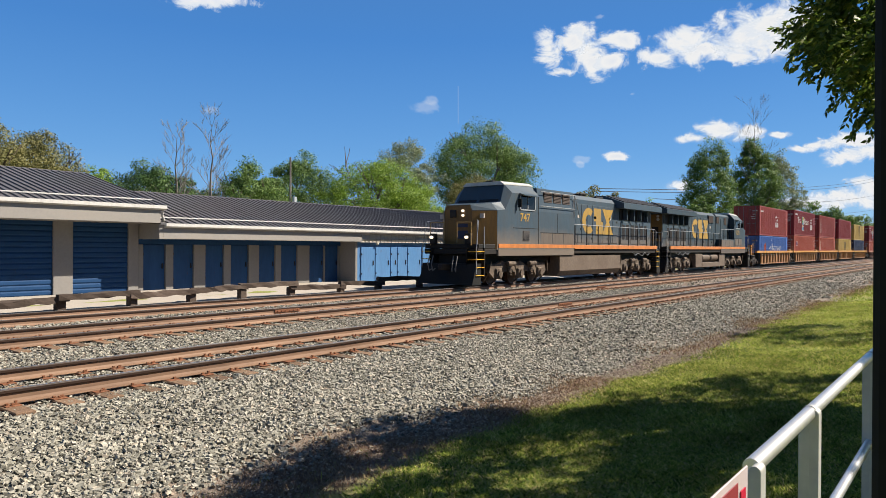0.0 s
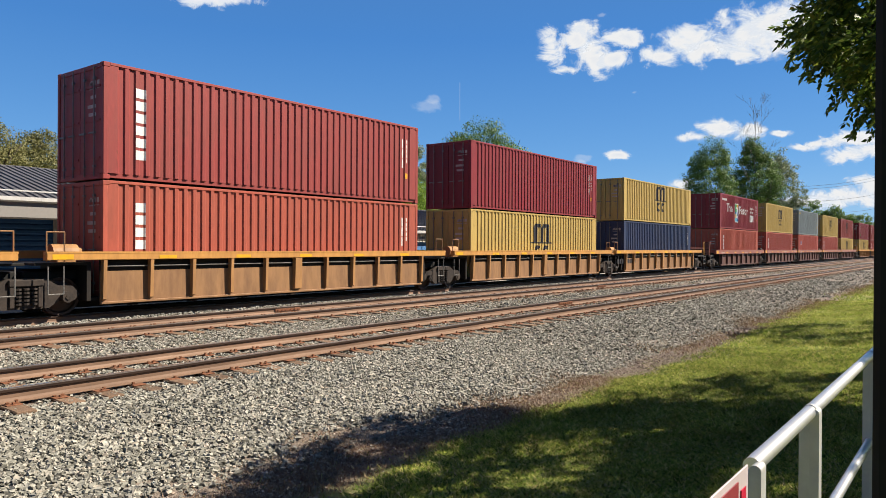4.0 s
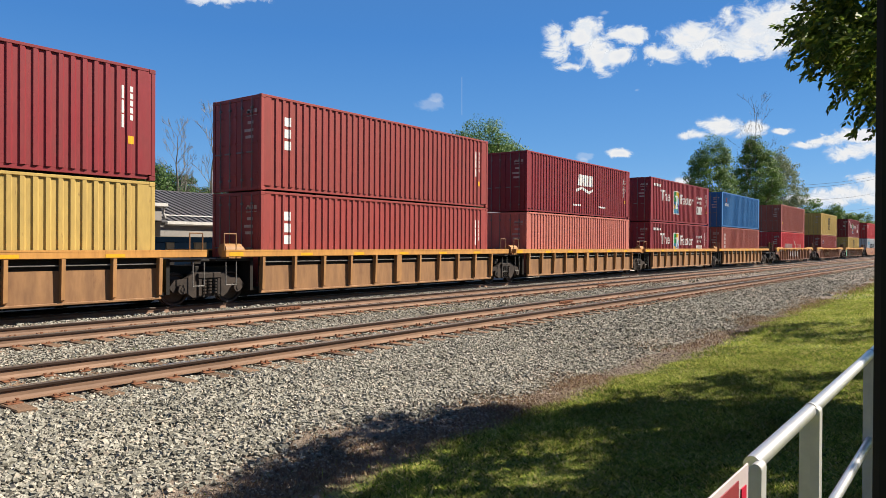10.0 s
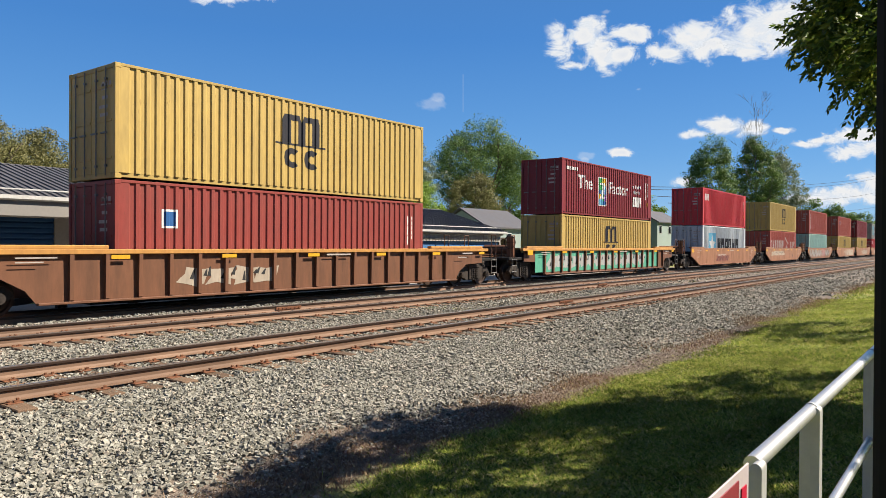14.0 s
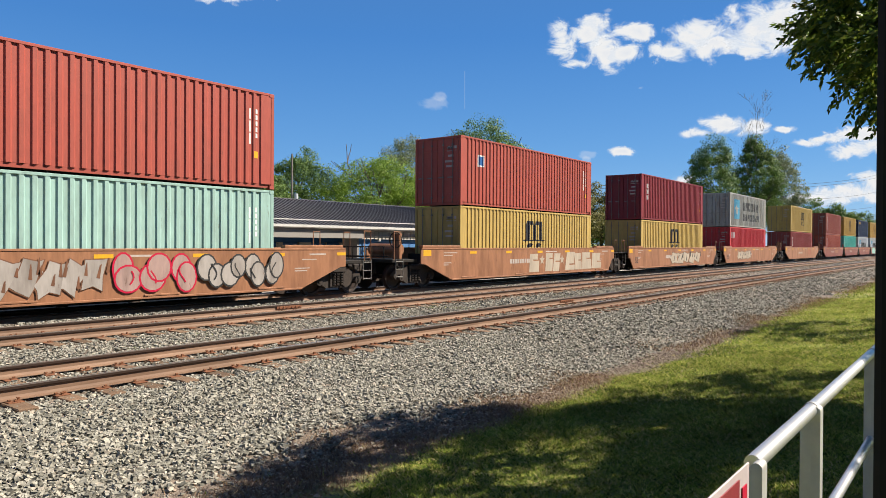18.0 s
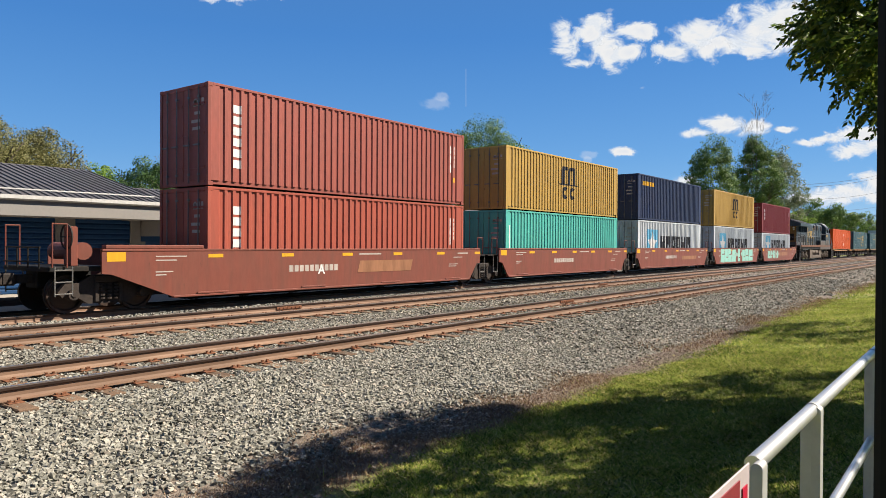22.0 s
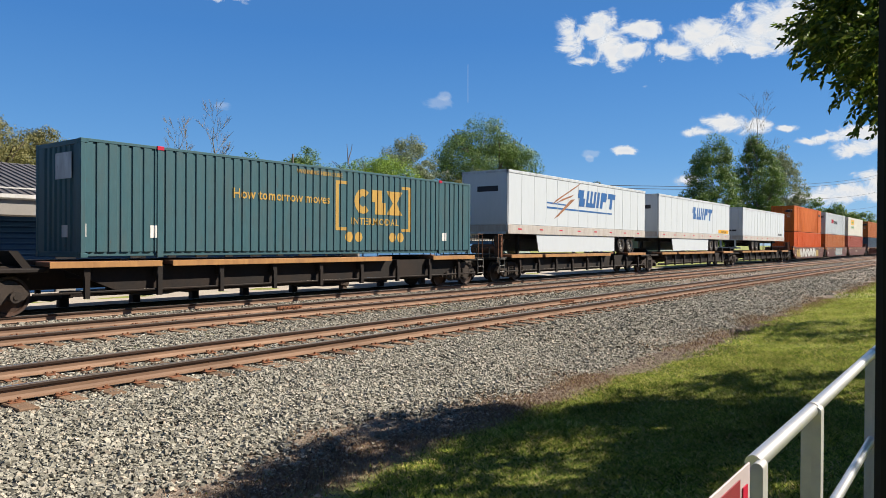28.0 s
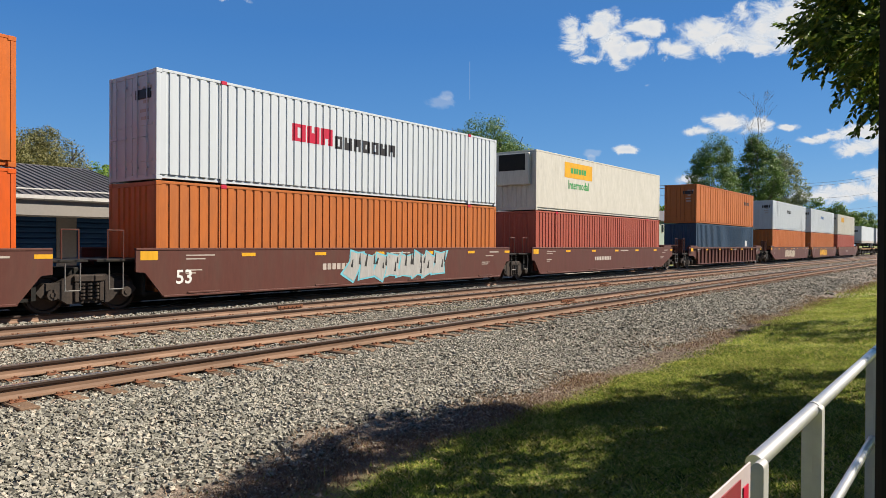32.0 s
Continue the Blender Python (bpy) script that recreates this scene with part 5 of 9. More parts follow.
# key, container's near end, length, kind of car, end at its lower x, lower box, upper box, graffiti and marks
G = graffiti
TRAIN = [
    (-70.71, 12.192, "post", "e", box(M_BLUE2, "royal blue shipping container with white script", SCRIPT, H8), box(M_MAROON2, "maroon shipping container with white stars and block name", STARS_NAME), [(words("40", 3.1, .75, .38), M_MARKBLACK, "black number")]),
    (-54.85, 12.192, "post", "a", box(M_ORANGERED, "plain faded orange-red shipping container", SMALL_F), box(M_MAROON, "maroon shipping container with white lettering and a mosaic", mosaic_lettering(H9)), [(words("40", 3.1, .75, .38), M_MARKBLACK, "black number")]),
    (-39.24, 12.192, "post", "a", box(M_ORANGERED, "faded red shipping container with white name down its edge", long_column()), box(M_MAROON2, "brick maroon shipping container with white name down its edge", long_column()), []),
    (-23.52, 12.192, "post", "a", box(M_GOLD, "ochre shipping container with dark emblem", EMBLEM_LOW), box(M_MAROON, "plain dark maroon shipping container", tare()), []),
    (-7.51, 12.192, "post", "a", box(M_NAVY, "navy shipping container with white data", tare()), box(M_GOLD, "ochre shipping container with a dark emblem", EMBLEM_HIGH, H8), [(blocks(.5, .75, 2.8, .26, 9, .25), M_MARKBLACK, "dark stencil bars")]),
    (12.06, 12.192, "deep", "e", box(M_ORANGERED, "orange-red shipping container with white name down its edge", long_column()), box(M_MAROON, "maroon shipping container with white lettering and a mosaic", mosaic_lettering(H9)), []),
    (27.52, 12.192, "deep", "a", box(M_PALERED, "faded red shipping container with white name down its edge", short_column()), box(M_GOLD, "ochre shipping container with a dark emblem", EMBLEM_HIGH), [(words("C", 4.9, .52, .3), M_MARKWHITE, "white letter")]),
    (43.03, 12.192, "deep", "a", box(M_PALERED, "faded red shipping container with small square label", SMALL_F), box(M_GREY, "weathered blue-grey shipping container", [([rect(.4, 1.2, 2.4, 2.6)], M_GOLD, "yellow patch"), ([rect(11.3, 11.6, .9, 1.2), rect(11.4, 11.6, 1.5, 1.7)], M_MARKYELLOW, "yellow stickers")]), []),
    (58.57, 12.192, "deep", "a", box(M_PALERED, "faded red shipping container with white name down its edge", short_column()), box(M_GOLD, "ochre shipping container with a dark emblem", EMBLEM_HIGH), [(words("E", 6.1, .5, .3), M_MARKWHITE, "white letter")]),
    (74.07, 12.192, "deep", "a", box(M_GOLD, "ochre shipping container with a dark emblem", emblem(5.0, .88, 1.05)), box(M_DULLRED, "dull red shipping container with a dark emblem", emblem(5.0, .88, 1.05) + tare()), [(words("A", 4.3, .5, .34), M_MARKWHITE, "white letter")]),
    (93.66, 12.192, "post", "e", box(M_GOLD, "ochre shipping container with a dark emblem", EMBLEM_LOW), box(M_MAROON, "maroon shipping container with white name down its edge", short_column() + [([disc(1.55, .75, .2)], M_MARKGREEN, "green sticker")]), []),
    (109.25, 12.192, "post", "a", box(M_MAROON2, "maroon shipping container with white name down its edge", short_column()), box(M_MAROON2, "maroon shipping container with white name down its edge", short_column()), []),
    (124.75, 12.192, "post", "a", box(M_PINKRED, "faded pinkish red shipping container", ()), box(M_MAROON, "maroon shipping container with a white wave emblem", WAVE_NAME), []),
    (140.4, 12.192, "post", "a", box(M_MAROON, "maroon shipping container with white lettering and a mosaic", mosaic_lettering(H9)), box(M_MAROON, "maroon shipping container with white lettering and a mosaic", mosaic_lettering(H9)), []),
    (156.04, 12.192, "post", "a", box(M_BROWN, "faded brown-red shipping container with white name down its edge", long_column()), box(M_BLUE, "blue shipping container with a small white emblem", [(blocks(.9, 1.75, 1.1, .25, 4), M_MARKWHITE, "small white name"), (cross(1.1, 2.1, .6, .35), M_ORANGERED, "orange emblem")]), []),
    (177.52, 12.192, "rib", "e", box(M_RED, "bright red shipping container with white name and flag", flag_name(False)), box(M_BROWN, "faded brown shipping container in a well car", [([rect(.6, .9, .8, 1.05)], M_MARKYELLOW, "yellow sticker")]), G(6.2, .55, 4.6, .75, 8, 3, M_SPRAYGREY)),
    (200.77, 12.192, "rib", "e", box(M_DULLRED, "dull red shipping container with small square label", SMALL_F), box(M_GOLD, "ochre shipping container with a dark emblem", EMBLEM_HIGH), G(5.6, .5, 3.2, .6, 4, 9, M_SPRAYSAND)),
    (224.24, 12.192, "rib", "e", box(M_GOLD, "ochre shipping container with a dark emblem", EMBLEM_LOW), box(M_MAROON, "maroon shipping container with white lettering and a mosaic", mosaic_lettering(H9)), [([rect(1.0, 17.0, .4, 1.44)], M_SPRAYGREEN, "green graffiti ground")] + G(2.2, .5, 12.5, .8, 14, 21, M_SPRAYGREY)),
    (247.06, 12.192, "tan", "e", box(M_LIGHTGREY, "light grey shipping container with black block name", SQUARE_NAME), box(M_RED, "bright red shipping container with white name", BLOCK_NAME), G(6, .45, 3.5, .6, 5, 31, M_WELLBRICK)),
    (268.6, 12.192, "tan", "e", box(M_PALERED, "salmon red shipping container with white name and flag", flag_name()), box(M_GOLD, "ochre shipping container with a dark emblem", EMBLEM_HIGH), G(2.2, .75, 5.5, .55, 7, 4, M_SPRAYSAND) + [(words("40", 11.7, .6, .3), M_MARKBLACK, "black number")]),
    (288.5, 12.192, "tan", "e", box(M_PALETEAL, "pale teal weathered shipping container", tare()), box(M_PALERED, "orange-red shipping container with white name down its edge", long_column()), G(1.0, .40, 4.6, 1.02, 5, 12, M_SPRAYDULL, M_SPRAYBLACK, style="bubble") + G(5.7, .42, 3.0, .95, 6, 13, M_SPRAYDULL, M_WELLRUST) + G(8.8, .4, 2.4, 1.05, 3, 15, M_SPRAYPINK, M_MARKRED, style="bubble") + G(11.3, .45, 2.9, .95, 4, 14, M_SPRAYDULL, M_SPRAYBLACK, style="bubble")),
    (310.34, 12.192, "tan", "e", box(M_GOLD, "ochre shipping container with a dark emblem", EMBLEM_LOW), box(M_PALERED, "salmon red shipping container with small square label", SMALL_F), G(8.0, .4, 7.5, .95, 7, 44, M_SPRAYSAND, M_SPRAYBLACK, style="block")),
    (329.68, 12.192, "tan", "a", box(M_GOLD, "ochre shipping container with a dark emblem", EMBLEM_LOW), box(M_MAROON, "maroon shipping container with white name down its edge", short_column()), [(words("53", 1.0, .62, .34), M_MARKBLACK, "black number")] + G(7.2, .42, 6.2, .85, 5, 51, M_SPRAYSAND, M_SPRAYBLACK)),
    (349.19, 12.192, "tan", "a", box(M_RED, "bright red shipping container with white name", BLOCK_NAME), box(M_STREAKGREY, "weathered rust-streaked pale grey shipping container with black block name", SQUARE_TWO_LINES), [(words("53", 1.0, .62, .34), M_MARKBLACK, "black number")] + G(4.1, .5, 4.2, .8, 5, 57, M_SPRAYSAND, M_SPRAYBLACK)),
    (372.74, 12.192, "tan", "e", box(M_MAROON2, "maroon shipping container with white name down its edge", short_column()), box(M_GOLD, "ochre shipping container with a faint emblem", emblem(5.7, .85)), [([rect(12.0, 13.9, .7, 1.2)], M_ORANGERED, "orange emblem panel")] + [(blocks(12.1, .78, 1.6, .34, 3, .15), M_WELLTAN, "emblem blocks")]),
    (394.51, 12.192, "brick", "e", box(M_ORANGERED, "orange-red shipping container with white name down its edge", long_column()), box(M_BROWN, "brown-red shipping container with white name down its edge", long_column()), [(words("A", 7.0, .75, .3), M_MARKWHITE, "white letter"), ([rect(8.8, 11.6, .75, 1.15, .3)], M_WELLTAN, "faded orange emblem")]),
    (409.96, 12.192, "brick", "a", box(M_TEAL, "bright teal shipping container in a well car", [([rect(.3, .4, 1.0, 2.2)], M_MARKWHITE, "white data")]), box(M_GOLD2, "amber yellow shipping container with a dark emblem", EMBLEM_HIGH), []),
    (425.28, 12.192, "brick", "a", box(M_LIGHTGREY, "light grey shipping container with black block name", SQUARE_NAME), box(M_NAVY, "navy shipping container with a yellow name", YELLOW_NAME), [([rect(8.2, 11.2, .75, 1.0, .3)], M_WELLTAN, "faded orange emblem")]),
    (440.81, 12.192, "brick", "a", box(M_LIGHTGREY, "light grey shipping container with black block name", SQUARE_NAME), box(M_GOLD2, "amber yellow shipping container with a dark emblem", EMBLEM_HIGH), G(1.9, .34, 10.6, 1.14, 9, 61, M_MINT, style="block")),
    (456.05, 12.192, "brick", "a", box(M_LIGHTGREY, "light grey shipping container with black block name", SQUARE_NAME, H8), box(M_MAROON, "maroon shipping container with white name down its edge", short_column()), G(2.0, .5, 4.6, .8, 6, 67, M_MINT, style="block") + [([rect(6.9, 10.6, .75, 1.1, .3)], M_WELLTAN, "faded orange emblem")]),
    None,
    (615.72, 16.154, "maroon", "e", box(M_BRIGHTORANGE, "vivid orange domestic container with ribbed sides", NAME53, 2.92, "fine", False, frame_posts=True), box(M_ORANGE, "orange domestic container with dark name", [(blocks(14.0, 2.1, 1.7, .3, 6, .15), M_MARKBLACK, "dark block name")], 2.92, "ribbed", True, frame_posts=True), [(words("53", 1.0, .62, .36), M_MARKWHITE, "white number")] + G(2.0, .36, 2.6, 1.1, 3, 71, M_GOLD, M_SPRAYBLACK) + G(3.8, .34, 9.2, 1.14, 9, 72, M_SPRAYWHITE, M_SPRAYBLACK, style="bubble") + G(13.0, .36, 1.6, 1.0, 2, 73, M_GOLD, M_SPRAYBLACK)),
    (635.23, 16.154, "maroon", "a", box(M_DULLORANGE, "orange domestic container with dark name", NAME53, 2.92, "fine", False, frame_posts=True), box(M_WHITE, "white domestic container with red and black name", RED_BLACK_NAME, 2.92, "fine", True, frame_posts=True), [(words("53", 1.1, .62, .36), M_MARKWHITE, "white number")] + G(7.4, .4, 5.4, 1.05, 8, 77, M_SPRAYGREY, None, M_SPRAYAQUA)),
    (654.85, 16.154, "maroon", "a", box(M_ORANGERED, "orange-red domestic container in a well car", NAME53, 2.92, "fine", False, frame_posts=True), box(M_CREAM, "cream refrigerated container with a yellow sign", SIGN_PANEL, 2.92, "flat", False, reefer=True), []),
    (678.49, 16.154, "ribm", "e", box(M_DARKBLUE, "dark blue domestic container in a well car", [([rect(13.5, 14.1, 1.2, 1.7)], M_MARKWHITE, "white emblem")], 2.92, "fine", False), box(M_DULLORANGE, "orange domestic container with dark name", [(blocks(13.0, 1.9, 1.7, .3, 6, .15), M_MARKBLACK, "dark block name")], 2.92, "ribbed", True), []),
    (702.1, 16.154, "maroon", "e", box(M_DULLORANGE, "orange domestic container with dark name", NAME53, 2.92, "fine", False, frame_posts=True), box(M_WHITE, "white domestic container in a well car", [(blocks(6.5, 1.8, 2.0, .35, 5), M_MARKBLACK, "dark block name")], 2.92, "fine", True, frame_posts=True), G(6.4, .4, 4.6, .9, 5, 78, M_SPRAYSAND)),
    (721.6, 16.154, "maroon", "a", box(M_DULLORANGE, "orange domestic container in a well car", NAME53, 2.92, "fine", False), box(M_WHITE, "white domestic container in a well car", [(blocks(6.5, 1.8, 2.0, .35, 5), M_MARKBLUE, "blue block name")], 2.92, "fine", True), G(5.4, .4, 4.6, .9, 5, 79, M_MARKYELLOW)),
    (741.1, 16.154, "maroon", "a", box(M_ORANGERED, "orange-red domestic container in a well car", NAME53, 2.92, "fine", False), box(M_CREAM, "cream domestic container in a well car", [([rect(3.2, 5.7, 1.85, 2.55)], M_MARKYELLOW, "yellow sign panel")], 2.92, "fine", True), []),
]
FLOOR_Z = 0.415


def build_wells():
    for i, row in enumerate(TRAIN):
        if row is None:
            continue
        x, L, kind, e0, low, up, marks = row
        prev = TRAIN[i - 1] if i else None
        nxt = TRAIN[i + 1] if i + 1 < len(TRAIN) else None
        b0 = (prev[0] + prev[1] + x) / 2 if prev else x - 3.7
        b1 = (x + L + nxt[0]) / 2 if nxt else x + L + 3.7
        e1 = nxt[3] if nxt else "e"
        if b0 < x - 6:
            b0 = x - 6
        label = {"post": YW, "deep": BW, "rib": RW, "tan": TW, "brick": KW, "maroon": GW, "ribm": "dark maroon ribbed well car"}[kind]
        if any("graffiti" in m[2] for m in marks):
            label += " with graffiti"
        # layers of paint lie one above another
        well_car(kind, x, L, b0, b1, e0, e1, marks, label)
        container(x, FLOOR_Z, L, **low)
        container(x, FLOOR_Z + low["h"] + 0.03, L, **up)


build_wells()

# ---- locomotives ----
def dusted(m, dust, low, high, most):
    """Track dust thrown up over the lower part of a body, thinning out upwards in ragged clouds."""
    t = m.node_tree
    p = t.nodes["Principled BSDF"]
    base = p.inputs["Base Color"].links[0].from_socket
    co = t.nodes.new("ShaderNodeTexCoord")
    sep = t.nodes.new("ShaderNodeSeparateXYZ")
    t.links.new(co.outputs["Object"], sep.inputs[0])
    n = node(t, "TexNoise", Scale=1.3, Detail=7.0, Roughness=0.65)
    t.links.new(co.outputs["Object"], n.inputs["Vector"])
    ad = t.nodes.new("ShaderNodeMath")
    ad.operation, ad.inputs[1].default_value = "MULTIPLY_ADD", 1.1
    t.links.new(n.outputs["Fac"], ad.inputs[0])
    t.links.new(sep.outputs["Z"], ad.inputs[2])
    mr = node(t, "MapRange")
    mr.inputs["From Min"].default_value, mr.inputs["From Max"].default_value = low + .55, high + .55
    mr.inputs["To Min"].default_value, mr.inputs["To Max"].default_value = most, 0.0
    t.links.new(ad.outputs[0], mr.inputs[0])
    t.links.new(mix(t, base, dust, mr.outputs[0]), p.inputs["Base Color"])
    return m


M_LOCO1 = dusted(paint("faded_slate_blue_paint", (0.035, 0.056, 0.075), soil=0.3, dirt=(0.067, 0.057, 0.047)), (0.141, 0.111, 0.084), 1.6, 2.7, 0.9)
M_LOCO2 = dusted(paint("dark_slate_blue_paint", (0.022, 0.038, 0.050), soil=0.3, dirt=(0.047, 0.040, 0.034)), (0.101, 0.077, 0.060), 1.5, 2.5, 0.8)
M_LOCOGOLD = paint("locomotive_gold_paint", (0.150, 0.082, 0.020), soil=0.6)
M_LOCOYELLOW = paint("worn_yellow_emblem", (0.295, 0.181, 0.034), soil=0.6, dirt=(0.134, 0.107, 0.067))
M_STRIPE = paint("sill_orange_stripe", (0.415, 0.147, 0.040), soil=0.5, dirt=(0.134, 0.067, 0.034))
M_STRIPEDARK = paint("grimy_sill_stripe", (0.16, 0.065, 0.028), soil=0.6, dirt=(0.05, 0.03, 0.02))
M_TANK = surface("dusty_tank_steel", (0.115, 0.088, 0.066), 0.7, 0, 0.2, 8, 40, 0.1, (0.060, 0.040, 0.030), 0.5)
M_LOCOTRUCK = surface("muddy_truck_steel", (0.070, 0.053, 0.040), 0.8, 0.0, 0.4, 16, 60, 0.2, (0.17, 0.13, 0.095), 0.8)
M_GRILLE = surface("dark_grille", (0.008, 0.007, 0.007), 0.6, 0.1, 0.3, 8, 60, 0.1, (0.027, 0.017, 0.012), 0.4)
M_LOUVRE = surface("rusty_louvre", (0.023, 0.013, 0.009), 0.7, 0.1, 0.3)
M_DUSTY = paint("dusty_lower_panel_paint", (0.101, 0.084, 0.070), soil=0.4)
M_GLASS = glass("dark_cab_glass", (0.008, 0.009, 0.011), 0.1)
M_LAMP = glow("headlight_glow", (1.0, 0.8, 0.55), 0.7)
M_ROOFWHITE = paint("chalky_roof_paint", (0.415, 0.415, 0.389), soil=0.3)
M_DULLRAIL = paint("dull_gold_rail_paint", (0.26, 0.17, 0.06), soil=0.4)
M_RAILBAR = paint("handrail_grey_paint", (0.221, 0.234, 0.248), soil=0.3)


def loft(sections):
    """Six-sided rings (x, half width, bottom, shoulder, roof half width, roof) joined along x."""
    s = Shape()
    pts = []
    for x, w, zb, zs, w2, zt in sections:
        pts += [(x, -w, zb), (x, w, zb), (x, w, zs), (x, w2, zt), (x, -w2, zt), (x, -w, zs)]
    fs = []
    n = len(sections)
    for i in range(n - 1):
        for j in range(6):
            k = (j + 1) % 6
            fs.append((6 * i + j, 6 * i + k, 6 * i + 6 + k, 6 * i + 6 + j))
    fs += [tuple(range(5, -1, -1)), tuple(range(6 * n - 6, 6 * n))]
    return s.add(pts, fs)


def six_wheel_truck(parent, x):
    t = part("truck", Shape().box(x - 2.2, x + 2.2, -.7, .7, .55, .95, .04), M_LOCOTRUCK, parent)
    out = [(-2.55, .62), (-2.45, .95), (-1.9, 1.0), (-1.5, 1.12), (-.6, .92), (0, 1.12), (.6, .92), (1.5, 1.12), (1.9, 1.0), (2.45, .95), (2.55, .62), (2.1, .3), (1.6, .3), (1.35, .62), (.4, .6), (.25, .3),
           (-.25, .3), (-.4, .6), (-1.35, .62), (-1.6, .3), (-2.1, .3)]
    for sy in (-1, 1):
        part("side_frame", Shape().prism([(x + a, b) for a, b in out], sy * 1.0, sy * 1.16), M_LOCOTRUCK, t)
        for dx in (-1.85, 0, 1.85):
            part("axle_box", Shape().box(x + dx - .24, x + dx + .24, sy * 1.1, sy * 1.26, .3, .78, .04).rod((x + dx, sy * 1.2, .53), (x + dx, sy * 1.34, .53), .15, 14), M_LOCOTRUCK, t)
        for dx in (-.95, .95):
            s = Shape().rod((x + dx - .32, sy * 1.3, .98), (x + dx + .3, sy * 1.3, .98), .11, 10).rod((x + dx + .3, sy * 1.3, .98), (x + dx + .5, sy * 1.25, .7), .03, 6)
            part("brake_cylinder", s, M_LOCOTRUCK, t)
            s = Shape()
            for i in range(5):
                s.rod((x + dx, sy * 1.2, .45 + i * .09), (x + dx, sy * 1.2, .5 + i * .09), .12, 10)
            part("spring", s, M_LOCOTRUCK, t)
        part("sand_pipe", Shape().tube([(x - 2.5, sy * 1.25, 1.1), (x - 2.62, sy * 1.2, .6), (x - 2.5, sy * .8, .15)], .025, 6).tube([(x + 2.5, sy * 1.25, 1.1), (x + 2.62, sy * 1.2, .6), (x + 2.5, sy * .8, .15)], .025, 6), M_LOCOTRUCK, t)
    for dx in (-1.85, 0, 1.85):
        part("wheelset", shared(("loco_wheelset",), lambda: wheelset_shape(.53)), M_WHEEL, t, at=pose(x + dx, 0, .53))


def grille(parent, x0, x1, y, z0, z1, n=9, name="grille", m=None):
    s = Shape().box(x0, x1, y - .008, y + .03, z0, z1)
    for i in range(n):
        z = z0 + (z1 - z0) * (i + .5) / n
        s.prism([(y - .035, z - .02), (y - .012, z + .03), (y - .005, z + .03), (y - .028, z - .02)], x0 + .02, x1 - .02, "x")
    return part(name, s, m or M_GRILLE, parent)


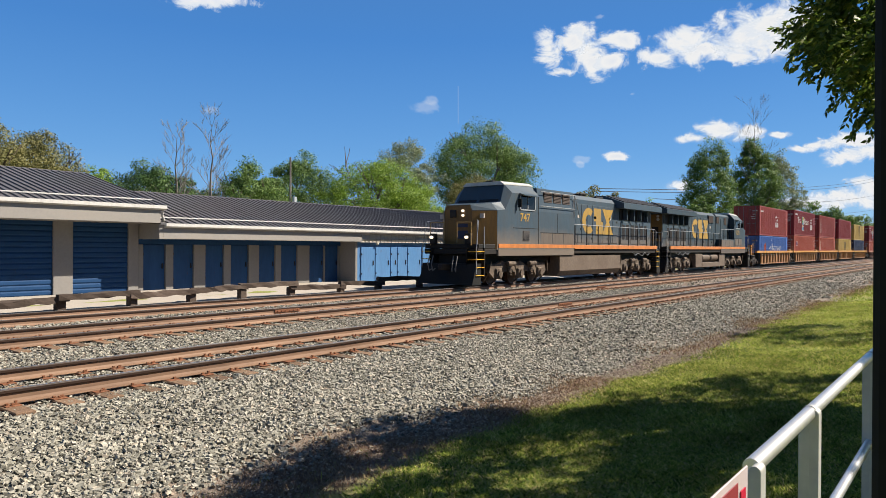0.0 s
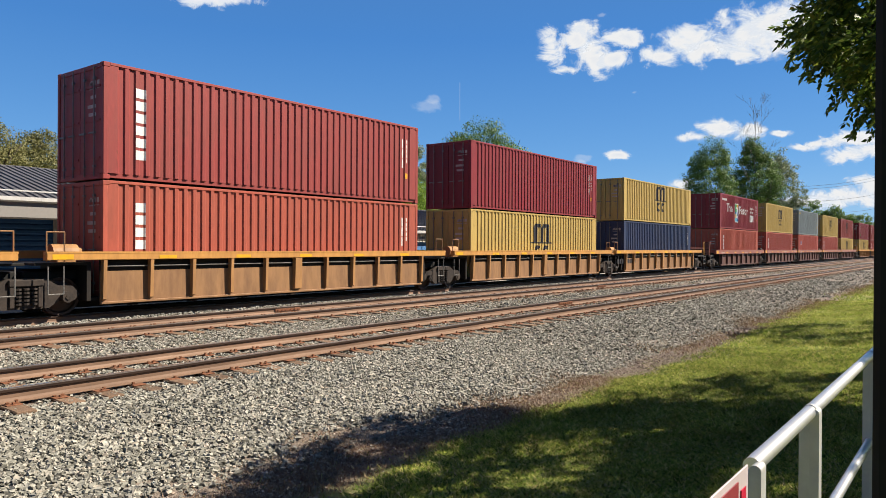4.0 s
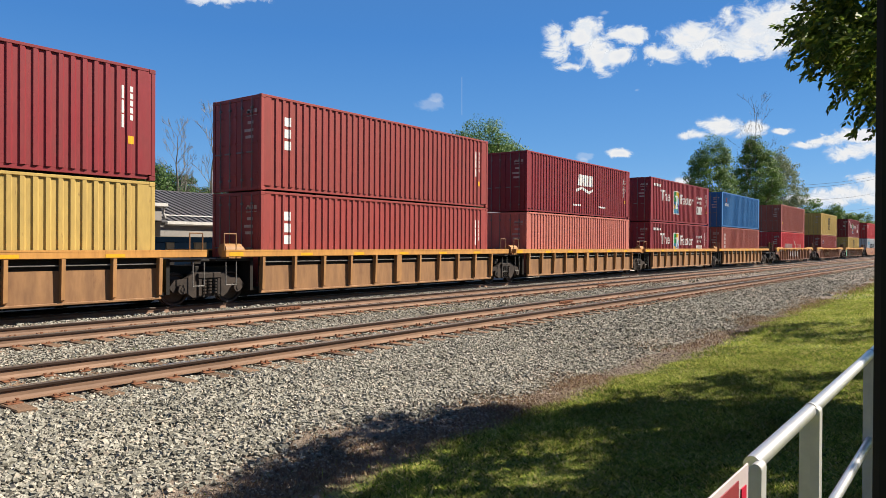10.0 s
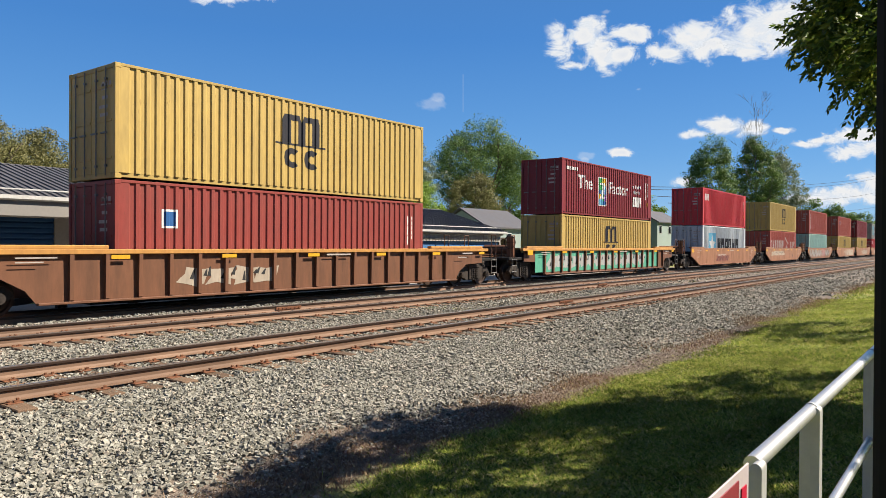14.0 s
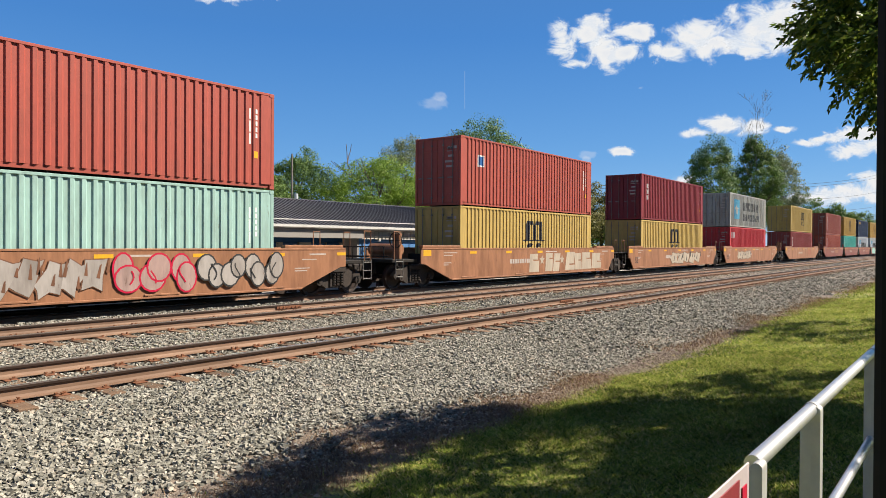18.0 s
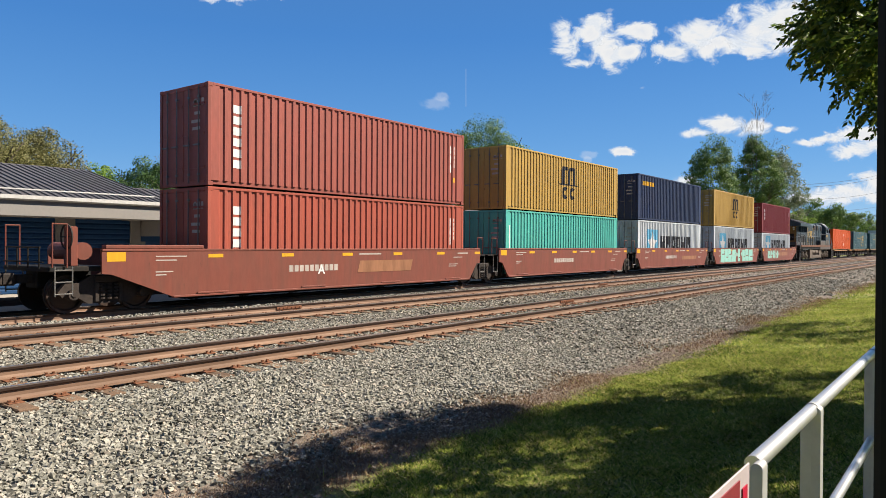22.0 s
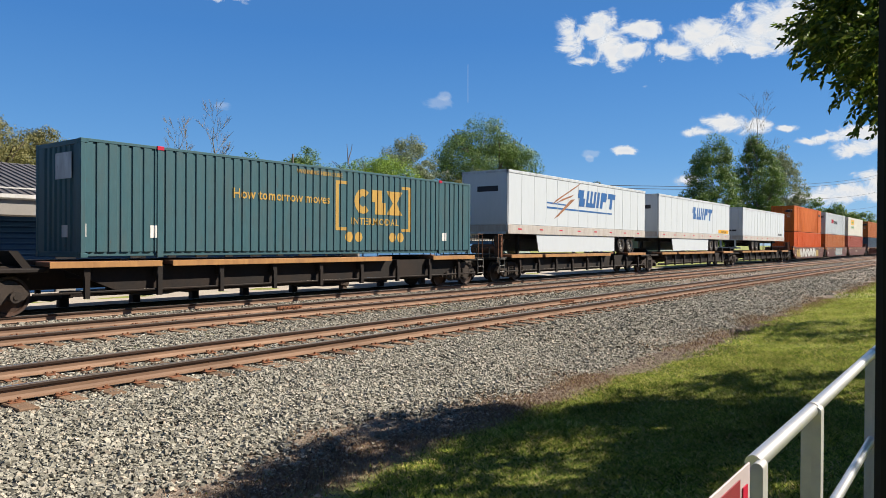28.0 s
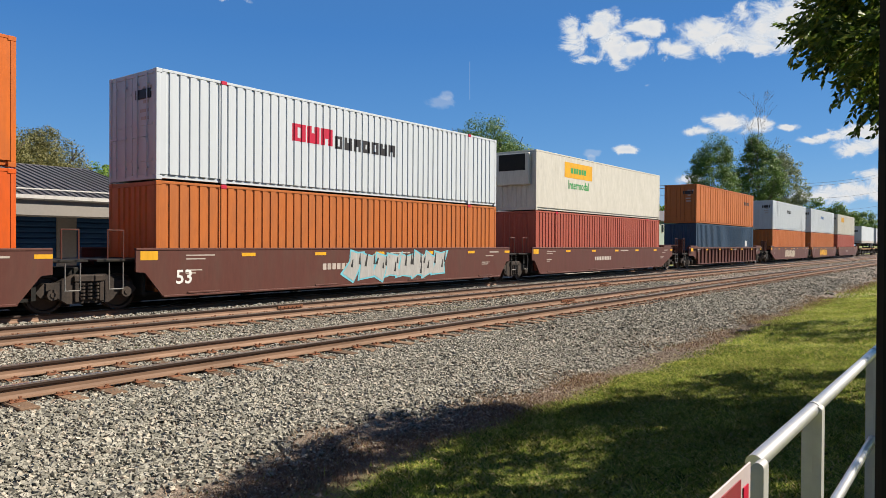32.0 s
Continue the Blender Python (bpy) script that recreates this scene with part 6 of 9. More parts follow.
def locomotive(xa, facing, blue, label, number, reservoirs, lit, bracket=False):
    """A six-axle road diesel. xa: its lower end along the track; facing -1 if its cab leads towards -X."""
    L = 22.3
    c = thing("locomotive", label, "locomotive", "locomotives of the train")
    o = -L / 2

    def X(u):
        return o + u

    part("frame", Shape().box(X(.7), X(21.7), -1.45, 1.45, 1.42, 1.66, .02).box(X(1.0), X(21.5), -.9, .9, .95, 1.42, .03), M_BLACKSTEEL, c)
    for sy in (-1, 1):
        part("sill_stripe", Shape().box(X(9.5), X(21.2), sy * 1.45, sy * 1.53, 1.66, 1.88, .01), M_STRIPE if not bracket else M_STRIPEDARK, c, "weathered orange sill stripe")
        part("sill_stripe", Shape().box(X(2.2), X(9.5), sy * 1.50, sy * 1.532, 1.70, 1.88, .005), M_STRIPE if not bracket else M_STRIPEDARK, c, "weathered orange sill stripe")
    part("walkway", Shape().box(X(.75), X(21.6), -1.45, 1.45, 1.67, 1.86, .015), M_BLACKSTEEL, c)
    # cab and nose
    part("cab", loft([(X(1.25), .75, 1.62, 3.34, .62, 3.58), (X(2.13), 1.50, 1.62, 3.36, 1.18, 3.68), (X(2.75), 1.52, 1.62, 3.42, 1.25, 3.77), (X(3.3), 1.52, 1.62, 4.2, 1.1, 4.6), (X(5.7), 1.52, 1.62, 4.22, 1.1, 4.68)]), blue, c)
    nose = loft([(X(1.235), .72, 1.66, 3.29, .6, 3.54), (X(1.26), .76, 1.65, 3.34, .64, 3.59)])
    part("nose_panel", nose, M_LOCOGOLD, c, "dark gold nose panel")
    for sy in (-1, 1):
        part("nose_panel", Shape().add([(X(1.25) - .01, sy * .76, 1.66), (X(2.1), sy * 1.50, 1.66), (X(2.1), sy * 1.50, 3.34), (X(1.25) - .01, sy * .76, 3.32)], [(0, 1, 2, 3)]), M_LOCOGOLD, c, "dark gold nose panel")
    part("nose_door", Shape().box(X(1.2), X(1.24), .05, .62, 1.95, 2.95, .01), M_LOCOGOLD, c)
    part("nose_emblem", Shape().box(X(1.215), X(1.236), -.55, -.0, 2.1, 2.45).box(X(1.215), X(1.236), -.55, .5, 2.6, 2.75), M_NAVY, c, "dark blue emblem bars")
    for y0, y1 in ((-1.02, -.08), (.08, 1.02)):
        s = Shape().add([(X(2.78) - .02, y0 * 1.1, 3.79), (X(2.78) - .02, y1 * 1.1, 3.79), (X(3.27) - .02, y1 * .98, 4.5), (X(3.27) - .02, y0 * .98, 4.5)], [(0, 1, 2, 3)])
        w = part("windshield", s, M_GLASS, c, "dark windscreen pane")
        part("wiper", Shape().rod((X(2.76) - .04, (y0 + y1) / 2, 3.78), (X(3.05) - .04, (y0 + y1) / 2 + .2, 4.05), .012, 5), M_BLACKSTEEL, w)
    part("cab_roof", loft([(X(3.2), 1.13, 4.58, 4.62, .95, 4.74), (X(5.75), 1.15, 4.66, 4.70, .95, 4.80)]), M_ROOFWHITE, c, "chalky pale cab roof")
    for sy in (-1, 1):
        w = part("side_window", Shape().box(X(4.0), X(5.35), sy * 1.515, sy * 1.535, 3.5, 4.12, .01), M_GLASS, c, "dark side window")
        fr = Shape()
        for a, b, z0, z1 in ((3.96, 4.02, 3.46, 4.16), (4.64, 4.7, 3.46, 4.16), (5.33, 5.39, 3.46, 4.16), (3.96, 5.39, 3.44, 3.5), (3.96, 5.39, 4.12, 4.18)):
            fr.box(X(a), X(b), sy * 1.52, sy * 1.55, z0, z1)
        part("window_frame", fr, M_RAILBAR, w)
        part("sun_visor", Shape().prism([(sy * 1.53, 4.2), (sy * 1.85, 4.1), (sy * 1.85, 4.12), (sy * 1.53, 4.23)], X(3.9), X(5.4), "x"), blue, c)
        part("mirror", Shape().box(X(3.75), X(3.8), sy * 1.55, sy * 1.75, 3.55, 3.95, .01), M_BLACKSTEEL, c)
        digits = Shape()
        for p in (words(number, 0, 0, .36, 1.15) if number else [rect(0, .9, 0, .3)]):
            q = [(X(4.0 + a) if sy < 0 else X(5.3 - a), sy * 1.531, 2.95 + b) for a, b in p]
            digits.add(q, [tuple(range(len(q)))])
        part("cab_number", digits, M_LOCOYELLOW, c, "yellow painted cab number")
        part("side_skirt", Shape().box(X(2.2), X(9.45), sy * 1.42, sy * 1.515, 1.34, 1.70, .01), blue, c)
        if facing < 0:
            part("roof_rail", Shape().tube([(X(5.8), sy * 1.57, 4.42), (X(9.35), sy * 1.57, 4.42), (X(10.6), sy * 1.35, 2.97), (X(11.0), sy * 1.42, 2.95)], .02, 6)
                 .tube([(X(5.8), sy * 1.58, 3.72), (X(9.4), sy * 1.58, 3.72)], .018, 6).tube([(X(9.4), sy * 1.55, 4.42), (X(9.4), sy * 1.55, 3.3)], .018, 6), M_RAILBAR, c)
        grille(c, X(4.25), X(4.85), -1.52, 2.05, 2.5) if sy < 0 else None
        part("seam", Shape().box(X(3.4), X(5.66), sy * 1.52, sy * 1.528, 2.6, 2.63), M_BLACKSTEEL, c)
        if facing < 0:
            part("seam", Shape().box(X(5.68), X(5.72), sy * 1.52, sy * 1.53, 1.9, 4.2), M_BLACKSTEEL, c)
            part("seam", Shape().box(X(7.6), X(7.62), sy * 1.52, sy * 1.527, 2.48, 3.4), M_BLACKSTEEL, c)
            part("seam", Shape().box(X(5.9), X(9.3), sy * 1.52, sy * 1.53, 2.42, 2.46), M_BLACKSTEEL, c)
        else:
            grille(c, X(3.5), X(4.5), sy * 1.53, 2.0, 2.55, 8, "side_louvre", M_DUSTY)
            grille(c, X(4.6), X(5.5), sy * 1.53, 2.0, 2.55, 8, "side_louvre", M_DUSTY)
    for sy in (-1, 1):
        for a, b in ((5.95, 7.05), (7.1, 8.2), (8.25, 9.35)):
            part("access_panel", Shape().box(X(a), X(b), sy * 1.52, sy * 1.529, 1.9, 2.42, .003), M_DUSTY, c, "dusty lower access panel")
    for i, y in enumerate((-.16, .16)):
        part("headlight", Shape().rod((X(1.16), -.3, 3.12 + i * .2), (X(1.27), -.3, 3.12 + i * .2), .055, 14), M_LAMP if lit else M_ROOFWHITE, c, "bright headlight" if lit else "unlit headlight")
    part("nose_window", Shape().box(X(1.19), X(1.237), .06, .42, 3.02, 3.36, .02), M_GLASS, c, "small dark nose window")
    for sy in (-1, 1):
        part("ditch_light", Shape().rod((X(.5), sy * .95, 2.15), (X(.66), sy * .95, 2.15), .06, 14), M_LAMP if lit else M_ROOFWHITE, c)
        part("ditch_light_box", Shape().box(X(.62), X(.82), sy * .8, sy * 1.1, 1.86, 2.32, .02), M_BLACKSTEEL, c)
        part("number_board", Shape().box(X(1.50), X(1.58), sy * 1.0, sy * 1.2, 3.0, 3.2), M_STENCIL, c, "pale number board")
    # equipment cabinet behind the cab
    if facing < 0:
        part("cabinet", loft([(X(5.7), 1.52, 1.62, 3.45, 1.40, 4.58), (X(9.45), 1.52, 1.62, 3.45, 1.40, 4.60)]), blue, c)
        for u in (6.3, 7.25, 8.2):
            for sy in (-1, 1):
                grille(c, X(u), X(u + .8), sy * 1.46 if sy < 0 else 1.43, 3.92, 4.42, 7, "louvre", M_LOUVRE)
    else:
        part("cabinet", loft([(X(5.7), 1.06, 1.62, 4.42, .92, 4.58), (X(9.45), 1.06, 1.62, 4.42, .92, 4.58)]), blue, c)
        for sy in (-1, 1):
            part("equipment_box", Shape().box(X(5.72), X(9.3), sy * 1.0, sy * 1.52, 1.86, 2.5, .02), blue, c)
            for u, w, z0 in ((6.6, .55, 3.75), (8.7, .62, 3.8), (10.2, 1.2, 3.78)):
                part("louvre_frame", Shape().box(X(u - .06), X(u + w + .06), sy * 1.0, sy * 1.075, z0 - .06, z0 + .6, .01), blue, c)
                grille(c, X(u), X(u + w), sy * 1.09 if sy < 0 else 1.075, z0, z0 + .54, 8, "louvre", M_LOUVRE)
            part("cabinet_door", Shape().box(X(7.4), X(8.1), sy * 1.05, sy * 1.08, 2.55, 4.2, .01), blue, c)
            part("hand_rail", Shape().tube([(X(5.75), sy * 1.48, 3.35), (X(9.35), sy * 1.48, 3.3), (X(9.35), sy * 1.48, 2.5)], .02, 6), M_RAILBAR, c)
            for u in (6.3, 7.5, 8.6):
                part("stanchion", Shape().rod((X(u), sy * 1.48, 2.48), (X(u), sy * 1.48, 3.33), .025, 6), M_BLACKSTEEL, c)
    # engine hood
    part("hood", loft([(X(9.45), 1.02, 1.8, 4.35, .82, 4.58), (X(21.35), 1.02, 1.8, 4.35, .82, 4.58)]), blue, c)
    for sy in (-1, 1):
        for i in range(9):
            u = 9.9 + i * .68
            d = part("hood_door", Shape().box(X(u), X(u + .64), sy * 1.02, sy * 1.045, 2.0, 4.1, .008), blue, c)
            part("latch", Shape().box(X(u + .5), X(u + .58), sy * 1.045, sy * 1.06, 2.2 + .5 * (i % 3), 2.3 + .5 * (i % 3), .004), M_BLACKSTEEL, d)
            if i % 3 == 1:
                part("sticker", Shape().box(X(u + .15), X(u + .4), sy * 1.045, sy * 1.052, 3.35, 3.5), M_STENCIL, d, "small pale sticker")
        y = sy * 1.048
        em = hook(11.3, 2.5, 1.5, 1.45, .28) + zigzag(12.75, 2.5, 1.2, 1.45, .24) + cross(13.85, 2.5, 1.5, 1.45, .34)
        if bracket:
            em = [[(a * .62 + 4.9, (b - 2.5) * .62 + 2.75) for a, b in p] for p in em]
            em += [rect(11.3, 11.42, 2.3, 4.0), rect(11.42, 11.7, 3.9, 4.0), rect(11.42, 11.7, 2.3, 2.4), rect(15.0, 15.12, 2.3, 4.0), rect(14.7, 15.0, 3.9, 4.0), rect(14.7, 15.0, 2.3, 2.4), disc(12, 2.2, .13), disc(14.4, 2.2, .13)]
        for g in clusters(em):
            s = Shape()
            for p in g:
                q = [(X(a if facing < 0 else 26.6 - a), y + sy * .004, b) for a, b in p]
                s.add(q, [tuple(range(len(q)))])
            part("emblem", s, M_LOCOYELLOW, c, "large yellow painted emblem")
        grille(c, X(9.75), X(10.35), -1.05, 3.75, 4.25, 6) if sy < 0 else None
    # radiator end with its overhanging wings
    wing = [(-1.56, 4.08), (1.56, 4.08), (1.56, 4.40), (.3, 4.86), (-.3, 4.86), (-1.56, 4.40)]
    part("radiator_wing", Shape().prism(wing, X(15.75), X(21.95), "x"), blue, c)
    for i in range(6):
        for sy in (-1, 1):
            part("radiator_panel", Shape().prism([(sy * 1.45, 4.45), (sy * .35, 4.855), (sy * .35, 4.895), (sy * 1.45, 4.49)], X(16.0 + i * .97), X(16.9 + i * .97), "x"), M_GRILLE, c)
    for sy in (-1, 1):
        part("intake", Shape().box(X(16.3), X(21.2), sy * 1.02, sy * 1.04, 3.42, 4.05), M_GRILLE, c)
        for i in range(4):
            part("intake_rib", Shape().box(X(16.8 + i * 1.1), X(16.88 + i * 1.1), sy * 1.03, sy * 1.3, 3.42, 4.08), blue, c)
        for i in range(3):
            u = 16.5 + i * 1.45
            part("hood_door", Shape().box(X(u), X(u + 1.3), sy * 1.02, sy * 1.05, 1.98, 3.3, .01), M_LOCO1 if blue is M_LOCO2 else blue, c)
            for k in range(2):
                part("door_grille", Shape().box(X(u + .12 + k * .6), X(u + .55 + k * .6), sy * 1.05, sy * 1.06, 2.25, 3.15), M_GRILLE, c)
    part("end_panel", Shape().box(X(21.35), X(21.39), -1.0, 1.0, 2.2, 4.05, .01), M_LOCOGOLD, c, "dark gold rear panel")
    part("end_window", Shape().box(X(21.39), X(21.40), -.75, -.2, 3.4, 3.85), M_GRILLE, c)
    part("end_door", Shape().box(X(21.39), X(21.40), .3, .75, 2.4, 3.2), M_GRILLE, c)
    part("rear_lamp", Shape().rod((X(21.38), .72, 3.7), (X(21.46), .72, 3.7), .09, 12).rod((X(21.38), .72, 3.92), (X(21.46), .72, 3.92), .09, 12), M_ROOFWHITE, c)
    # roof fittings
    part("exhaust_stack", Shape().box(X(14.2), X(15.2), -.5, .5, 4.58, 4.72, .03), M_BLACKSTEEL, c)
    h = Shape()
    for i, y in enumerate((-.5, -.25, 0)):
        h.rod((X(12.1), y, 4.75), (X(12.7 + .1 * i), y, 4.75), .035, 8, .1)
    h.box(X(12.2), X(12.3), -.55, .05, 4.58, 4.74)
    part("horn", h, M_BLACKSTEEL, c, "black air horn cluster")
    part("antenna", Shape().rod((X(4.4), .3, 4.78), (X(4.4), .3, 5.0), .015, 5).rod((X(4.9), -.3, 4.78), (X(4.9), -.3, 4.95), .015, 5).box(X(3.7), X(4.2), -.2, .2, 4.76, 4.86, .02), M_BLACKSTEEL, c)
    # fuel tank
    out = [(-1.25, .28), (1.25, .28), (1.45, .55), (1.45, 1.32), (-1.45, 1.32), (-1.45, .55)]
    part("fuel_tank", Shape().prism(out, X(8.0), X(15.5), "x"), M_TANK, c, "dusty grey-brown fuel tank") if not reservoirs else part(
        "fuel_tank", Shape().prism([(a * .8 if abs(a) > 1.3 else a, b if b < 1 else .68) for a, b in out], X(8.0), X(15.5), "x").box(X(8.0), X(9.6), -1.4, 1.4, .3, 1.32, .03).box(X(13.9), X(15.5), -1.4, 1.4, .3, 1.32, .03).box(X(9.6), X(13.9), -1.4, 1.4, .28, .66, .03),
        M_TANK, c, "dusty grey-brown fuel tank")
    if reservoirs:
        for u in (9.75, 11.85):
            for sy in (-1, 1):
                part("air_reservoir", Shape().spin([(.0, 0), (.2, .02), (.27, .12), (.27, 1.75), (.2, 1.85), (0, 1.87)], 16, "x"), M_TANK, c, at=pose(X(u), sy * 1.12, 1.03))
    six_wheel_truck(c, X(4.55))
    six_wheel_truck(c, X(18.6))
    # hand rails and steps
    for sy in (-1, 1):
        part("hand_rail", Shape().tube([(X(9.6), sy * 1.42, 2.95), (X(21.1), sy * 1.42, 2.95)], .02, 6), M_RAILBAR, c)
        for i in range(9):
            part("stanchion", shared(("stanchion",), lambda: Shape().rod((0, 0, 1.86), (0, 0, 2.96), .03, 6)), M_BLACKSTEEL, c, at=pose(X(9.7 + i * 1.42), sy * 1.42, 0))
        part("chain", Shape().tube([(X(17.2 + .12 * k), sy * 1.5, 1.45 - .16 * math.sin(k * 3.1416 / 8) ** 2 - (.0 if k % 16 < 8 else .05)) for k in range(25)], .014, 5), M_RAILBAR, c)
        for u, d in ((.55, 1), (21.1, 1)):
            s = Shape().box(X(u), X(u + .62), sy * .95, sy * .97, .5, 1.7).box(X(u) if u > 5 else X(u + .58), X(u + .04) if u > 5 else X(u + .62), sy * .95, sy * 1.5, .45, 1.7)
            part("step_well", s, M_BLACKSTEEL, c)
            for k in range(4):
                part("step", Shape().box(X(u), X(u + .6), sy * 1.02, sy * 1.5, .5 + k * .34, .53 + k * .34, .005), M_MARKYELLOW if blue is M_LOCO1 else M_GALV, c)
            part("grab_rail", Shape().tube([(X(u + .02), sy * 1.47, .6), (X(u + .02), sy * 1.47, 1.7), (X(u + .25), sy * 1.4, 2.85), (X(u + .6), sy * 1.1, 2.9), (X(u + .6), sy * 1.1, 1.86)], .02, 6), M_RAILBAR, c)
            part("grab_rail", Shape().tube([(X(u + .6), sy * 1.47, .6), (X(u + .6), sy * 1.47, 2.6)], .02, 6), M_RAILBAR, c)
    for u, out in ((.2, -1), (22.1, 1)):
        part("pilot", Shape().prism([(X(u + (.1 if out < 0 else -.1)), .12), (X(u + (.75 if out < 0 else -.75)), .12), (X(u + (.75 if out < 0 else -.75)), 1.02), (X(u + (.4 if out < 0 else -.4)), 1.02)], -1.45, 1.45), M_BLACKSTEEL, c)
        part("coupler", Shape().box(X(u - .25), X(u + .35), -.12, .12, .75, 1.0, .03), M_TRUCK, c)
        s = Shape()
        for y in (-.75, -.55, .55, .75):
            s.tube([(X(u), y, 1.35), (X(u + .12 * out), y * 1.02, 1.0), (X(u + .08 * out), y * .95, .7), (X(u), y * .8, .8)], .025, 6)
        part("air_hose", s, M_GALV, c)
        part("end_rail", Shape().tube([(X(u + .5 * -out), -1.1, 1.8), (X(u + .5 * -out), -1.1, 2.8), (X(u + .5 * -out), -.35, 2.8), (X(u + .5 * -out), -.35, 1.9)], .02, 6)
             .tube([(X(u + .5 * -out), 1.1, 1.8), (X(u + .5 * -out), 1.1, 2.8), (X(u + .5 * -out), .35, 2.8), (X(u + .5 * -out), .35, 1.9)], .02, 6), M_DULLRAIL if blue is M_LOCO1 else M_RAILBAR, c)
    LOCOS.append((c, xa + L / 2, 0 if facing < 0 else 180))
    return c


LOCOS = []
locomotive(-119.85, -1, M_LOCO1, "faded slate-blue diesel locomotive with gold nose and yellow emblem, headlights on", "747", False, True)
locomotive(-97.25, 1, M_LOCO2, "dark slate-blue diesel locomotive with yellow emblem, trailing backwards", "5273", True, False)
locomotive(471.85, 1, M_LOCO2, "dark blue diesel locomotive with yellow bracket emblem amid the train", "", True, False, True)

# ---- spine cars, trailers and single containers ----
M_SPINE = surface("spine_black_steel", (0.011, 0.009, 0.008), 0.75, 0, 0.3, 8, 60, 0.1, (0.034, 0.020, 0.013), 0.5)


def spine_car(b0, b1, e0, e1):
    xm = (b0 + b1) / 2
    h0, h1 = b0 - xm, b1 - xm
    c = thing("spine_car", "dark rust-black spine car with narrow deck plates", "rail car", "cars of the freight train")
    part("center_sill", Shape().box(h0 + .6, h1 - .6, -.38, .38, .55, 1.14, .02), M_SPINE, c)
    for sy in (-1, 1):
        for a, b in ((h0 + 1.5, h0 + 4.3), (h0 + 4.6, h1 - 6.6), (h1 - 4.2, h1 - 1.4)):
            part("deck_plate", Shape().box(a, b, sy * .7, sy * 1.42, 1.14, 1.25, .012), M_WELLRUST, c, "rusty deck plate")
            part("deck_edge", Shape().box(a, b, sy * 1.42, sy * 1.45, 1.10, 1.25, .006), M_WELLPOST, c, "worn yellow edge strip")
        part("side_sill", Shape().prism([(h0 + 3.2, .52), (h1 - 3.2, .52), (h1 - 1.8, 1.12), (h0 + 1.8, 1.12)], sy * 1.1, sy * 1.16), M_SPINE, c)
        for i in range(9):
            x = h0 + 2.4 + (h1 - h0 - 4.8) * i / 8
            part("cross_arm", Shape().box(x - .08, x + .08, sy * .38, sy * 1.36, .82, 1.13, .01).box(x - .06, x + .06, sy * 1.28, sy * 1.38, .35, .9), M_SPINE, c)
    part("pipe", Shape().rod((h0 + 1.2, -1.3, .5), (h1 - 1.2, -1.3, .5), .03, 6).rod((h0 + 2.2, -.9, .42), (h1 - 2.2, -.9, .42), .05, 6), M_SPINE, c)
    for h, e, out in ((h0, e0, -1), (h1, e1, 1)):
        if e == "a":
            part("end_deck", Shape().box(h - out * .1, h - out * 1.6, -1.2, 1.2, 1.0, 1.1, .02), M_SPINE, c)
            part("hitch", Shape().prism([(h - out * 1.5, 1.1), (h - out * 1.3, 1.1), (h - out * 1.0, 1.5), (h - out * 1.2, 1.5)], -.5, .5), M_SPINE, c)
            if out > 0:
                truck(c, h)
        else:
            car_end(c, h, out, M_WELLRUST, wheel=out < 0)
            truck(c, h - out * 2.05)
    CARS.append((c, xm))


def tyre(s_name, parent, x, y, z, r=.5):
    t = part("wheel", shared(("tyre",), lambda: Shape().spin([(.27, -.13), (.44, -.15), (.5, -.1), (.5, .1), (.44, .15), (.27, .13)], 24)), M_TYRE, parent, at=pose(x, y, z))
    part("rim", shared(("rim",), lambda: Shape().spin([(.0, -.05), (.1, -.1), (.14, -.04), (.24, -.06), (.28, -.13), (.28, .1), (0, .1)], 18)), M_GALV, t, "dusty steel rim")


M_GRIMY = paint("grimy_trailer_rail", (0.36, 0.34, 0.315), soil=0.45, dirt=(0.19, 0.13, 0.095), rust=0.3)
M_TYRE = surface("tyre_rubber", (0.020, 0.019, 0.019), 0.85, 0, 0.3, 8, 60, 0.1, (0.094, 0.080, 0.067), 0.5)


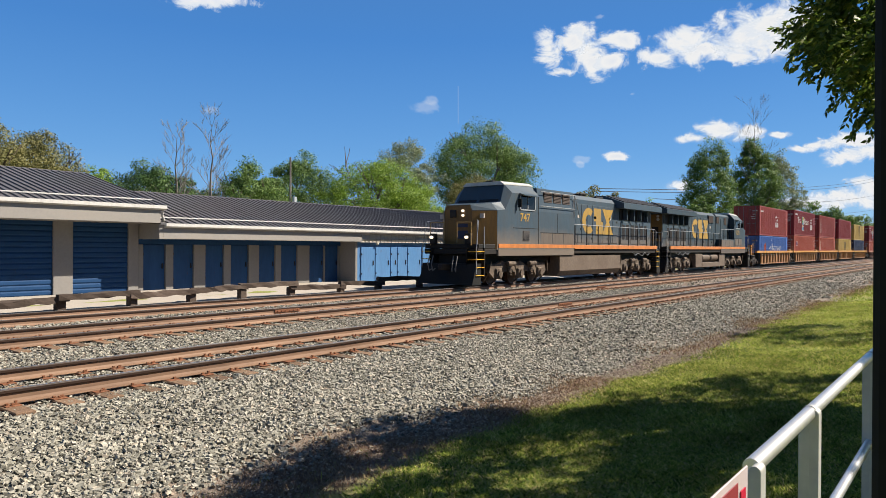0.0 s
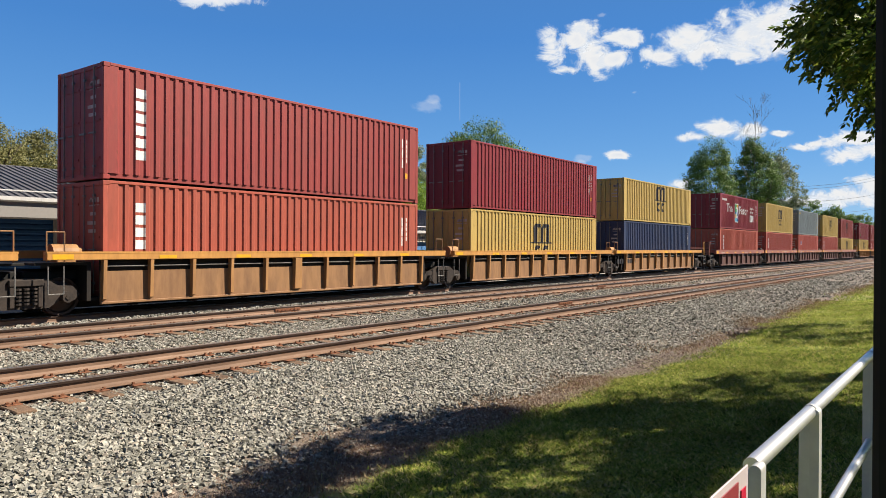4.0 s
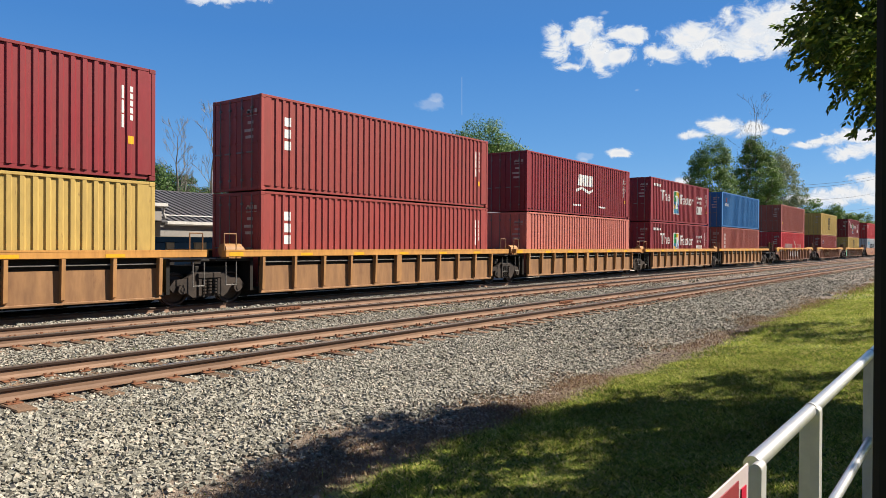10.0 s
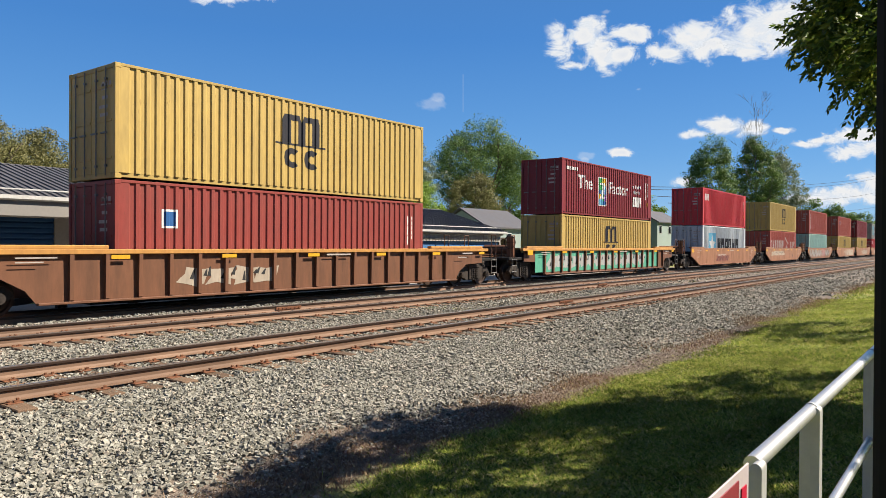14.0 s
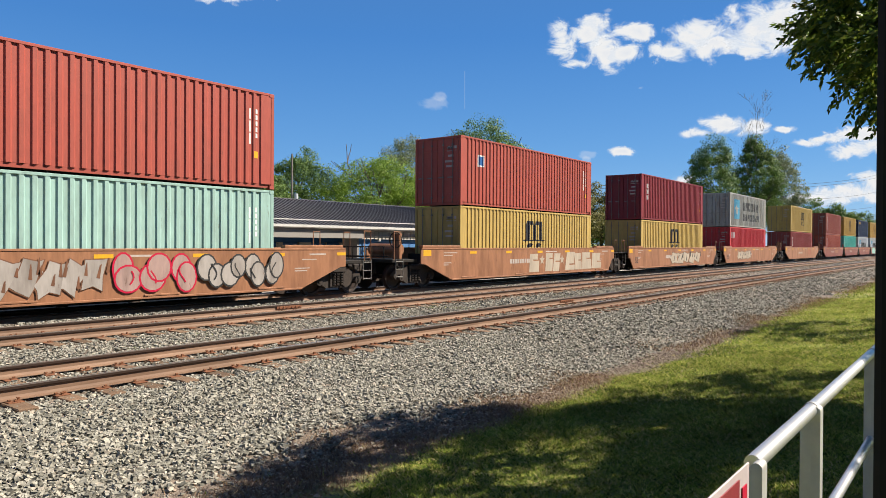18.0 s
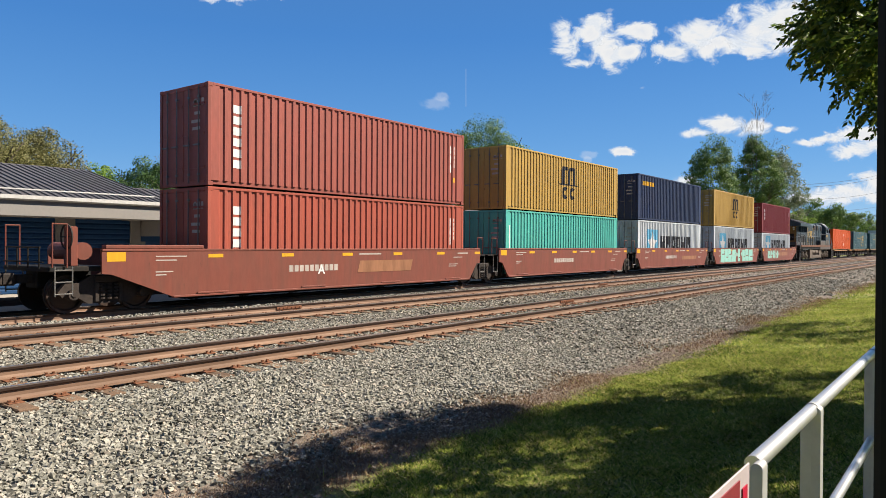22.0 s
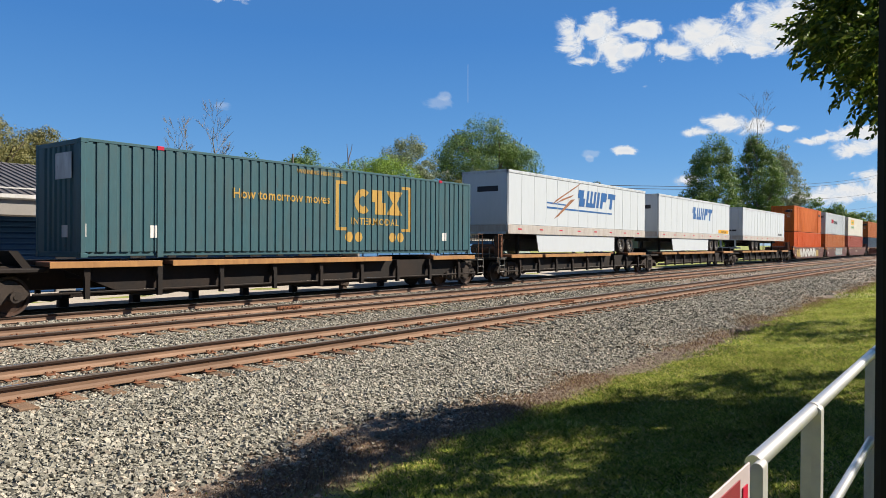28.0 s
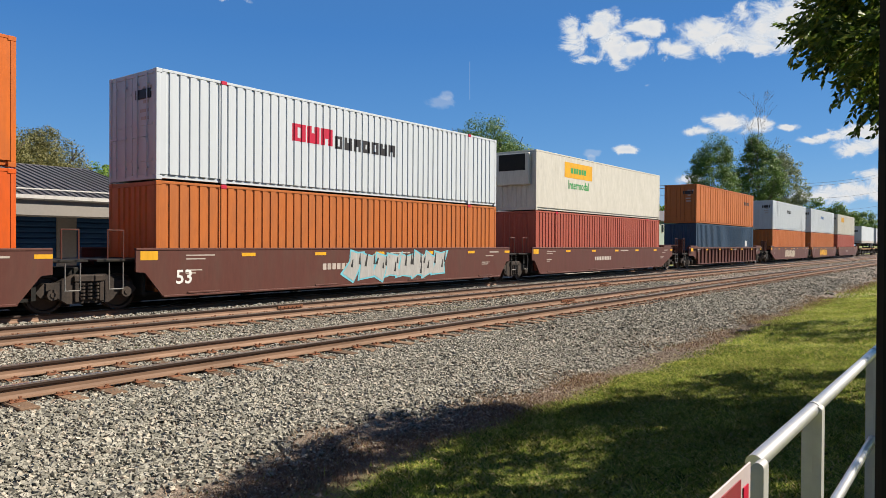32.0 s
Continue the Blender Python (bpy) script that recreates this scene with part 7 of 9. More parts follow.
def trailer(x, label, marks, skirt, wheels_u, rear_left, seams, legs_u):
    L, z0, h = 16.154, 2.2, 2.92
    c = thing("semi_trailer", label, "trailer", "trailers on the spine cars")
    part("body", Shape().box(-L / 2, L / 2, -1.29, 1.29, .42, h - .03, .02), M_WHITE, c)
    part("roof", Shape().box(-L / 2 + .02, L / 2 - .02, -1.27, 1.27, h - .03, h + .01, .01), M_LIGHTGREY, c)
    for sy in (-1, 1):
        part("lower_rail", Shape().box(-L / 2, L / 2, sy * 1.27, sy * 1.31, 0, .42, .01), M_GRIMY, c, "grimy lower rail with red markers")
        part("upper_rail", Shape().box(-L / 2, L / 2, sy * 1.27, sy * 1.31, h - .14, h, .01), M_LIGHTGREY, c)
        for i in range(seams + 1):
            u = -L / 2 + .04 + (L - .08) * i / seams
            part("seam", shared(("seam", sy), lambda: Shape().box(-.012, .012, sy * 1.288, sy * 1.297, .42, h - .14)), M_LIGHTGREY, c, at=pose(u, 0, 0))
        for i in range(8):
            part("marker", shared(("marker", sy), lambda: Shape().box(-.16, .16, sy * 1.308, sy * 1.316, .2, .26)), M_MARKRED, c, "red marker", at=pose(-L / 2 + 1 + i * 2, 0, 0))
        if skirt:
            a, b = skirt
            part("skirt", Shape().prism([(a + .25 - L / 2, -.85), (b - L / 2, -.85), (b - L / 2, 0), (a - L / 2, 0)], sy * 1.22, sy * 1.26), M_WHITE, c, "white side skirt")
        for u in wheels_u:
            tyre("wheel", c, u - L / 2, sy * 1.05, -.45)
        part("landing_leg", Shape().box(legs_u - L / 2 - .07, legs_u - L / 2 + .07, sy * .55, sy * .7, -.9, 0, .01).box(legs_u - L / 2 - .15, legs_u - L / 2 + .15, sy * .5, sy * .75, -.95, -.9), M_BLACKSTEEL, c)
    part("chassis", Shape().box(-L / 2 + .3, L / 2 - .3, -.5, .5, -.22, 0, .02).box(wheels_u[0] - L / 2 - .6, wheels_u[-1] - L / 2 + .6, -.6, .6, -.4, -.2, .02), M_BLACKSTEEL, c)
    part("suspension", Shape().box(wheels_u[0] - L / 2 - .9, wheels_u[-1] - L / 2 + .9, -1.1, 1.1, -.12, 0, .01).rod((wheels_u[0] - L / 2, -1, -.45), (wheels_u[0] - L / 2, 1, -.45), .07, 8).rod((wheels_u[-1] - L / 2, -1, -.45), (wheels_u[-1] - L / 2, 1, -.45), .07, 8), M_BLACKSTEEL, c)
    e = -L / 2
    s = Shape()
    for y in (-1.27, 1.2):
        s.box(e - .02, e + .02, y, y + .07, 0, h)
    s.box(e - .02, e + .02, -1.27, 1.27, h - .12, h).box(e - .02, e + .02, -1.27, 1.27, 0, .1)
    if rear_left:
        s.box(e - .015, e + .01, -.02, .02, .1, h - .1)
        for y in (-.9, -.35, .35, .9):
            s.rod((e - .04, y, .1), (e - .04, y, h - .15), .016, 6)
        part("bumper", Shape().box(e + .05, e + .12, -1.1, 1.1, -.75, -.62, .01).box(e + .05, e + .15, -.7, -.55, -.75, 0).box(e + .05, e + .15, .55, .7, -.75, 0), M_LIGHTGREY, c)
    part("end_frame", s, M_LIGHTGREY, c)
    for x0, x1 in ((e + .03, e + .1), (-e - .1, -e - .03)):
        part("end_beam", Shape().box(x0, x1, -1.26, 1.26, .02, .42, .01), M_GRIMY, c)
    part("end_name", Shape().box(e - .012, e - .005, -.75, .4, 1.95 if not rear_left else .8, 2.2 if not rear_left else .95), M_MARKNAVY, c, "dark name bar")
    for i, (polys, material, text) in enumerate(marks):
        mark(c, polys, material, L, "flat", -1.292, label=text, lift=.004 + .002 * i)
    BOXES.append((c, x + L / 2, z0))


def slanted_emblem(u, v, k, swoosh):
    shapes = [rect(.0, .62 * k, v + .42 * k, v + .84 * k), rect(.2 * k, .82 * k, v, v + .42 * k), rect(.98 * k, 1.2 * k, v + .22 * k, v + .84 * k), rect(1.4 * k, 1.62 * k, v + .22 * k, v + .84 * k), rect(1.82 * k, 2.05 * k, v + .22 * k, v + .84 * k),
              rect(.98 * k, 2.05 * k, v, v + .22 * k), rect(2.2 * k, 2.48 * k, v, v + .84 * k), rect(2.64 * k, 2.95 * k, v, v + .84 * k), rect(2.95 * k, 3.35 * k, v + .36 * k, v + .84 * k), rect(3.5 * k, 4.45 * k, v + .55 * k, v + .84 * k), rect(3.82 * k, 4.12 * k, v, v + .55 * k)]
    m = [([[(u + a + .25 * (b - v), b) for a, b in p] for p in shapes], M_MARKBLUE, "blue slanted block emblem")]
    if swoosh:
        m = [([[(u - 3.2, v - .25), (u + 4.4, v - .3), (u + 4.4, v - .22), (u - 3.2, v - .15)], [(u - 3.2, v + .0), (u - 1.2, v - .04), (u - 1.2, v + .03), (u - 3.2, v + .08)]], M_MARKBLUE, "blue speed lines"),
             ([[(u - 2.7, v - .05), (u - 2.3, v + .2), (u + .45, v + 1.25), (u + .1, v + 1.05)], [(u - 2.4, v + .0), (u - .6, v + .45), (u - .3, v + .6), (u - 1.6, v + .3)], [(u - 2.5, v - .75), (u - 2.0, v - .6), (u - .2, v + .35), (u - .7, v + .3)]], M_WELLTAN, "tan swoosh")] + m
    return m


SPINES = [(496.11, "e"), (515.7, "a"), (536.46, "a"), (555.45, "e"), (573.94, "a"), (594.23, "a")]
for i, (x, e0) in enumerate(SPINES):
    b0 = (SPINES[i - 1][0] + 16.154 + x) / 2 if i else x - 1.7
    b1 = (x + 16.154 + SPINES[i + 1][0]) / 2 if i < 5 else (x + 16.154 + 615.72) / 2
    spine_car(b0, b1, e0, SPINES[i + 1][1] if i < 5 else "e")
container(496.11, 1.33, 16.154, 2.9, M_BRIGHTORANGE, "vivid orange domestic container on a spine car", "fine", [(blocks(13.3, 1.5, 1.6, .28, 6, .15), M_MARKBLACK, "dark block name"), ([disc(9.4, 2.1, .2), disc(9.4, .7, .2)], M_MARKWHITE, "round white emblem")], False, True)
container(515.7, 1.33, 16.154, 2.9, M_DARKGREEN, "dark green-blue domestic container with yellow emblem", "fine", BRACKET_NAME, False, True, placard=True)
container(536.46, 1.33, 16.154, 2.9, M_DARKGREEN, "dark green-blue domestic container with yellow emblem", "fine", BRACKET_NAME, False, True, placard=True)
trailer(555.45, "white semi-trailer with blue emblem and tan swoosh, side skirt", slanted_emblem(6.75, 1.55, 1.05, True), (2.6, 11.6), (12.75, 14.0), False, 14, 1.9)
trailer(573.94, "white semi-trailer with blue slanted emblem and side skirt", slanted_emblem(6.6, 1.45, 1.05, False) + [([rect(13.1, 15.9, .5, .78)], M_MARKYELLOW, "yellow stripe"), (words("Best in Class", 13.9, .55, .19), M_MARKBLACK, "dark lettering")], (2.6, 10.6), (11.6, 12.9), False, 14, 1.9)
trailer(594.23, "plain white semi-trailer with open underside", [(blocks(13.3, .58, 1.7, .2, 11, .35), M_MARKBLACK, "black stencil bars")], None, (3.9, 5.2), True, 16, 13.6)
trailer(765.0, "plain white semi-trailer far back in the train", [], None, (12.7, 14.0), False, 14, 2.0)
trailer(785.0, "plain white semi-trailer far back in the train", [], None, (12.7, 14.0), False, 14, 2.0)
spine_car(762.5, 783.0, "e", "a")
spine_car(783.0, 803.5, "a", "e")

# ---- storage building ----
M_STUCCO = surface("grey_beige_siding", (0.180, 0.174, 0.165), 0.8, 0, 0.08, 3, 50, 0.1, (0.234, 0.208, 0.181), 0.35)
M_FASCIA = surface("pale_fascia_metal", (0.215, 0.203, 0.187), 0.6, 0, 0.06, 3, 40, 0.05, (0.268, 0.241, 0.201), 0.3)
M_GUTTER = paint("white_gutter_paint", (0.459, 0.451, 0.429), soil=0.2)
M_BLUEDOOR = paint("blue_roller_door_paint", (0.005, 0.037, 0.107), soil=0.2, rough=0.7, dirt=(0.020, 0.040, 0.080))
# Lighter copy of the door blue, with the front doors' sun in its colour.
M_BLUEDOOR2 = paint("sunlit_blue_door_paint", (0.060, 0.154, 0.308), soil=0.4, dirt=(0.054, 0.107, 0.214))
# Darker copy for the recessed doors, their shade put into the colour.
M_BLUEDOOR3 = paint("shaded_blue_door_paint", (0.015, 0.057, 0.147), soil=0.4, dirt=(0.013, 0.034, 0.080), rough=0.7)
M_ROOF = surface("dark_standing_seam_roof", (0.088, 0.087, 0.092), 0.5, 0.1, 0.15, 3, 40, 0.05, (0.107, 0.087, 0.080), 0.4)
M_DEADBARK = surface("bare_grey_bark", (0.174, 0.154, 0.134), 0.95, 0, 0.25, 10, 40, 0.4, (0.094, 0.080, 0.067), 0.4, (4, 4, 0.8))
M_TIMBER = surface("old_tie_timber", (0.067, 0.050, 0.040), 0.9, 0, 0.45, 10, 50, 0.6, (0.047, 0.034, 0.027), 0.6, (0.5, 5, 5), spread=0.25)

tall = thing("storage_building", "beige storage building with blue roller doors and dark metal roof", "building", "storage buildings", at=pose(0, 0, 0))
part("back_wall", Shape().box(-14, 15.7, 38.8, 39.0, -.3, 3.3), M_STUCCO, tall)
part("side_wall", Shape().box(15.5, 15.7, 28.0, 38.8, -.3, 3.3).prism([(28.0, 3.3), (38.8, 3.3), (33.0, 4.95)], 15.5, 15.7, "x"), M_STUCCO, tall)
part("side_wall", Shape().box(-14, -13.8, 28.0, 38.8, -.3, 3.3).prism([(28.0, 3.3), (38.8, 3.3), (33.0, 4.95)], -14, -13.8, "x"), M_STUCCO, tall)
x = 15.28
for i in range(10):
    a = x - 2.23
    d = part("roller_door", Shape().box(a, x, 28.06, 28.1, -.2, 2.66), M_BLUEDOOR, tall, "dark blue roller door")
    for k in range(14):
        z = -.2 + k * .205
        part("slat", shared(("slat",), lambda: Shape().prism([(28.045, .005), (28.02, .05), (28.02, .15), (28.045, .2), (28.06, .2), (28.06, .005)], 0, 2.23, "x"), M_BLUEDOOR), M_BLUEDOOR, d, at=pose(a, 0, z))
    part("pillar", Shape().box(a - .73, a, 27.95, 28.25, -.25, 2.66, .01), M_STUCCO, tall)
    x = a - .73
part("pillar", Shape().box(15.28, 15.72, 27.95, 28.25, -.25, 2.66, .01), M_STUCCO, tall)
part("wall_above_doors", Shape().box(-14, 15.7, 27.97, 28.2, 2.66, 3.3), M_STUCCO, tall)
part("fascia", Shape().box(-14.2, 15.75, 26.35, 26.45, 2.62, 3.24, .01), M_FASCIA, tall)
part("soffit", Shape().box(-14.2, 15.75, 26.45, 28.0, 2.62, 2.655), M_FASCIA, tall)
part("gutter", Shape().prism([(26.2, 3.33), (26.2, 3.2), (26.28, 3.15), (26.36, 3.15), (26.36, 3.33), (26.34, 3.33), (26.34, 3.18), (26.22, 3.22), (26.22, 3.33)], -14.3, 15.95, "x"), M_GUTTER, tall, "white gutter")


def seam_roof(parent, x0, x1, ye, ze, yr, zr, yb, zb, step):
    """A ridged roof with raised seams, as panels either side of its ridge."""
    s = Shape().add([(x0, ye, ze), (x1, ye, ze), (x1, yr, zr), (x0, yr, zr), (x0, ye, ze + .05), (x1, ye, ze + .05), (x1, yr, zr + .05), (x0, yr, zr + .05)],
                    [(3, 2, 1, 0), (4, 5, 6, 7), (0, 1, 5, 4), (1, 2, 6, 5), (3, 0, 4, 7)])
    r = part("roof", s, M_ROOF, parent, "dark standing-seam metal roof")
    s = Shape().add([(x0, yr, zr), (x1, yr, zr), (x1, yb, zb), (x0, yb, zb), (x0, yr, zr + .05), (x1, yr, zr + .05), (x1, yb, zb + .05), (x0, yb, zb + .05)],
                    [(3, 2, 1, 0), (4, 5, 6, 7), (2, 3, 7, 6), (1, 2, 6, 5), (3, 0, 4, 7)])
    part("roof", s, M_ROOF, parent, "dark standing-seam metal roof")
    n = int((x1 - x0) / step)
    seam = shared(("roof_seam", ye, ze, zr), lambda: Shape().add([(-.02, ye, ze + .05), (.02, ye, ze + .05), (.02, yr, zr + .05), (-.02, yr, zr + .05), (-.012, ye, ze + .1), (.012, ye, ze + .1), (.012, yr, zr + .1), (-.012, yr, zr + .1)],
                                                                   [(0, 1, 5, 4), (1, 2, 6, 5), (2, 3, 7, 6), (3, 0, 4, 7), (4, 5, 6, 7)]), M_ROOF)
    for i in range(n + 1):
        part("roof_seam", seam, M_ROOF, r, at=pose(x0 + .02 + (x1 - x0 - .04) * i / n, 0, 0))
    f = .13
    y, z = ye + (yr - ye) * f, ze + (zr - ze) * f
    part("snow_guard", Shape().box(x0 + .1, x1 - .1, y - .03, y + .01, z + .09, z + .14, .005), M_GUTTER, r, "white snow guard rail")
    part("ridge_cap", Shape().prism([(yr - .1, zr + .04), (yr + .1, zr + .04), (yr, zr + .10)], x0, x1, "x"), M_ROOF, r)


seam_roof(tall, -14.3, 15.95, 26.3, 3.26, 33.0, 4.96, 39.2, 3.2, 0.30)
part("downspout", Shape().tube([(15.85, 26.3, 3.2), (15.85, 26.42, 2.95), (16.05, 26.6, 2.75), (16.05, 26.7, 2.7)], .05, 8), M_GUTTER, tall, "white elbow downspout")

low = thing("storage_building", "long low storage building with blue doors and dark metal roof", "building", "storage buildings", at=pose(0, 0, 0))
part("back_wall", Shape().box(15.75, 41.5, 37.8, 38.0, -.3, 2.5), M_STUCCO, low)
part("side_wall", Shape().box(41.3, 41.5, 26.75, 37.8, -.3, 2.5).prism([(26.75, 2.5), (37.8, 2.5), (32.2, 4.2)], 41.3, 41.5, "x"), M_STUCCO, low)
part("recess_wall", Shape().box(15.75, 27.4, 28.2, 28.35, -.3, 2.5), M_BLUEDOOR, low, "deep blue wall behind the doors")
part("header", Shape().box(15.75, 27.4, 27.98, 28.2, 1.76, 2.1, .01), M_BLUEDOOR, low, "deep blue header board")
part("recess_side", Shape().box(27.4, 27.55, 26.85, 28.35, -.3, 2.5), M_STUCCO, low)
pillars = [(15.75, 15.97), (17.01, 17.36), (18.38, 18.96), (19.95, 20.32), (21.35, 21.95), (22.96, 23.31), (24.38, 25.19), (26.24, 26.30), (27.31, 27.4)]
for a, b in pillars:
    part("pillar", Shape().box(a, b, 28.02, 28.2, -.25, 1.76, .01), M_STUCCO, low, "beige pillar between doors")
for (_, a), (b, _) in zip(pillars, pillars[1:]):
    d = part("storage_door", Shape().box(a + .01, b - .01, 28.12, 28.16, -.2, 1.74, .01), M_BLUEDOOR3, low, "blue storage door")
    part("door_handle", Shape().box(b - .16, b - .1, 28.07, 28.12, .72, .95, .01).rod((b - .13, 28.06, .8), (b - .13, 28.1, .8), .03, 8), M_BLACKSTEEL, d)
    part("hinge", Shape().box(a + .01, a + .06, 28.09, 28.12, .2, .3).box(a + .01, a + .06, 28.09, 28.12, 1.3, 1.4), M_BLACKSTEEL, d)
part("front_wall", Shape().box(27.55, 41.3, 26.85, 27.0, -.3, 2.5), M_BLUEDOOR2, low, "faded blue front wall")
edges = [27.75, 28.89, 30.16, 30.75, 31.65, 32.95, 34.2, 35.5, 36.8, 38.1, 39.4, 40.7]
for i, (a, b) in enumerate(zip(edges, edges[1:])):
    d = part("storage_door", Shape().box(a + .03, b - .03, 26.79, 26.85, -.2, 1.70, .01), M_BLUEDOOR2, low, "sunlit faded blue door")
    part("door_handle", Shape().box(b - .2, b - .14, 26.75, 26.79, .7, .95, .01), M_BLACKSTEEL, d)
    part("hinge", Shape().box(a + .03, a + .08, 26.76, 26.79, .2, .3).box(a + .03, a + .08, 26.76, 26.79, 1.25, 1.35), M_BLACKSTEEL, d)
part("fascia", Shape().box(15.95, 27.5, 26.45, 26.55, 1.98, 2.5, .01), M_FASCIA, low)
part("soffit", Shape().box(15.95, 41.4, 26.55, 28.2, 2.1, 2.14), M_FASCIA, low)
part("end_return", Shape().box(15.75, 15.95, 26.45, 28.2, 1.98, 2.6, .01), M_FASCIA, low)
us, ds = profile(13.7, "fine")
sh = Shape().add([(27.55 + u, 26.62 + d, z) for u, d in zip(us, ds) for z in (1.95, 2.36)], [(2 * i, 2 * i + 2, 2 * i + 3, 2 * i + 1) for i in range(len(us) - 1)])
part("ribbed_fascia", sh, M_CREAM, low, "cream ribbed fascia sheet")
part("fascia", Shape().box(27.5, 41.4, 26.45, 26.6, 2.36, 2.5, .01), M_FASCIA, low)
part("gutter", Shape().prism([(26.25, 2.62), (26.25, 2.5), (26.33, 2.45), (26.44, 2.45), (26.44, 2.62), (26.42, 2.62), (26.42, 2.48), (26.27, 2.52), (26.27, 2.62)], 15.95, 41.6, "x"), M_GUTTER, low, "white gutter")
seam_roof(low, 15.75, 41.7, 26.35, 2.56, 32.2, 4.22, 38.2, 2.5, 0.34)
part("wall_lamp", Shape().rod((28.95, 26.7, 1.95), (28.95, 26.85, 1.95), .05, 8).ball((28.95, 26.68, 1.88), .09, 10, 6), M_GUTTER, low, "small white wall lamp")

# timber barrier along the yard
rb = random.Random(4)
posts_x = [5.6, 7.9, 10.09, 12.4, 14.61, 16.78, 19.18, 21.99, 24.42, 27.46]
for x in posts_x:
    h = rb.uniform(.04, .12)
    tagged(part("timber_post", Shape().box(-.14, .14, -.13, .13, -.35, h, .025), M_TIMBER, None, at=pose(x, 22.45, 0, 0, 0, rb.uniform(-6, 6))), "short weathered tie post", "post", "timber barrier posts")
for a, b in zip(posts_x, posts_x[1:]):
    lift = rb.uniform(.0, .2) + (0.0 if (a < 20) else .06)
    n = 8
    s = Shape()
    L = b - a + .35
    pts, fs = [], []
    for i in range(n + 1):
        u = -L / 2 + L * i / n
        j = [rb.uniform(-.035, .035) for _ in range(8)]
        pts += [(u, -.1 + j[0], -.09 + j[1]), (u, .1 + j[2], -.09 + j[3]), (u, .1 + j[4], .09 + j[5]), (u, -.1 + j[6], .09 + j[7])]
    for i in range(n):
        fs += [(4 * i + k, 4 * i + (k + 1) % 4, 4 * i + 4 + (k + 1) % 4, 4 * i + 4 + k) for k in range(4)]
    fs += [(0, 1, 2, 3), (4 * n + 3, 4 * n + 2, 4 * n + 1, 4 * n)]
    s.add(pts, fs)
    tagged(part("timber_beam", s, M_TIMBER, None, at=pose((a + b) / 2, 22.3 + rb.uniform(-.04, .04), lift, 0, rb.uniform(-2.4, 2.4), rb.uniform(-2, 2))), "weathered grey-brown tie laid as barrier beam", "beam", "timber barrier beams")

# ---- houses, poles, wires in the distance ----
def house(x0, x1, y0, y1, zw, zr, wall, label):
    h = thing("house", label, "house", "houses beyond the yard", at=pose(0, 0, 0))
    part("wall", Shape().box(x0, x1, y0, y1, -.3, zw).prism([(y0, zw), (y1, zw), ((y0 + y1) / 2, zr)], x0, x1, "x"), wall, h)
    ym, o = (y0 + y1) / 2, .35
    part("roof", Shape().add([(x0 - o, y0 - o, zw - .2), (x1 + o, y0 - o, zw - .2), (x1 + o, ym, zr + .12), (x0 - o, ym, zr + .12), (x0 - o, y1 + o, zw - .2), (x1 + o, y1 + o, zw - .2),
                              (x0 - o, y0 - o, zw - .05), (x1 + o, y0 - o, zw - .05), (x1 + o, ym, zr + .27), (x0 - o, ym, zr + .27), (x0 - o, y1 + o, zw - .05), (x1 + o, y1 + o, zw - .05)],
                             [(0, 1, 2, 3), (3, 2, 5, 4), (6, 9, 8, 7), (9, 10, 11, 8), (0, 6, 7, 1), (4, 5, 11, 10), (0, 3, 9, 6), (3, 4, 10, 9), (1, 7, 8, 2), (2, 8, 11, 5)]), M_ROOF, h, "dark shingled roof")
    for x in np.linspace(x0 + 1.2, x1 - 1.2, 3):
        w = part("window", Shape().box(x - .45, x + .45, y0 - .05, y0, zw - 1.8, zw - .6, .02), M_GUTTER, h, "white framed window")
        part("pane", Shape().box(x - .38, x + .38, y0 - .06, y0 - .05, zw - 1.72, zw - .68), M_GLASS, w)
    for y in (ym - 1.5, ym + 1.5):
        w = part("window", Shape().box(x0 - .05, x0, y - .4, y + .4, zw - 1.8, zw - .6, .02), M_GUTTER, h, "white framed window")
        part("pane", Shape().box(x0 - .06, x0 - .05, y - .33, y + .33, zw - 1.72, zw - .68), M_GLASS, w)
    return h


M_GREENSIDING = surface("pale_green_siding", (0.241, 0.295, 0.268), 0.8, 0, 0.08, 3, 40, 0.1, (0.201, 0.228, 0.201), 0.3)
hs = house(56.5, 64.5, 38, 44, 3.5, 5.1, M_GREENSIDING, "pale green house with dark roof behind the yard")
part("outside_stair", Shape().prism([(58, 2.4), (58.4, 2.4), (61.0, .0), (60.6, .0)], 36.9, 37.8).box(56.8, 58.6, 36.9, 38, 2.3, 2.42), M_TIMBER, hs, "wooden outside staircase")
house(101, 111, 38, 44, 5.3, 6.8, M_GREENSIDING, "pale green house behind the trees")
pole = thing("utility_pole", "grey wooden utility pole behind the building", "utility pole", at=pose(42.6, 50, 0))
part("pole_shaft", Shape().rod((0, 0, -.3), (0, 0, 9.8), .12, 10, .08), M_DEADBARK, pole)
part("transformer", Shape().rod((.3, -.2, 5.4), (.3, -.2, 6.2), .2, 12), M_LIGHTGREY, pole, "grey transformer can")


def spot(px, py, n):
    """A place n metres across the tracks that lies behind a given direction of the first view."""
    m = aim(0, 0)
    way = m.to_3x3() @ Vector(((px - 784) / F_PX, (441 - py) / F_PX, -1))
    return Vector(EYE) + way * (n / way.y)


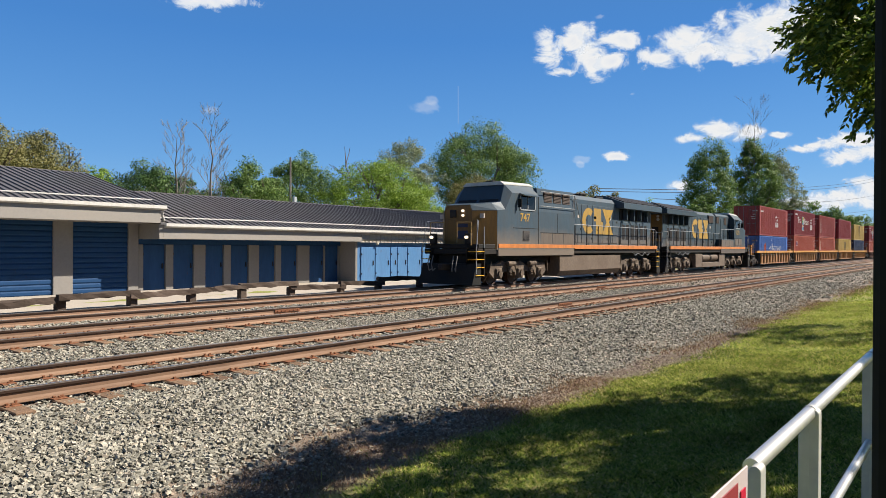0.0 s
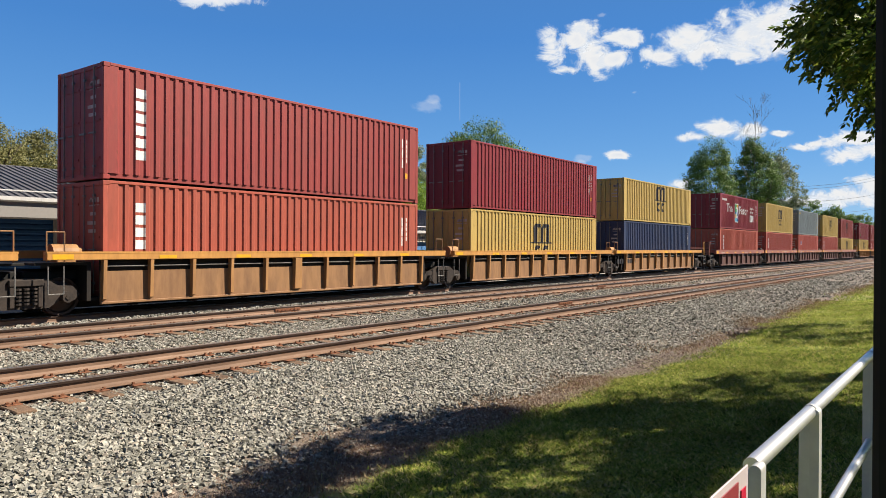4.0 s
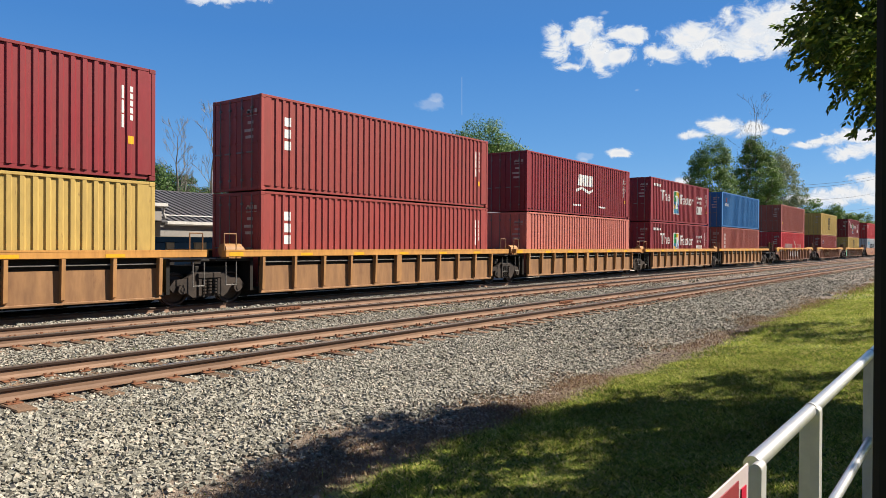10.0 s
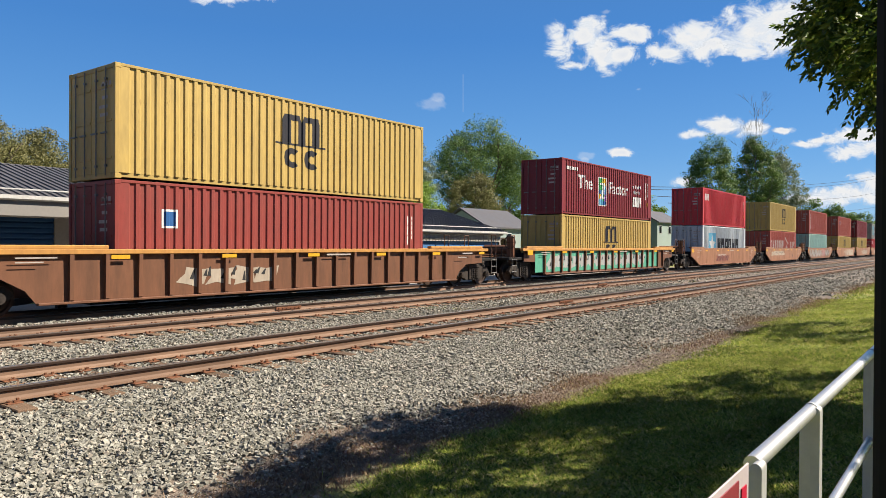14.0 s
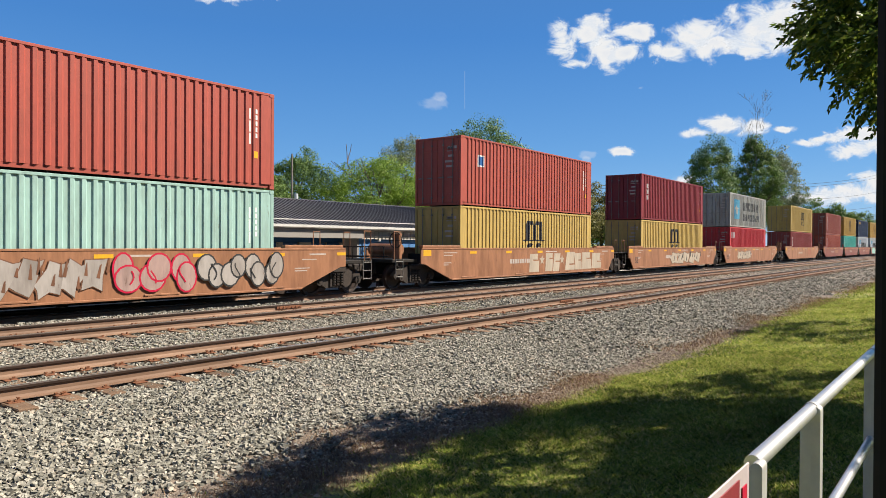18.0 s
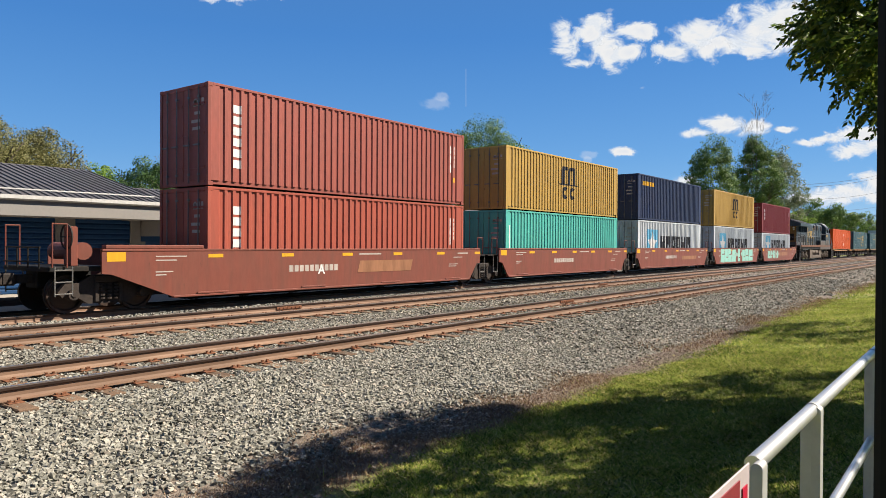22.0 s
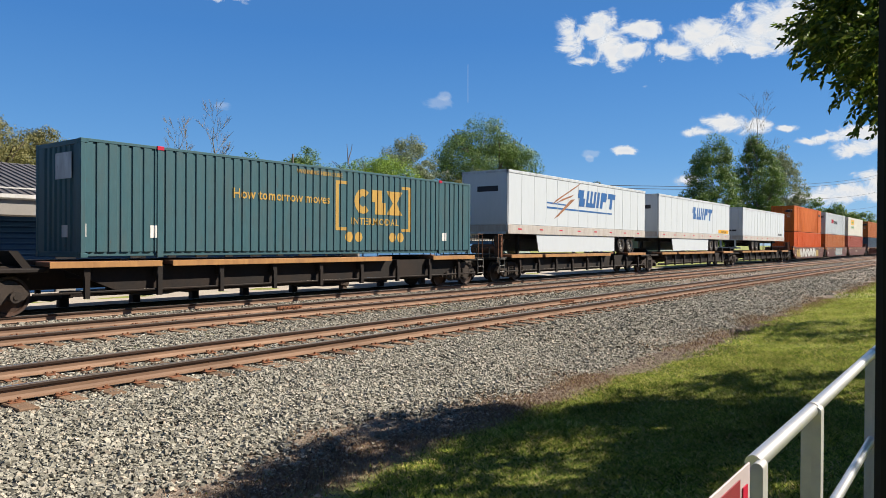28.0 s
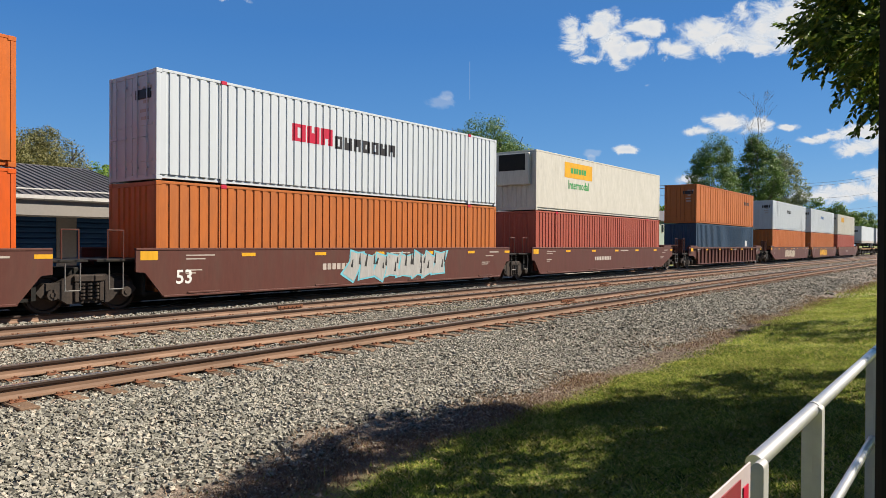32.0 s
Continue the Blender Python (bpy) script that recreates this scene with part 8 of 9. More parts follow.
def cable(path, r, n=6):
    """One unbroken skin along a path."""
    pts = [(p[0], p[1] + r * math.cos(6.28318 * i / n), p[2] + r * math.sin(6.28318 * i / n)) for p in path for i in range(n)]
    fs = [(j * n + i, j * n + (i + 1) % n, j * n + n + (i + 1) % n, j * n + n + i) for j in range(len(path) - 1) for i in range(n)]
    return Shape().add(pts, fs)


for k, (a, b, sag) in enumerate((((1060, 334), (1566, 311), 3), ((1060, 339), (1566, 316), 3), ((1160, 352), (1566, 341), 3), ((1180, 364), (1566, 367), 3))):
    p, q = spot(*a, 50), spot(*b, 50)
    path = [p.lerp(q, i / 12) - Vector((0, 0, 4 * sag * (i / 12) * (1 - i / 12))) for i in range(13)]
    solo("power_line", cable(path, .055, 5), M_BLACKSTEEL, "thin dark overhead power line wire", "power line", "power lines")

# ---- trees ----
LEAF_SETS = {
    "green": islands("green_leaves", [(0, (0.040, 0.080, 0.018)), (0.5, (0.090, 0.155, 0.032)), (1, (0.175, 0.255, 0.068))], 0.55, 0.35),
    "bright": islands("bright_leaves", [(0, (0.075, 0.135, 0.014)), (0.5, (0.150, 0.245, 0.026)), (1, (0.250, 0.340, 0.060))], 0.55, 0.4),
    "dark": islands("dark_leaves", [(0, (0.021, 0.050, 0.015)), (0.5, (0.050, 0.101, 0.027)), (1, (0.101, 0.168, 0.042))], 0.55, 0.3),
    "olive": islands("olive_leaves", [(0, (0.085, 0.085, 0.026)), (0.5, (0.150, 0.145, 0.050)), (1, (0.205, 0.190, 0.075))], 0.6, 0.35),
    "grey": islands("grey_green_leaves", [(0, (0.075, 0.101, 0.050)), (0.5, (0.159, 0.193, 0.092)), (1, (0.277, 0.302, 0.184))], 0.55, 0.35),
    "near": islands("deep_green_leaflets", [(0, (0.027, 0.057, 0.009)), (0.6, (0.087, 0.141, 0.020)), (1, (0.214, 0.241, 0.034))], 0.5, 0.45),
}
M_BARK = surface("grey_brown_bark", (0.107, 0.084, 0.067), 0.95, 0, 0.35, 10, 40, 0.6, (0.047, 0.037, 0.030), 0.5, (4, 4, 0.8))
tr = np.random.default_rng(17)


def leaf_mesh(centres, facing, size, material, aspect=0.7, name="crown"):
    """Loose leaves that lie roughly across the way that they face."""
    n = len(centres)
    out = facing + tr.normal(size=(n, 3)) * 0.55
    a = np.cross(out, tr.normal(size=(n, 3)))
    a /= np.linalg.norm(a, axis=1)[:, None]
    b = np.cross(out, a)
    b /= np.linalg.norm(b, axis=1)[:, None]
    s = size * tr.uniform(0.6, 1.35, n)[:, None]
    v = np.stack([centres - a * s * .5, centres + b * s * aspect * .5, centres + a * s * .5, centres - b * s * aspect * .5], 1)
    me = bpy.data.meshes.new(name)
    me.vertices.add(n * 4)
    me.vertices.foreach_set("co", v.reshape(-1))
    me.loops.add(n * 4)
    me.loops.foreach_set("vertex_index", np.arange(n * 4))
    me.polygons.add(n)
    me.polygons.foreach_set("loop_start", np.arange(n) * 4)
    me.update(calc_edges=True)
    me.materials.append(material)
    return me


def branches(s, p, d, length, r, depth, rnd, twist=0.55, up=0.25, kids=3):
    """Tapered limbs that fork; returns the tips."""
    tips = []
    q = p
    for i in range(3):
        d = (d + Vector((rnd.uniform(-.15, .15), rnd.uniform(-.15, .15), up * .2))).normalized()
        e = q + d * length / 3
        s.rod(q, e, r * (1 - .2 * i), 6 if r > .04 else 4, r * (1 - .2 * (i + 1)))
        q = e
        if depth and i:
            for _ in range(kids - 1):
                side = Vector((rnd.uniform(-1, 1), rnd.uniform(-1, 1), rnd.uniform(-.1, .6))).normalized()
                tips += branches(s, q, (d + side * twist * 1.5).normalized(), length * rnd.uniform(.5, .72), max(.014, r * .5), depth - 1, rnd, twist, up, kids)
    tips.append(q)
    return tips


def tree(x, y, height, radius, leaves, label, count=5000, trunk=0.22, low=0.25, size=0.34, squash=1.0, seed=0, clumps=42, lumpy=0.36):
    rnd = random.Random(seed + int(x * 7 + y))
    count = int(count * 3.3)
    clumps = int(clumps * 3.0)
    size *= .60
    radius *= 1.12
    height *= 1.07
    z0 = ground_z(x, y) - .1
    t = thing("tree", label, "tree", "trees beyond the tracks", at=pose(x, y, z0))
    s = Shape()
    zc = height * (low + 1) / 2
    s.rod((0, 0, 0), (rnd.uniform(-.3, .3), rnd.uniform(-.3, .3), height * .45), trunk, 9, trunk * .6)
    for i in range(7):
        a = i * .9 + rnd.uniform(-.3, .3)
        branches(s, Vector((0, 0, height * rnd.uniform(.22, .5))), Vector((math.cos(a), math.sin(a), rnd.uniform(.5, 1.4))).normalized(), radius * rnd.uniform(.5, .75), trunk * .4, 1, rnd)
    part("trunk", s, M_BARK, t)
    hz = height * (1 - low) / 2
    d = tr.normal(size=(clumps, 3))
    d /= np.linalg.norm(d, axis=1)[:, None]
    rr = tr.uniform(0.25, 1, clumps) ** 0.5
    c = d * rr[:, None] * np.array([radius, radius * squash, hz]) * .82
    lobe = np.array([0.97 + lumpy * noise.noise(Vector(v) * 1.7 + Vector((x, y, seed))) for v in d])
    c *= np.clip(lobe, .6, 1.12)[:, None]
    c[:, 2] += zc
    wide = np.clip(1.15 - 0.55 * np.maximum(0, (c[:, 2] - zc) / hz), .5, 1.2)
    c[:, :2] *= wide[:, None]
    cr = tr.uniform(.09, .21, clumps) * radius
    pick = tr.integers(0, clumps, count)
    dd = tr.normal(size=(count, 3))
    dd /= np.linalg.norm(dd, axis=1)[:, None]
    pos = c[pick] + dd * (cr[pick] * tr.uniform(.35, 1.08, count) ** .6)[:, None] * np.array([1.1, 1.1, .8])
    crown = part("crown", leaf_mesh(pos, dd + d[pick] * .5, size, LEAF_SETS[leaves]), None, t)
    tagged(crown, kind="stuff")
    return t


def bare_tree(x, y, height, label, seed):
    """A leader that runs to the top, with side limbs that fork into twigs."""
    rnd = random.Random(seed)
    t = thing("bare_tree", label, "tree", "bare trees beyond the building", at=pose(x, y, ground_z(x, y) - .1))
    s = Shape()
    q, n = Vector((0, 0, 0)), 9
    for i in range(n):
        e = Vector((rnd.uniform(-.12, .12), rnd.uniform(-.12, .12), height * (i + 1) / n))
        s.rod(q, e, .2 * (1 - i / n) + .02, 7, .2 * (1 - (i + 1) / n) + .02)
        if i > 1:
            for k in range(3):
                a = rnd.uniform(0, 6.28)
                branches(s, e, Vector((math.cos(a), math.sin(a), rnd.uniform(.8, 1.6))).normalized(), height * .155 * (1.15 - .6 * i / n), .05 * (1.2 - i / n), 2, rnd, .45, .4, 3)
        q = e
    part("trunk", s, M_DEADBARK, t)
    return t


tree(18.2, 54, 10.6, 5.2, "olive", "olive-brown willow with a rounded crown", 13000, .4, .15, .22, clumps=110)
tree(23.4, 56, 10.3, 3.9, "olive", "olive-brown willow with a rounded crown", 12000, .35, .15, .22, clumps=100, seed=2)
tree(12.5, 52, 13.5, 5.0, "olive", "tall olive-brown willow at the yard's end", 6000, .35, .2, .28, clumps=50, seed=3)
tree(29.5, 60, 9.0, 3.0, "bright", "yellow-green shrubby tree behind the roof", 4000, .2, .1, .28, seed=4)
tree(35.2, 62, 10.2, 4.3, "dark", "dark green dense broadleaf tree", 6000, .25, .1, .3, seed=5)
tree(40.5, 64, 9.4, 4.0, "dark", "dark green dense broadleaf tree", 5000, .25, .1, .3, seed=6)
bare_tree(37.4, 60, 11.8, "bare grey tree with fine twigs", 3)
bare_tree(41.2, 60, 13.4, "bare grey tree with fine twigs", 8)
tree(45.8, 60, 10.6, 4.6, "green", "green broadleaf tree behind the roof", 7000, .25, .1, .3, seed=7)
tree(50.5, 63, 9.6, 4.0, "bright", "bushy yellow-green broadleaf tree", 5000, .2, .05, .3, seed=8)
tree(54.4, 62, 12.6, 4.8, "green", "tall green broadleaf tree behind the roof", 8000, .3, .12, .3, seed=9, clumps=60)
tree(59.5, 56, 12.4, 6.4, "bright", "broad bright green maple tree", 12000, .35, .08, .3, seed=10, clumps=70)
tree(67.5, 57, 10.2, 4.8, "bright", "bright green side maple tree", 7000, .3, .05, .3, seed=11)
tree(73.8, 63, 16.6, 5.2, "grey", "tall grey-green poplar tree", 7000, .35, .3, .32, seed=12)
tree(80.5, 57, 12.3, 5.0, "olive", "rounded olive-green broadleaf tree", 7000, .3, .08, .32, seed=13)
tree(91.0, 62, 20.8, 8.6, "green", "large spreading green cottonwood", 17000, .5, .22, .36, seed=14, clumps=85)
tree(102.0, 64, 17.0, 4.6, "green", "spreading green tree beside the cottonwood", 6000, .35, .2, .36, seed=15)
tree(90.0, 46, 10.0, 4.6, "olive", "low olive tree with thin crown", 5000, .25, .1, .34, seed=16)
tree(99.0, 46, 11.2, 5.2, "olive", "low olive-brown willow tree", 6000, .25, .1, .34, seed=17)
tree(108.0, 48, 9.8, 4.2, "green", "low green broadleaf tree", 4500, .25, .1, .36, seed=18)
tree(118.0, 46, 10.2, 4.0, "bright", "low yellow-green broadleaf tree", 4500, .25, .05, .36, seed=19)
tree(99.5, 30, 17.4, 3.9, "green", "columnar green cottonwood beside the tracks", 10000, .3, .06, .34, seed=20, clumps=120, lumpy=0.2)
tree(126.0, 30.5, 21.4, 4.3, "green", "tall green cottonwood with bare top twigs", 12000, .35, .06, .38, seed=21, clumps=120, lumpy=0.2)
bare_tree(124.5, 30.2, 24.0, "bare twigs rising above a cottonwood", 12)
tree(147.0, 31, 21.6, 4.3, "grey", "grey-green cottonwood beside the tracks", 9000, .3, .05, .36, seed=22, clumps=90, lumpy=0.2)
tree(92.0, 29, 8.6, 2.6, "green", "small green tree at the foot of the cottonwoods", 3500, .18, .05, .34, seed=23)
for i, (x, y, h, r, k) in enumerate(((228, 34, 14.5, 7, "green"), (250, 44, 17.5, 8, "green"), (205, 40, 11, 6, "bright"), (290, 50, 17, 9, "dark"), (180, 52, 11, 6, "bright"), (330, 40, 17, 8, "green"))):
    tree(x, y, h, r, k, "distant broadleaf tree down the line", 4000, .35, .05, .7, seed=30 + i)
for i in range(16):
    x = 22 + i * 15 + tr.uniform(-3, 3)
    tree(x, 92 + tr.uniform(-6, 14) + i * 1.2, tr.uniform(8.5, 11.5), 6.0, ("green", "dark", "olive")[i % 3], "far woodland tree behind the town", 3000, .3, .02, .6, seed=50 + i)

# the tree that overhangs the grass, and two more that only shade it
def near_tree(x, y, zc, rx, ry, rz, count, label, twigs, seed, cut, inner=1.0):
    rnd = random.Random(seed)
    z0 = ground_z(x, y) - .1
    t = thing("tree", label, "tree", "trees by the grass", at=pose(x, y, z0))
    s = Shape()
    s.rod((0, 0, 0), (.1, 0, zc * .75), .17, 10, .1)
    ends = []
    for i in range(14):
        a = i * 2.4 + rnd.uniform(-.2, .2)
        p = Vector((.05, 0, zc * rnd.uniform(.45, .85)))
        ends += branches(s, p, Vector((math.cos(a), math.sin(a), rnd.uniform(-.05, .8))).normalized(), rx * rnd.uniform(.4, .55), .035, 1, rnd)
    part("trunk", s, M_BARK, t)
    # leaf sprays: a stem with leaflets either side
    d = tr.normal(size=(twigs, 3))
    d /= np.linalg.norm(d, axis=1)[:, None]
    rad = tr.uniform(.3, 1, twigs) ** .4
    c = d * rad[:, None] * np.array([rx, ry, rz])
    lump = np.array([noise.noise(Vector(v) * 1.1 + Vector((seed, 0, 0))) for v in c])
    top = c[:, 2] > 0
    c[top] *= np.array([1, .86, .55])
    # the crown is thin about its stem, where light falls through
    full = (lump > cut) & ((np.hypot(c[:, 0] + .35, c[:, 1] - .1) > 1.5) | (tr.uniform(0, 1, twigs) < inner))
    c = c[full] + np.array([0, 0, zc])
    d = d[full]
    n = len(c)
    k = max(4, count // n)
    stem = d * .5 + tr.normal(size=(n, 3)) * .55
    stem[:, 2] -= .35
    stem /= np.linalg.norm(stem, axis=1)[:, None]
    f = (np.arange(k) / k)[None, :, None]
    base = c[:, None, :] + stem[:, None, :] * f * .42 + np.array([0, 0, -.08]) * f ** 2
    side = np.cross(stem, np.array([0, 0, 1.0]))
    side /= np.linalg.norm(side, axis=1)[:, None] + 1e-6
    sign = np.where(np.arange(k) % 2 == 0, 1, -1)[None, :, None]
    out = side[:, None, :] * sign + stem[:, None, :] * .7 + tr.normal(size=(n, k, 3)) * .3 + np.array([0, 0, -.35])
    out /= np.linalg.norm(out, axis=2)[:, :, None]
    ln = tr.uniform(.075, .135, (n, k, 1))
    wid = np.cross(out, tr.normal(size=(n, k, 3)))
    wid /= np.linalg.norm(wid, axis=2)[:, :, None]
    v = np.stack([base, base + out * ln * .45 + wid * .022, base + out * ln, base + out * ln * .45 - wid * .022], 2).reshape(-1, 3)
    m = n * k
    me = bpy.data.meshes.new("crown")
    me.vertices.add(m * 4)
    me.vertices.foreach_set("co", v.reshape(-1))
    me.loops.add(m * 4)
    me.loops.foreach_set("vertex_index", np.arange(m * 4))
    me.polygons.add(m)
    me.polygons.foreach_set("loop_start", np.arange(m) * 4)
    me.update(calc_edges=True)
    me.materials.append(LEAF_SETS["near"])
    tagged(part("crown", me, None, t), kind="stuff")
    return t


near_tree(10.2, -.85, 5.2, 3.0, 2.9, 2.0, 92000, "overhanging tree with long drooping deep green leaflets", 16000, 3, .19, .08)
near_tree(14.4, -3.2, 6.0, 3.2, 3.0, 2.2, 30000, "leafy tree that shades the grass", 3600, 5, .12)
near_tree(10.6, -3.5, 5.4, 2.6, 2.6, 1.9, 42000, "leafy tree that shades the grass", 3600, 7, .0)
near_tree(24.6, -3.0, 6.2, 3.0, 3.6, 2.6, 26000, "leafy tree that shades the grass", 2200, 9, .08)

# Unseen trees added behind the camera to hold back light from the sky.
for i, (x, y, h) in enumerate(((-14, -15, 9), (-6, -17, 10), (3, -15, 9), (12, -17, 10), (21, -15.5, 9.5), (31, -16, 10), (43, -15, 9), (-16, -4, 8))):
    tree(x, y, h, 4.6, "dark", "leafy tree in the row behind the hand rail", 1500, .25, .02, .9, seed=90 + i)

# ---- hand rail and post by the camera ----
M_ALU = surface("brushed_aluminium", (0.72, 0.72, 0.72), 0.32, 0.85, 0.06, 8, 60, 0.03, (0.45, 0.44, 0.42), 0.3)
M_POSTDARK = surface("dark_painted_post", (0.009, 0.010, 0.008), 0.8, 0, 0.3, 8, 40, 0.1, (0.03, 0.03, 0.025), 0.4)
M_POSTALU = surface("dull_aluminium_post", (0.40, 0.40, 0.39), 0.5, 0.35, 0.08, 8, 60, 0.03, (0.16, 0.15, 0.14), 0.4)
ra = thing("hand_rail", "brushed aluminium pipe hand rail with posts", "railing", at=pose(0, 0, 0))
RY = .558
part("top_rail", Shape().rod((2.285, RY, 1.062), (9.0, RY, 1.062), .026, 40), M_ALU, ra)
def flat_post(x, top):
    """An upright strip with a rounded head."""
    n = 10
    y0, y1 = RY - .038, RY - .004
    ring = [(y0, -.25), (y1, -.25)] + [((y0 + y1) / 2 + (y1 - y0) / 2 * math.cos(a), top - .017 + .017 * math.sin(a)) for a in (math.pi * k / n for k in range(n + 1))]
    bm = bmesh.new()
    ends = [[bm.verts.new((x + d, y, z)) for y, z in ring] for d in (-.03, .03)]
    bm.faces.new(ends[0][::-1])
    bm.faces.new(ends[1])
    for k in range(len(ring)):
        m = (k + 1) % len(ring)
        bm.faces.new((ends[0][k], ends[0][m], ends[1][m], ends[1][k]))
    bmesh.ops.recalc_face_normals(bm, faces=bm.faces)
    me = bpy.data.meshes.new("post_strip")
    bm.to_mesh(me)
    bm.free()
    return me


for x in (2.27, 3.2, 5.12, 7.0, 8.9):
    part("rail_post", Shape().box(x - .022, x + .026, RY - .006, RY + (.038 if x > 3 else .012), -.25, 1.052, .003), M_POSTALU, ra)
    part("post_strip", flat_post(x, 1.078), M_POSTALU, ra)
    if x > 3:
        part("band", Shape().rod((x - .008, RY, 1.062), (x + .012, RY, 1.062), .029, 40), M_POSTALU, ra)
part("mid_rail", Shape().rod((3.2, RY, .527), (9.0, RY, .527), .024, 28), M_ALU, ra)
# White and red both darkened: the tree's shade is put into the sign's colours.
M_SIGNPLATE = paint("shaded_sign_white", (0.42, 0.36, 0.37), soil=0.2, rough=0.4)
M_SIGNRED = paint("shaded_sign_red", (0.20, 0.028, 0.036), soil=0.1, rough=0.35)
sg = thing("warning_sign", "red and white metal sign plate on the hand rail", "sign", at=pose(0, 0, 0))
part("plate", Shape().box(1.15, 2.045, RY - .05, RY - .044, .45, 1.135, .002), M_SIGNPLATE, sg)
part("field", Shape().box(1.17, 1.935, RY - .054, RY - .051, .47, 1.115), M_SIGNRED, sg, "red field")
part("bar", Shape().box(1.965, 2.01, RY - .054, RY - .051, .5, 1.085), M_MARKRED, sg)
solo("shelter_post", Shape().box(.5, .62, -.12, .0535, -.2, 3.2, .004), M_POSTDARK, "dark painted post at the edge of the shelter", "post")

# ---- clouds ----
def cloud_material(name, most):
    m = bpy.data.materials.new(name)
    m.use_nodes = True
    t = m.node_tree
    for n in list(t.nodes):
        t.nodes.remove(n)
    out = t.nodes.new("ShaderNodeOutputMaterial")
    co = t.nodes.new("ShaderNodeTexCoord")
    info = t.nodes.new("ShaderNodeObjectInfo")
    sc = t.nodes.new("ShaderNodeMath")
    sc.operation, sc.inputs[1].default_value = "MULTIPLY", 50.0
    t.links.new(info.outputs["Random"], sc.inputs[0])
    ad = t.nodes.new("ShaderNodeVectorMath")
    ad.operation = "ADD"
    sep = t.nodes.new("ShaderNodeVectorMath")
    sep.operation, sep.inputs[1].default_value = "MULTIPLY", (0.010, 0.014, 0)
    t.links.new(co.outputs["Object"], sep.inputs[0])
    t.links.new(sep.outputs[0], ad.inputs[0])
    t.links.new(sc.outputs[0], ad.inputs[1])
    n1 = node(t, "TexNoise", Scale=1.0, Detail=9.0, Roughness=0.62, Distortion=0.5)
    t.links.new(ad.outputs[0], n1.inputs["Vector"])
    cen = t.nodes.new("ShaderNodeVectorMath")
    cen.operation, cen.inputs[1].default_value = "SUBTRACT", (.5, .5, 0)
    t.links.new(co.outputs["Generated"], cen.inputs[0])
    flat = t.nodes.new("ShaderNodeVectorMath")
    flat.operation, flat.inputs[1].default_value = "MULTIPLY", (2, 2, 0)
    t.links.new(cen.outputs[0], flat.inputs[0])
    ln = t.nodes.new("ShaderNodeVectorMath")
    ln.operation = "LENGTH"
    t.links.new(flat.outputs[0], ln.inputs[0])
    a = t.nodes.new("ShaderNodeMath")
    a.operation, a.inputs[1].default_value, a.inputs[2].default_value = "MULTIPLY_ADD", -0.50, 0.285
    t.links.new(ln.outputs["Value"], a.inputs[0])
    b = t.nodes.new("ShaderNodeMath")
    b.operation = "ADD"
    t.links.new(a.outputs[0], b.inputs[0])
    t.links.new(n1.outputs["Fac"], b.inputs[1])
    mask = ramp(t, b.outputs[0], [(0.46, (0, 0, 0)), (0.66, (most, most, most))])
    mask.color_ramp.interpolation = "EASE"
    # Clouds glow by emission; bluish rim and greyer core are shading put into the colour.
    shade = ramp(t, b.outputs[0], [(0.5, (0.72, 0.84, 1.0)), (0.7, (1, 1, 1)), (0.95, (0.86, 0.90, 0.97))]).outputs[0]
    em = t.nodes.new("ShaderNodeEmission")
    em.inputs[1].default_value = 0.37
    t.links.new(shade, em.inputs[0])
    tp = t.nodes.new("ShaderNodeBsdfTransparent")
    mx = t.nodes.new("ShaderNodeMixShader")
    t.links.new(mask.outputs[0], mx.inputs[0])
    t.links.new(tp.outputs[0], mx.inputs[1])
    t.links.new(em.outputs[0], mx.inputs[2])
    t.links.new(mx.outputs[0], out.inputs[0])
    return m


M_CLOUD = cloud_material("cloud_vapour", 1.0)
M_WISP = cloud_material("thin_cloud_vapour", 0.22)
CLOUDS = []
FAR = 2600.0


def cloud(puffs, dx, dy, label, thin=False):
    """A drifting cloud in the far sky: puffs, each given by its direction and span in the first view."""
    m = aim(0, 0)
    mpp = FAR / F_PX

    def at(px, py, far=FAR):
        p = Vector(EYE) + (m.to_3x3() @ Vector(((px - 784) / F_PX, (441 - py) / F_PX, -1))) * far
        return Matrix.Translation(p) @ m.to_3x3().to_4x4()

    cx, cy = puffs[0][0], puffs[0][1]
    body = thing("cloud", label, "cloud", "clouds in the sky", at=at(cx, cy))
    n = 6
    for k, (x, y, w, h) in enumerate(puffs):
        w, h = w * 1.24, h * 1.24
        pts = [(w * mpp * (i / n - .5), h * mpp * (j / n - .5), 6 * math.sin(i * 1.3) * math.cos(j * 1.1)) for j in range(n + 1) for i in range(n + 1)]
        s = Shape().add(pts, [(j * (n + 1) + i, j * (n + 1) + i + 1, (j + 1) * (n + 1) + i + 1, (j + 1) * (n + 1) + i) for j in range(n) for i in range(n)])
        part("puff", s, M_WISP if thin else M_CLOUD, body, at=pose((x - cx) * mpp, (cy - y) * mpp, k * 14.0))
    CLOUDS.append((body, at(cx, cy), at(cx + dx, cy + dy)))
    return body


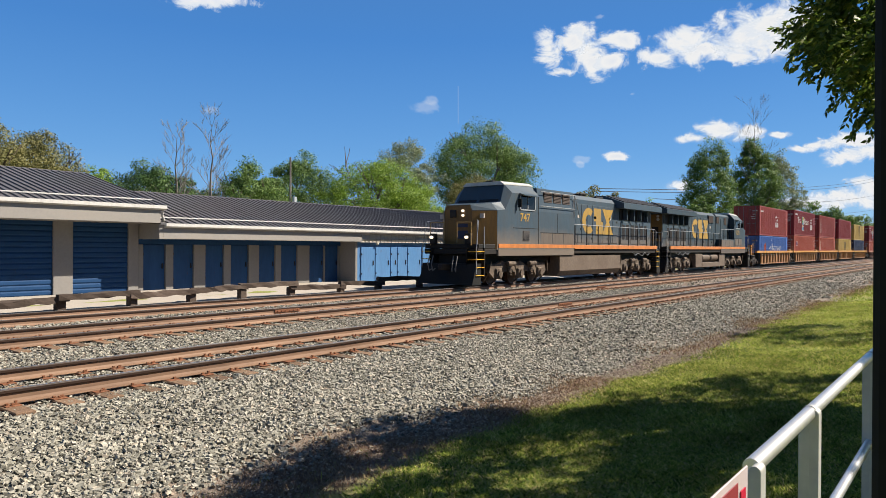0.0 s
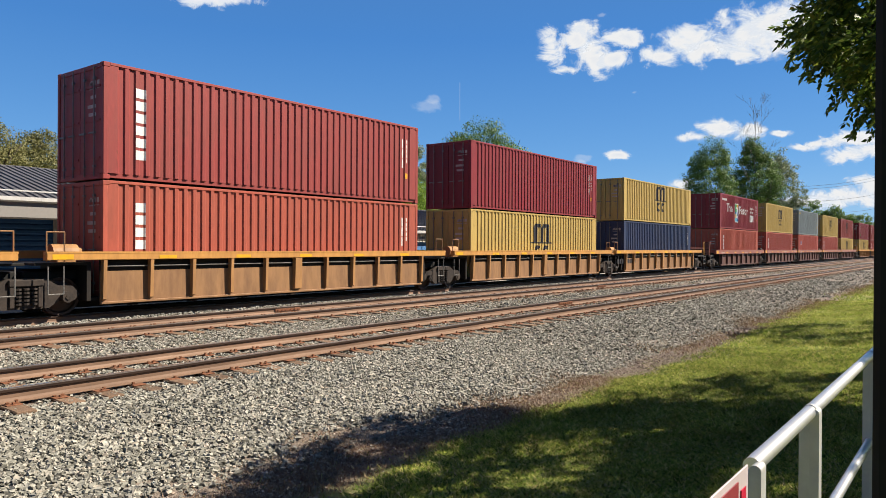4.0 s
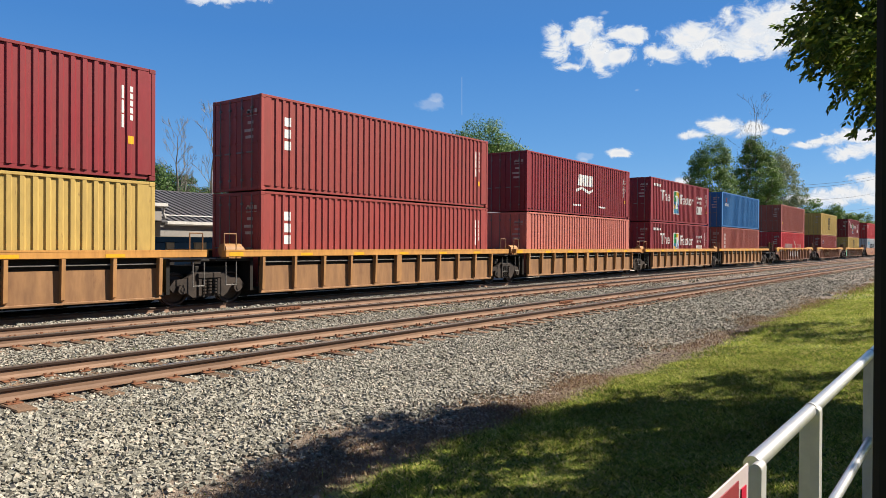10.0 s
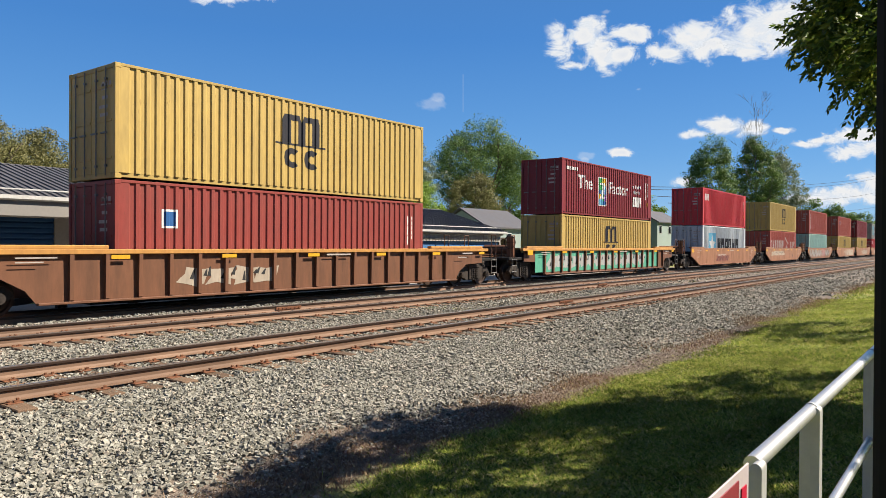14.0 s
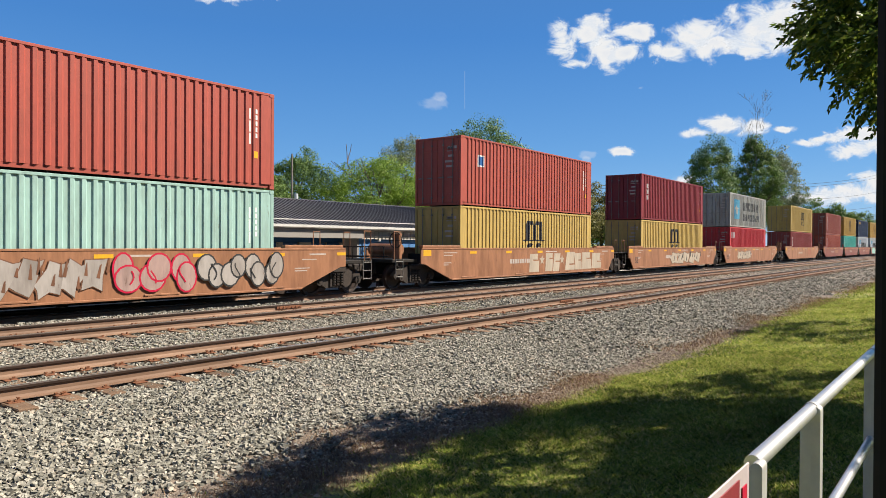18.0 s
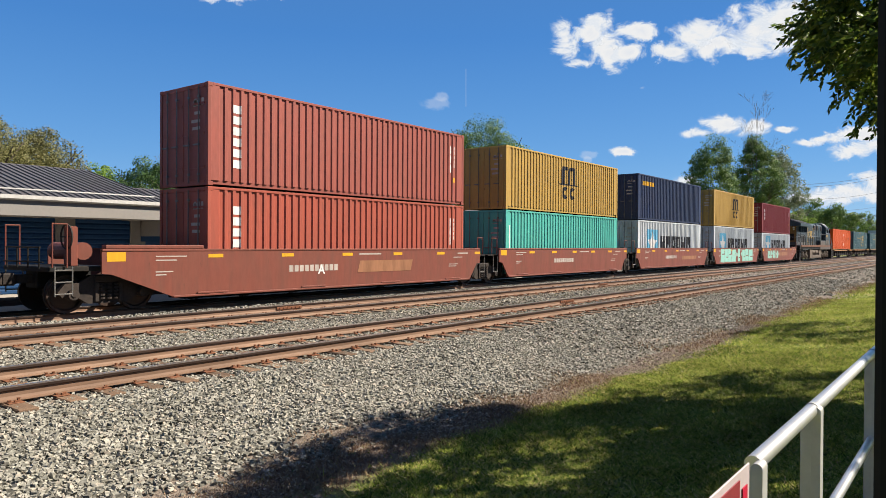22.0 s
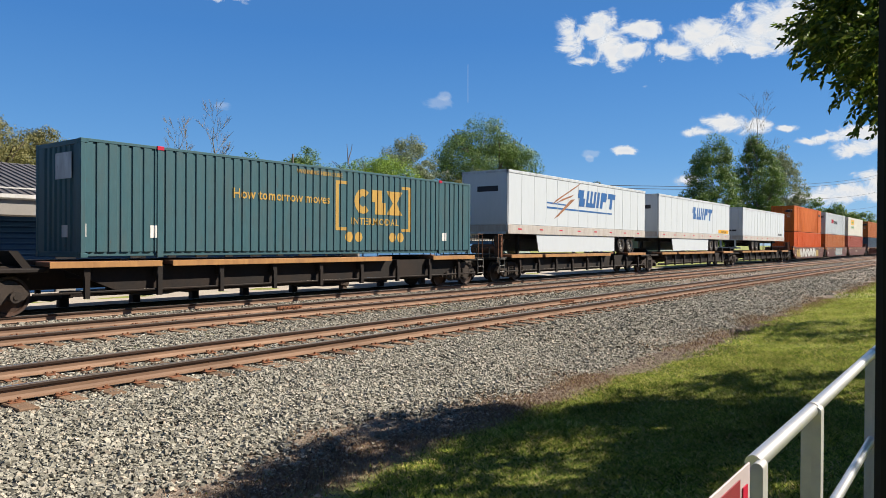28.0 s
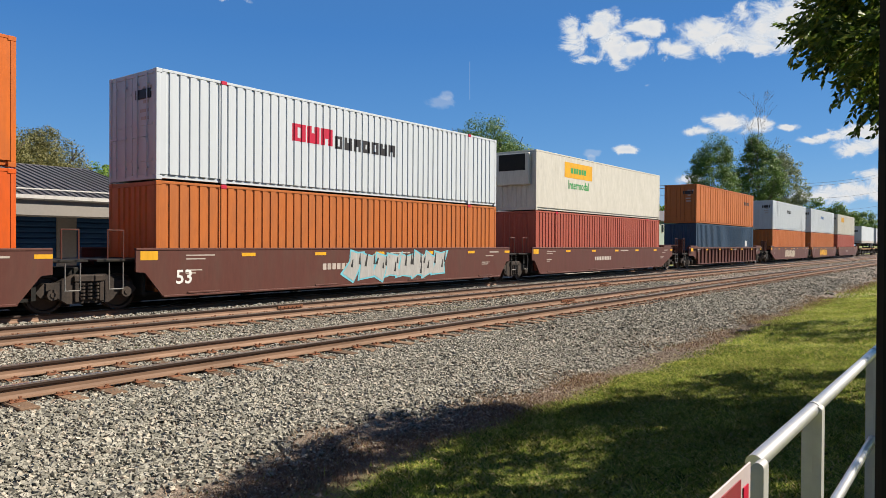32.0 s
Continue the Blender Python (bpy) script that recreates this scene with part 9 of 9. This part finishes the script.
W1, W2 = "small ragged white cloud in the blue sky", "broad white cumulus cloud in the blue sky"
W3 = "faint wisp of cloud in the blue sky"
cloud([(1040, 105, 110, 90), (1028, 62, 70, 70), (1100, 74, 130, 52), (968, 92, 70, 90), (1010, 82, 80, 70), (1075, 118, 90, 44), (985, 138, 66, 22)], 38, -14, W1)
cloud([(1240, 85, 190, 86), (1165, 104, 110, 52), (1205, 68, 110, 62), (1310, 62, 190, 100), (1360, 42, 170, 90), (1330, 95, 170, 60), (1290, 112, 120, 34), (1400, 55, 130, 90)], 30, -8, W2)
cloud([(1280, 234, 130, 46), (1225, 246, 90, 28), (1320, 236, 90, 44), (1372, 242, 70, 18)], 8, -6, W2)
cloud([(752, 188, 66, 36), (764, 180, 34, 22)], 22, -2, W1, True)
cloud([(1095, 277, 66, 22)], 12, -5, W1)
cloud([(372, 2, 190, 44), (350, 6, 110, 30)], 52, -10, W1)
cloud([(1500, 276, 130, 46), (1555, 268, 130, 60)], 12, -8, W2)
cloud([(1445, 258, 110, 34), (1500, 248, 150, 40), (1410, 266, 70, 18)], 10, -8, W1)
cloud([(1500, 352, 240, 60), (1545, 335, 130, 70), (1430, 362, 170, 40)], 10, -6, W2)
cloud([(372, 196, 44, 20)], 18, -3, W3, True)
cloud([(1030, 285, 34, 18), (1026, 292, 18, 16)], 14, -5, W3, True)
cloud([(1205, 330, 80, 26)], 10, -4, W1)
cloud([(1062, 30, 30, 16), (1116, 168, 22, 12)], 20, -8, W3, True)

# a thin vapour trail above the trees
def trail_material():
    m, t, p = nodes_of("vapour_trail")
    # The trail's sunlit brightness is put in as a weak glow.
    em = node(t, "Emission", Strength=0.33)
    em.inputs[0].default_value = (0.85, 0.92, 1.0, 1)
    tp = t.nodes.new("ShaderNodeBsdfTransparent")
    mx = t.nodes.new("ShaderNodeMixShader")
    mx.inputs[0].default_value = 0.13
    t.links.new(tp.outputs[0], mx.inputs[1])
    t.links.new(em.outputs[0], mx.inputs[2])
    t.links.new(mx.outputs[0], t.nodes["Material Output"].inputs[0])
    return m


trail = cloud([(811, 186, 1.5, 54)], 15, -36, "thin white vapour trail in the blue sky")
trail.children[0].data.materials.clear()
trail.children[0].data.materials.append(trail_material())

# ---- what moves ----
TRAVEL = [(0, -143.86), (1, -119.89), (2, -95.98), (3, -72.03), (5.5, -11.95), (7, 23.9), (9, 71.75), (11, 119.7), (13, 167.68), (14, 191.74), (14.5, 203.65), (16.5, 250.9), (18, 286.7),
          (19, 310.58), (20, 334.8), (21, 358.75), (22, 382.85), (23, 407.1), (24, 431.0), (25, 455.0), (27.5, 516.2), (28, 528.3), (29, 552.4), (30, 576.45), (31, 600.8), (32, 625.15)]


def motions():
    for c, x in CARS:
        walk(c, [(t, pose(x - d, TRACKS[2], 0)) for t, d in TRAVEL])
    for c, x, turn in LOCOS:
        walk(c, [(t, pose(x - d, TRACKS[2], 0, 0, 0, turn)) for t, d in TRAVEL])
    for c, x, z in BOXES:
        walk(c, [(t, pose(x - d, TRACKS[2], z)) for t, d in TRAVEL])

    for ob, a, b in CLOUDS:
        walk(ob, [(0, a), (32, b)])


motions()
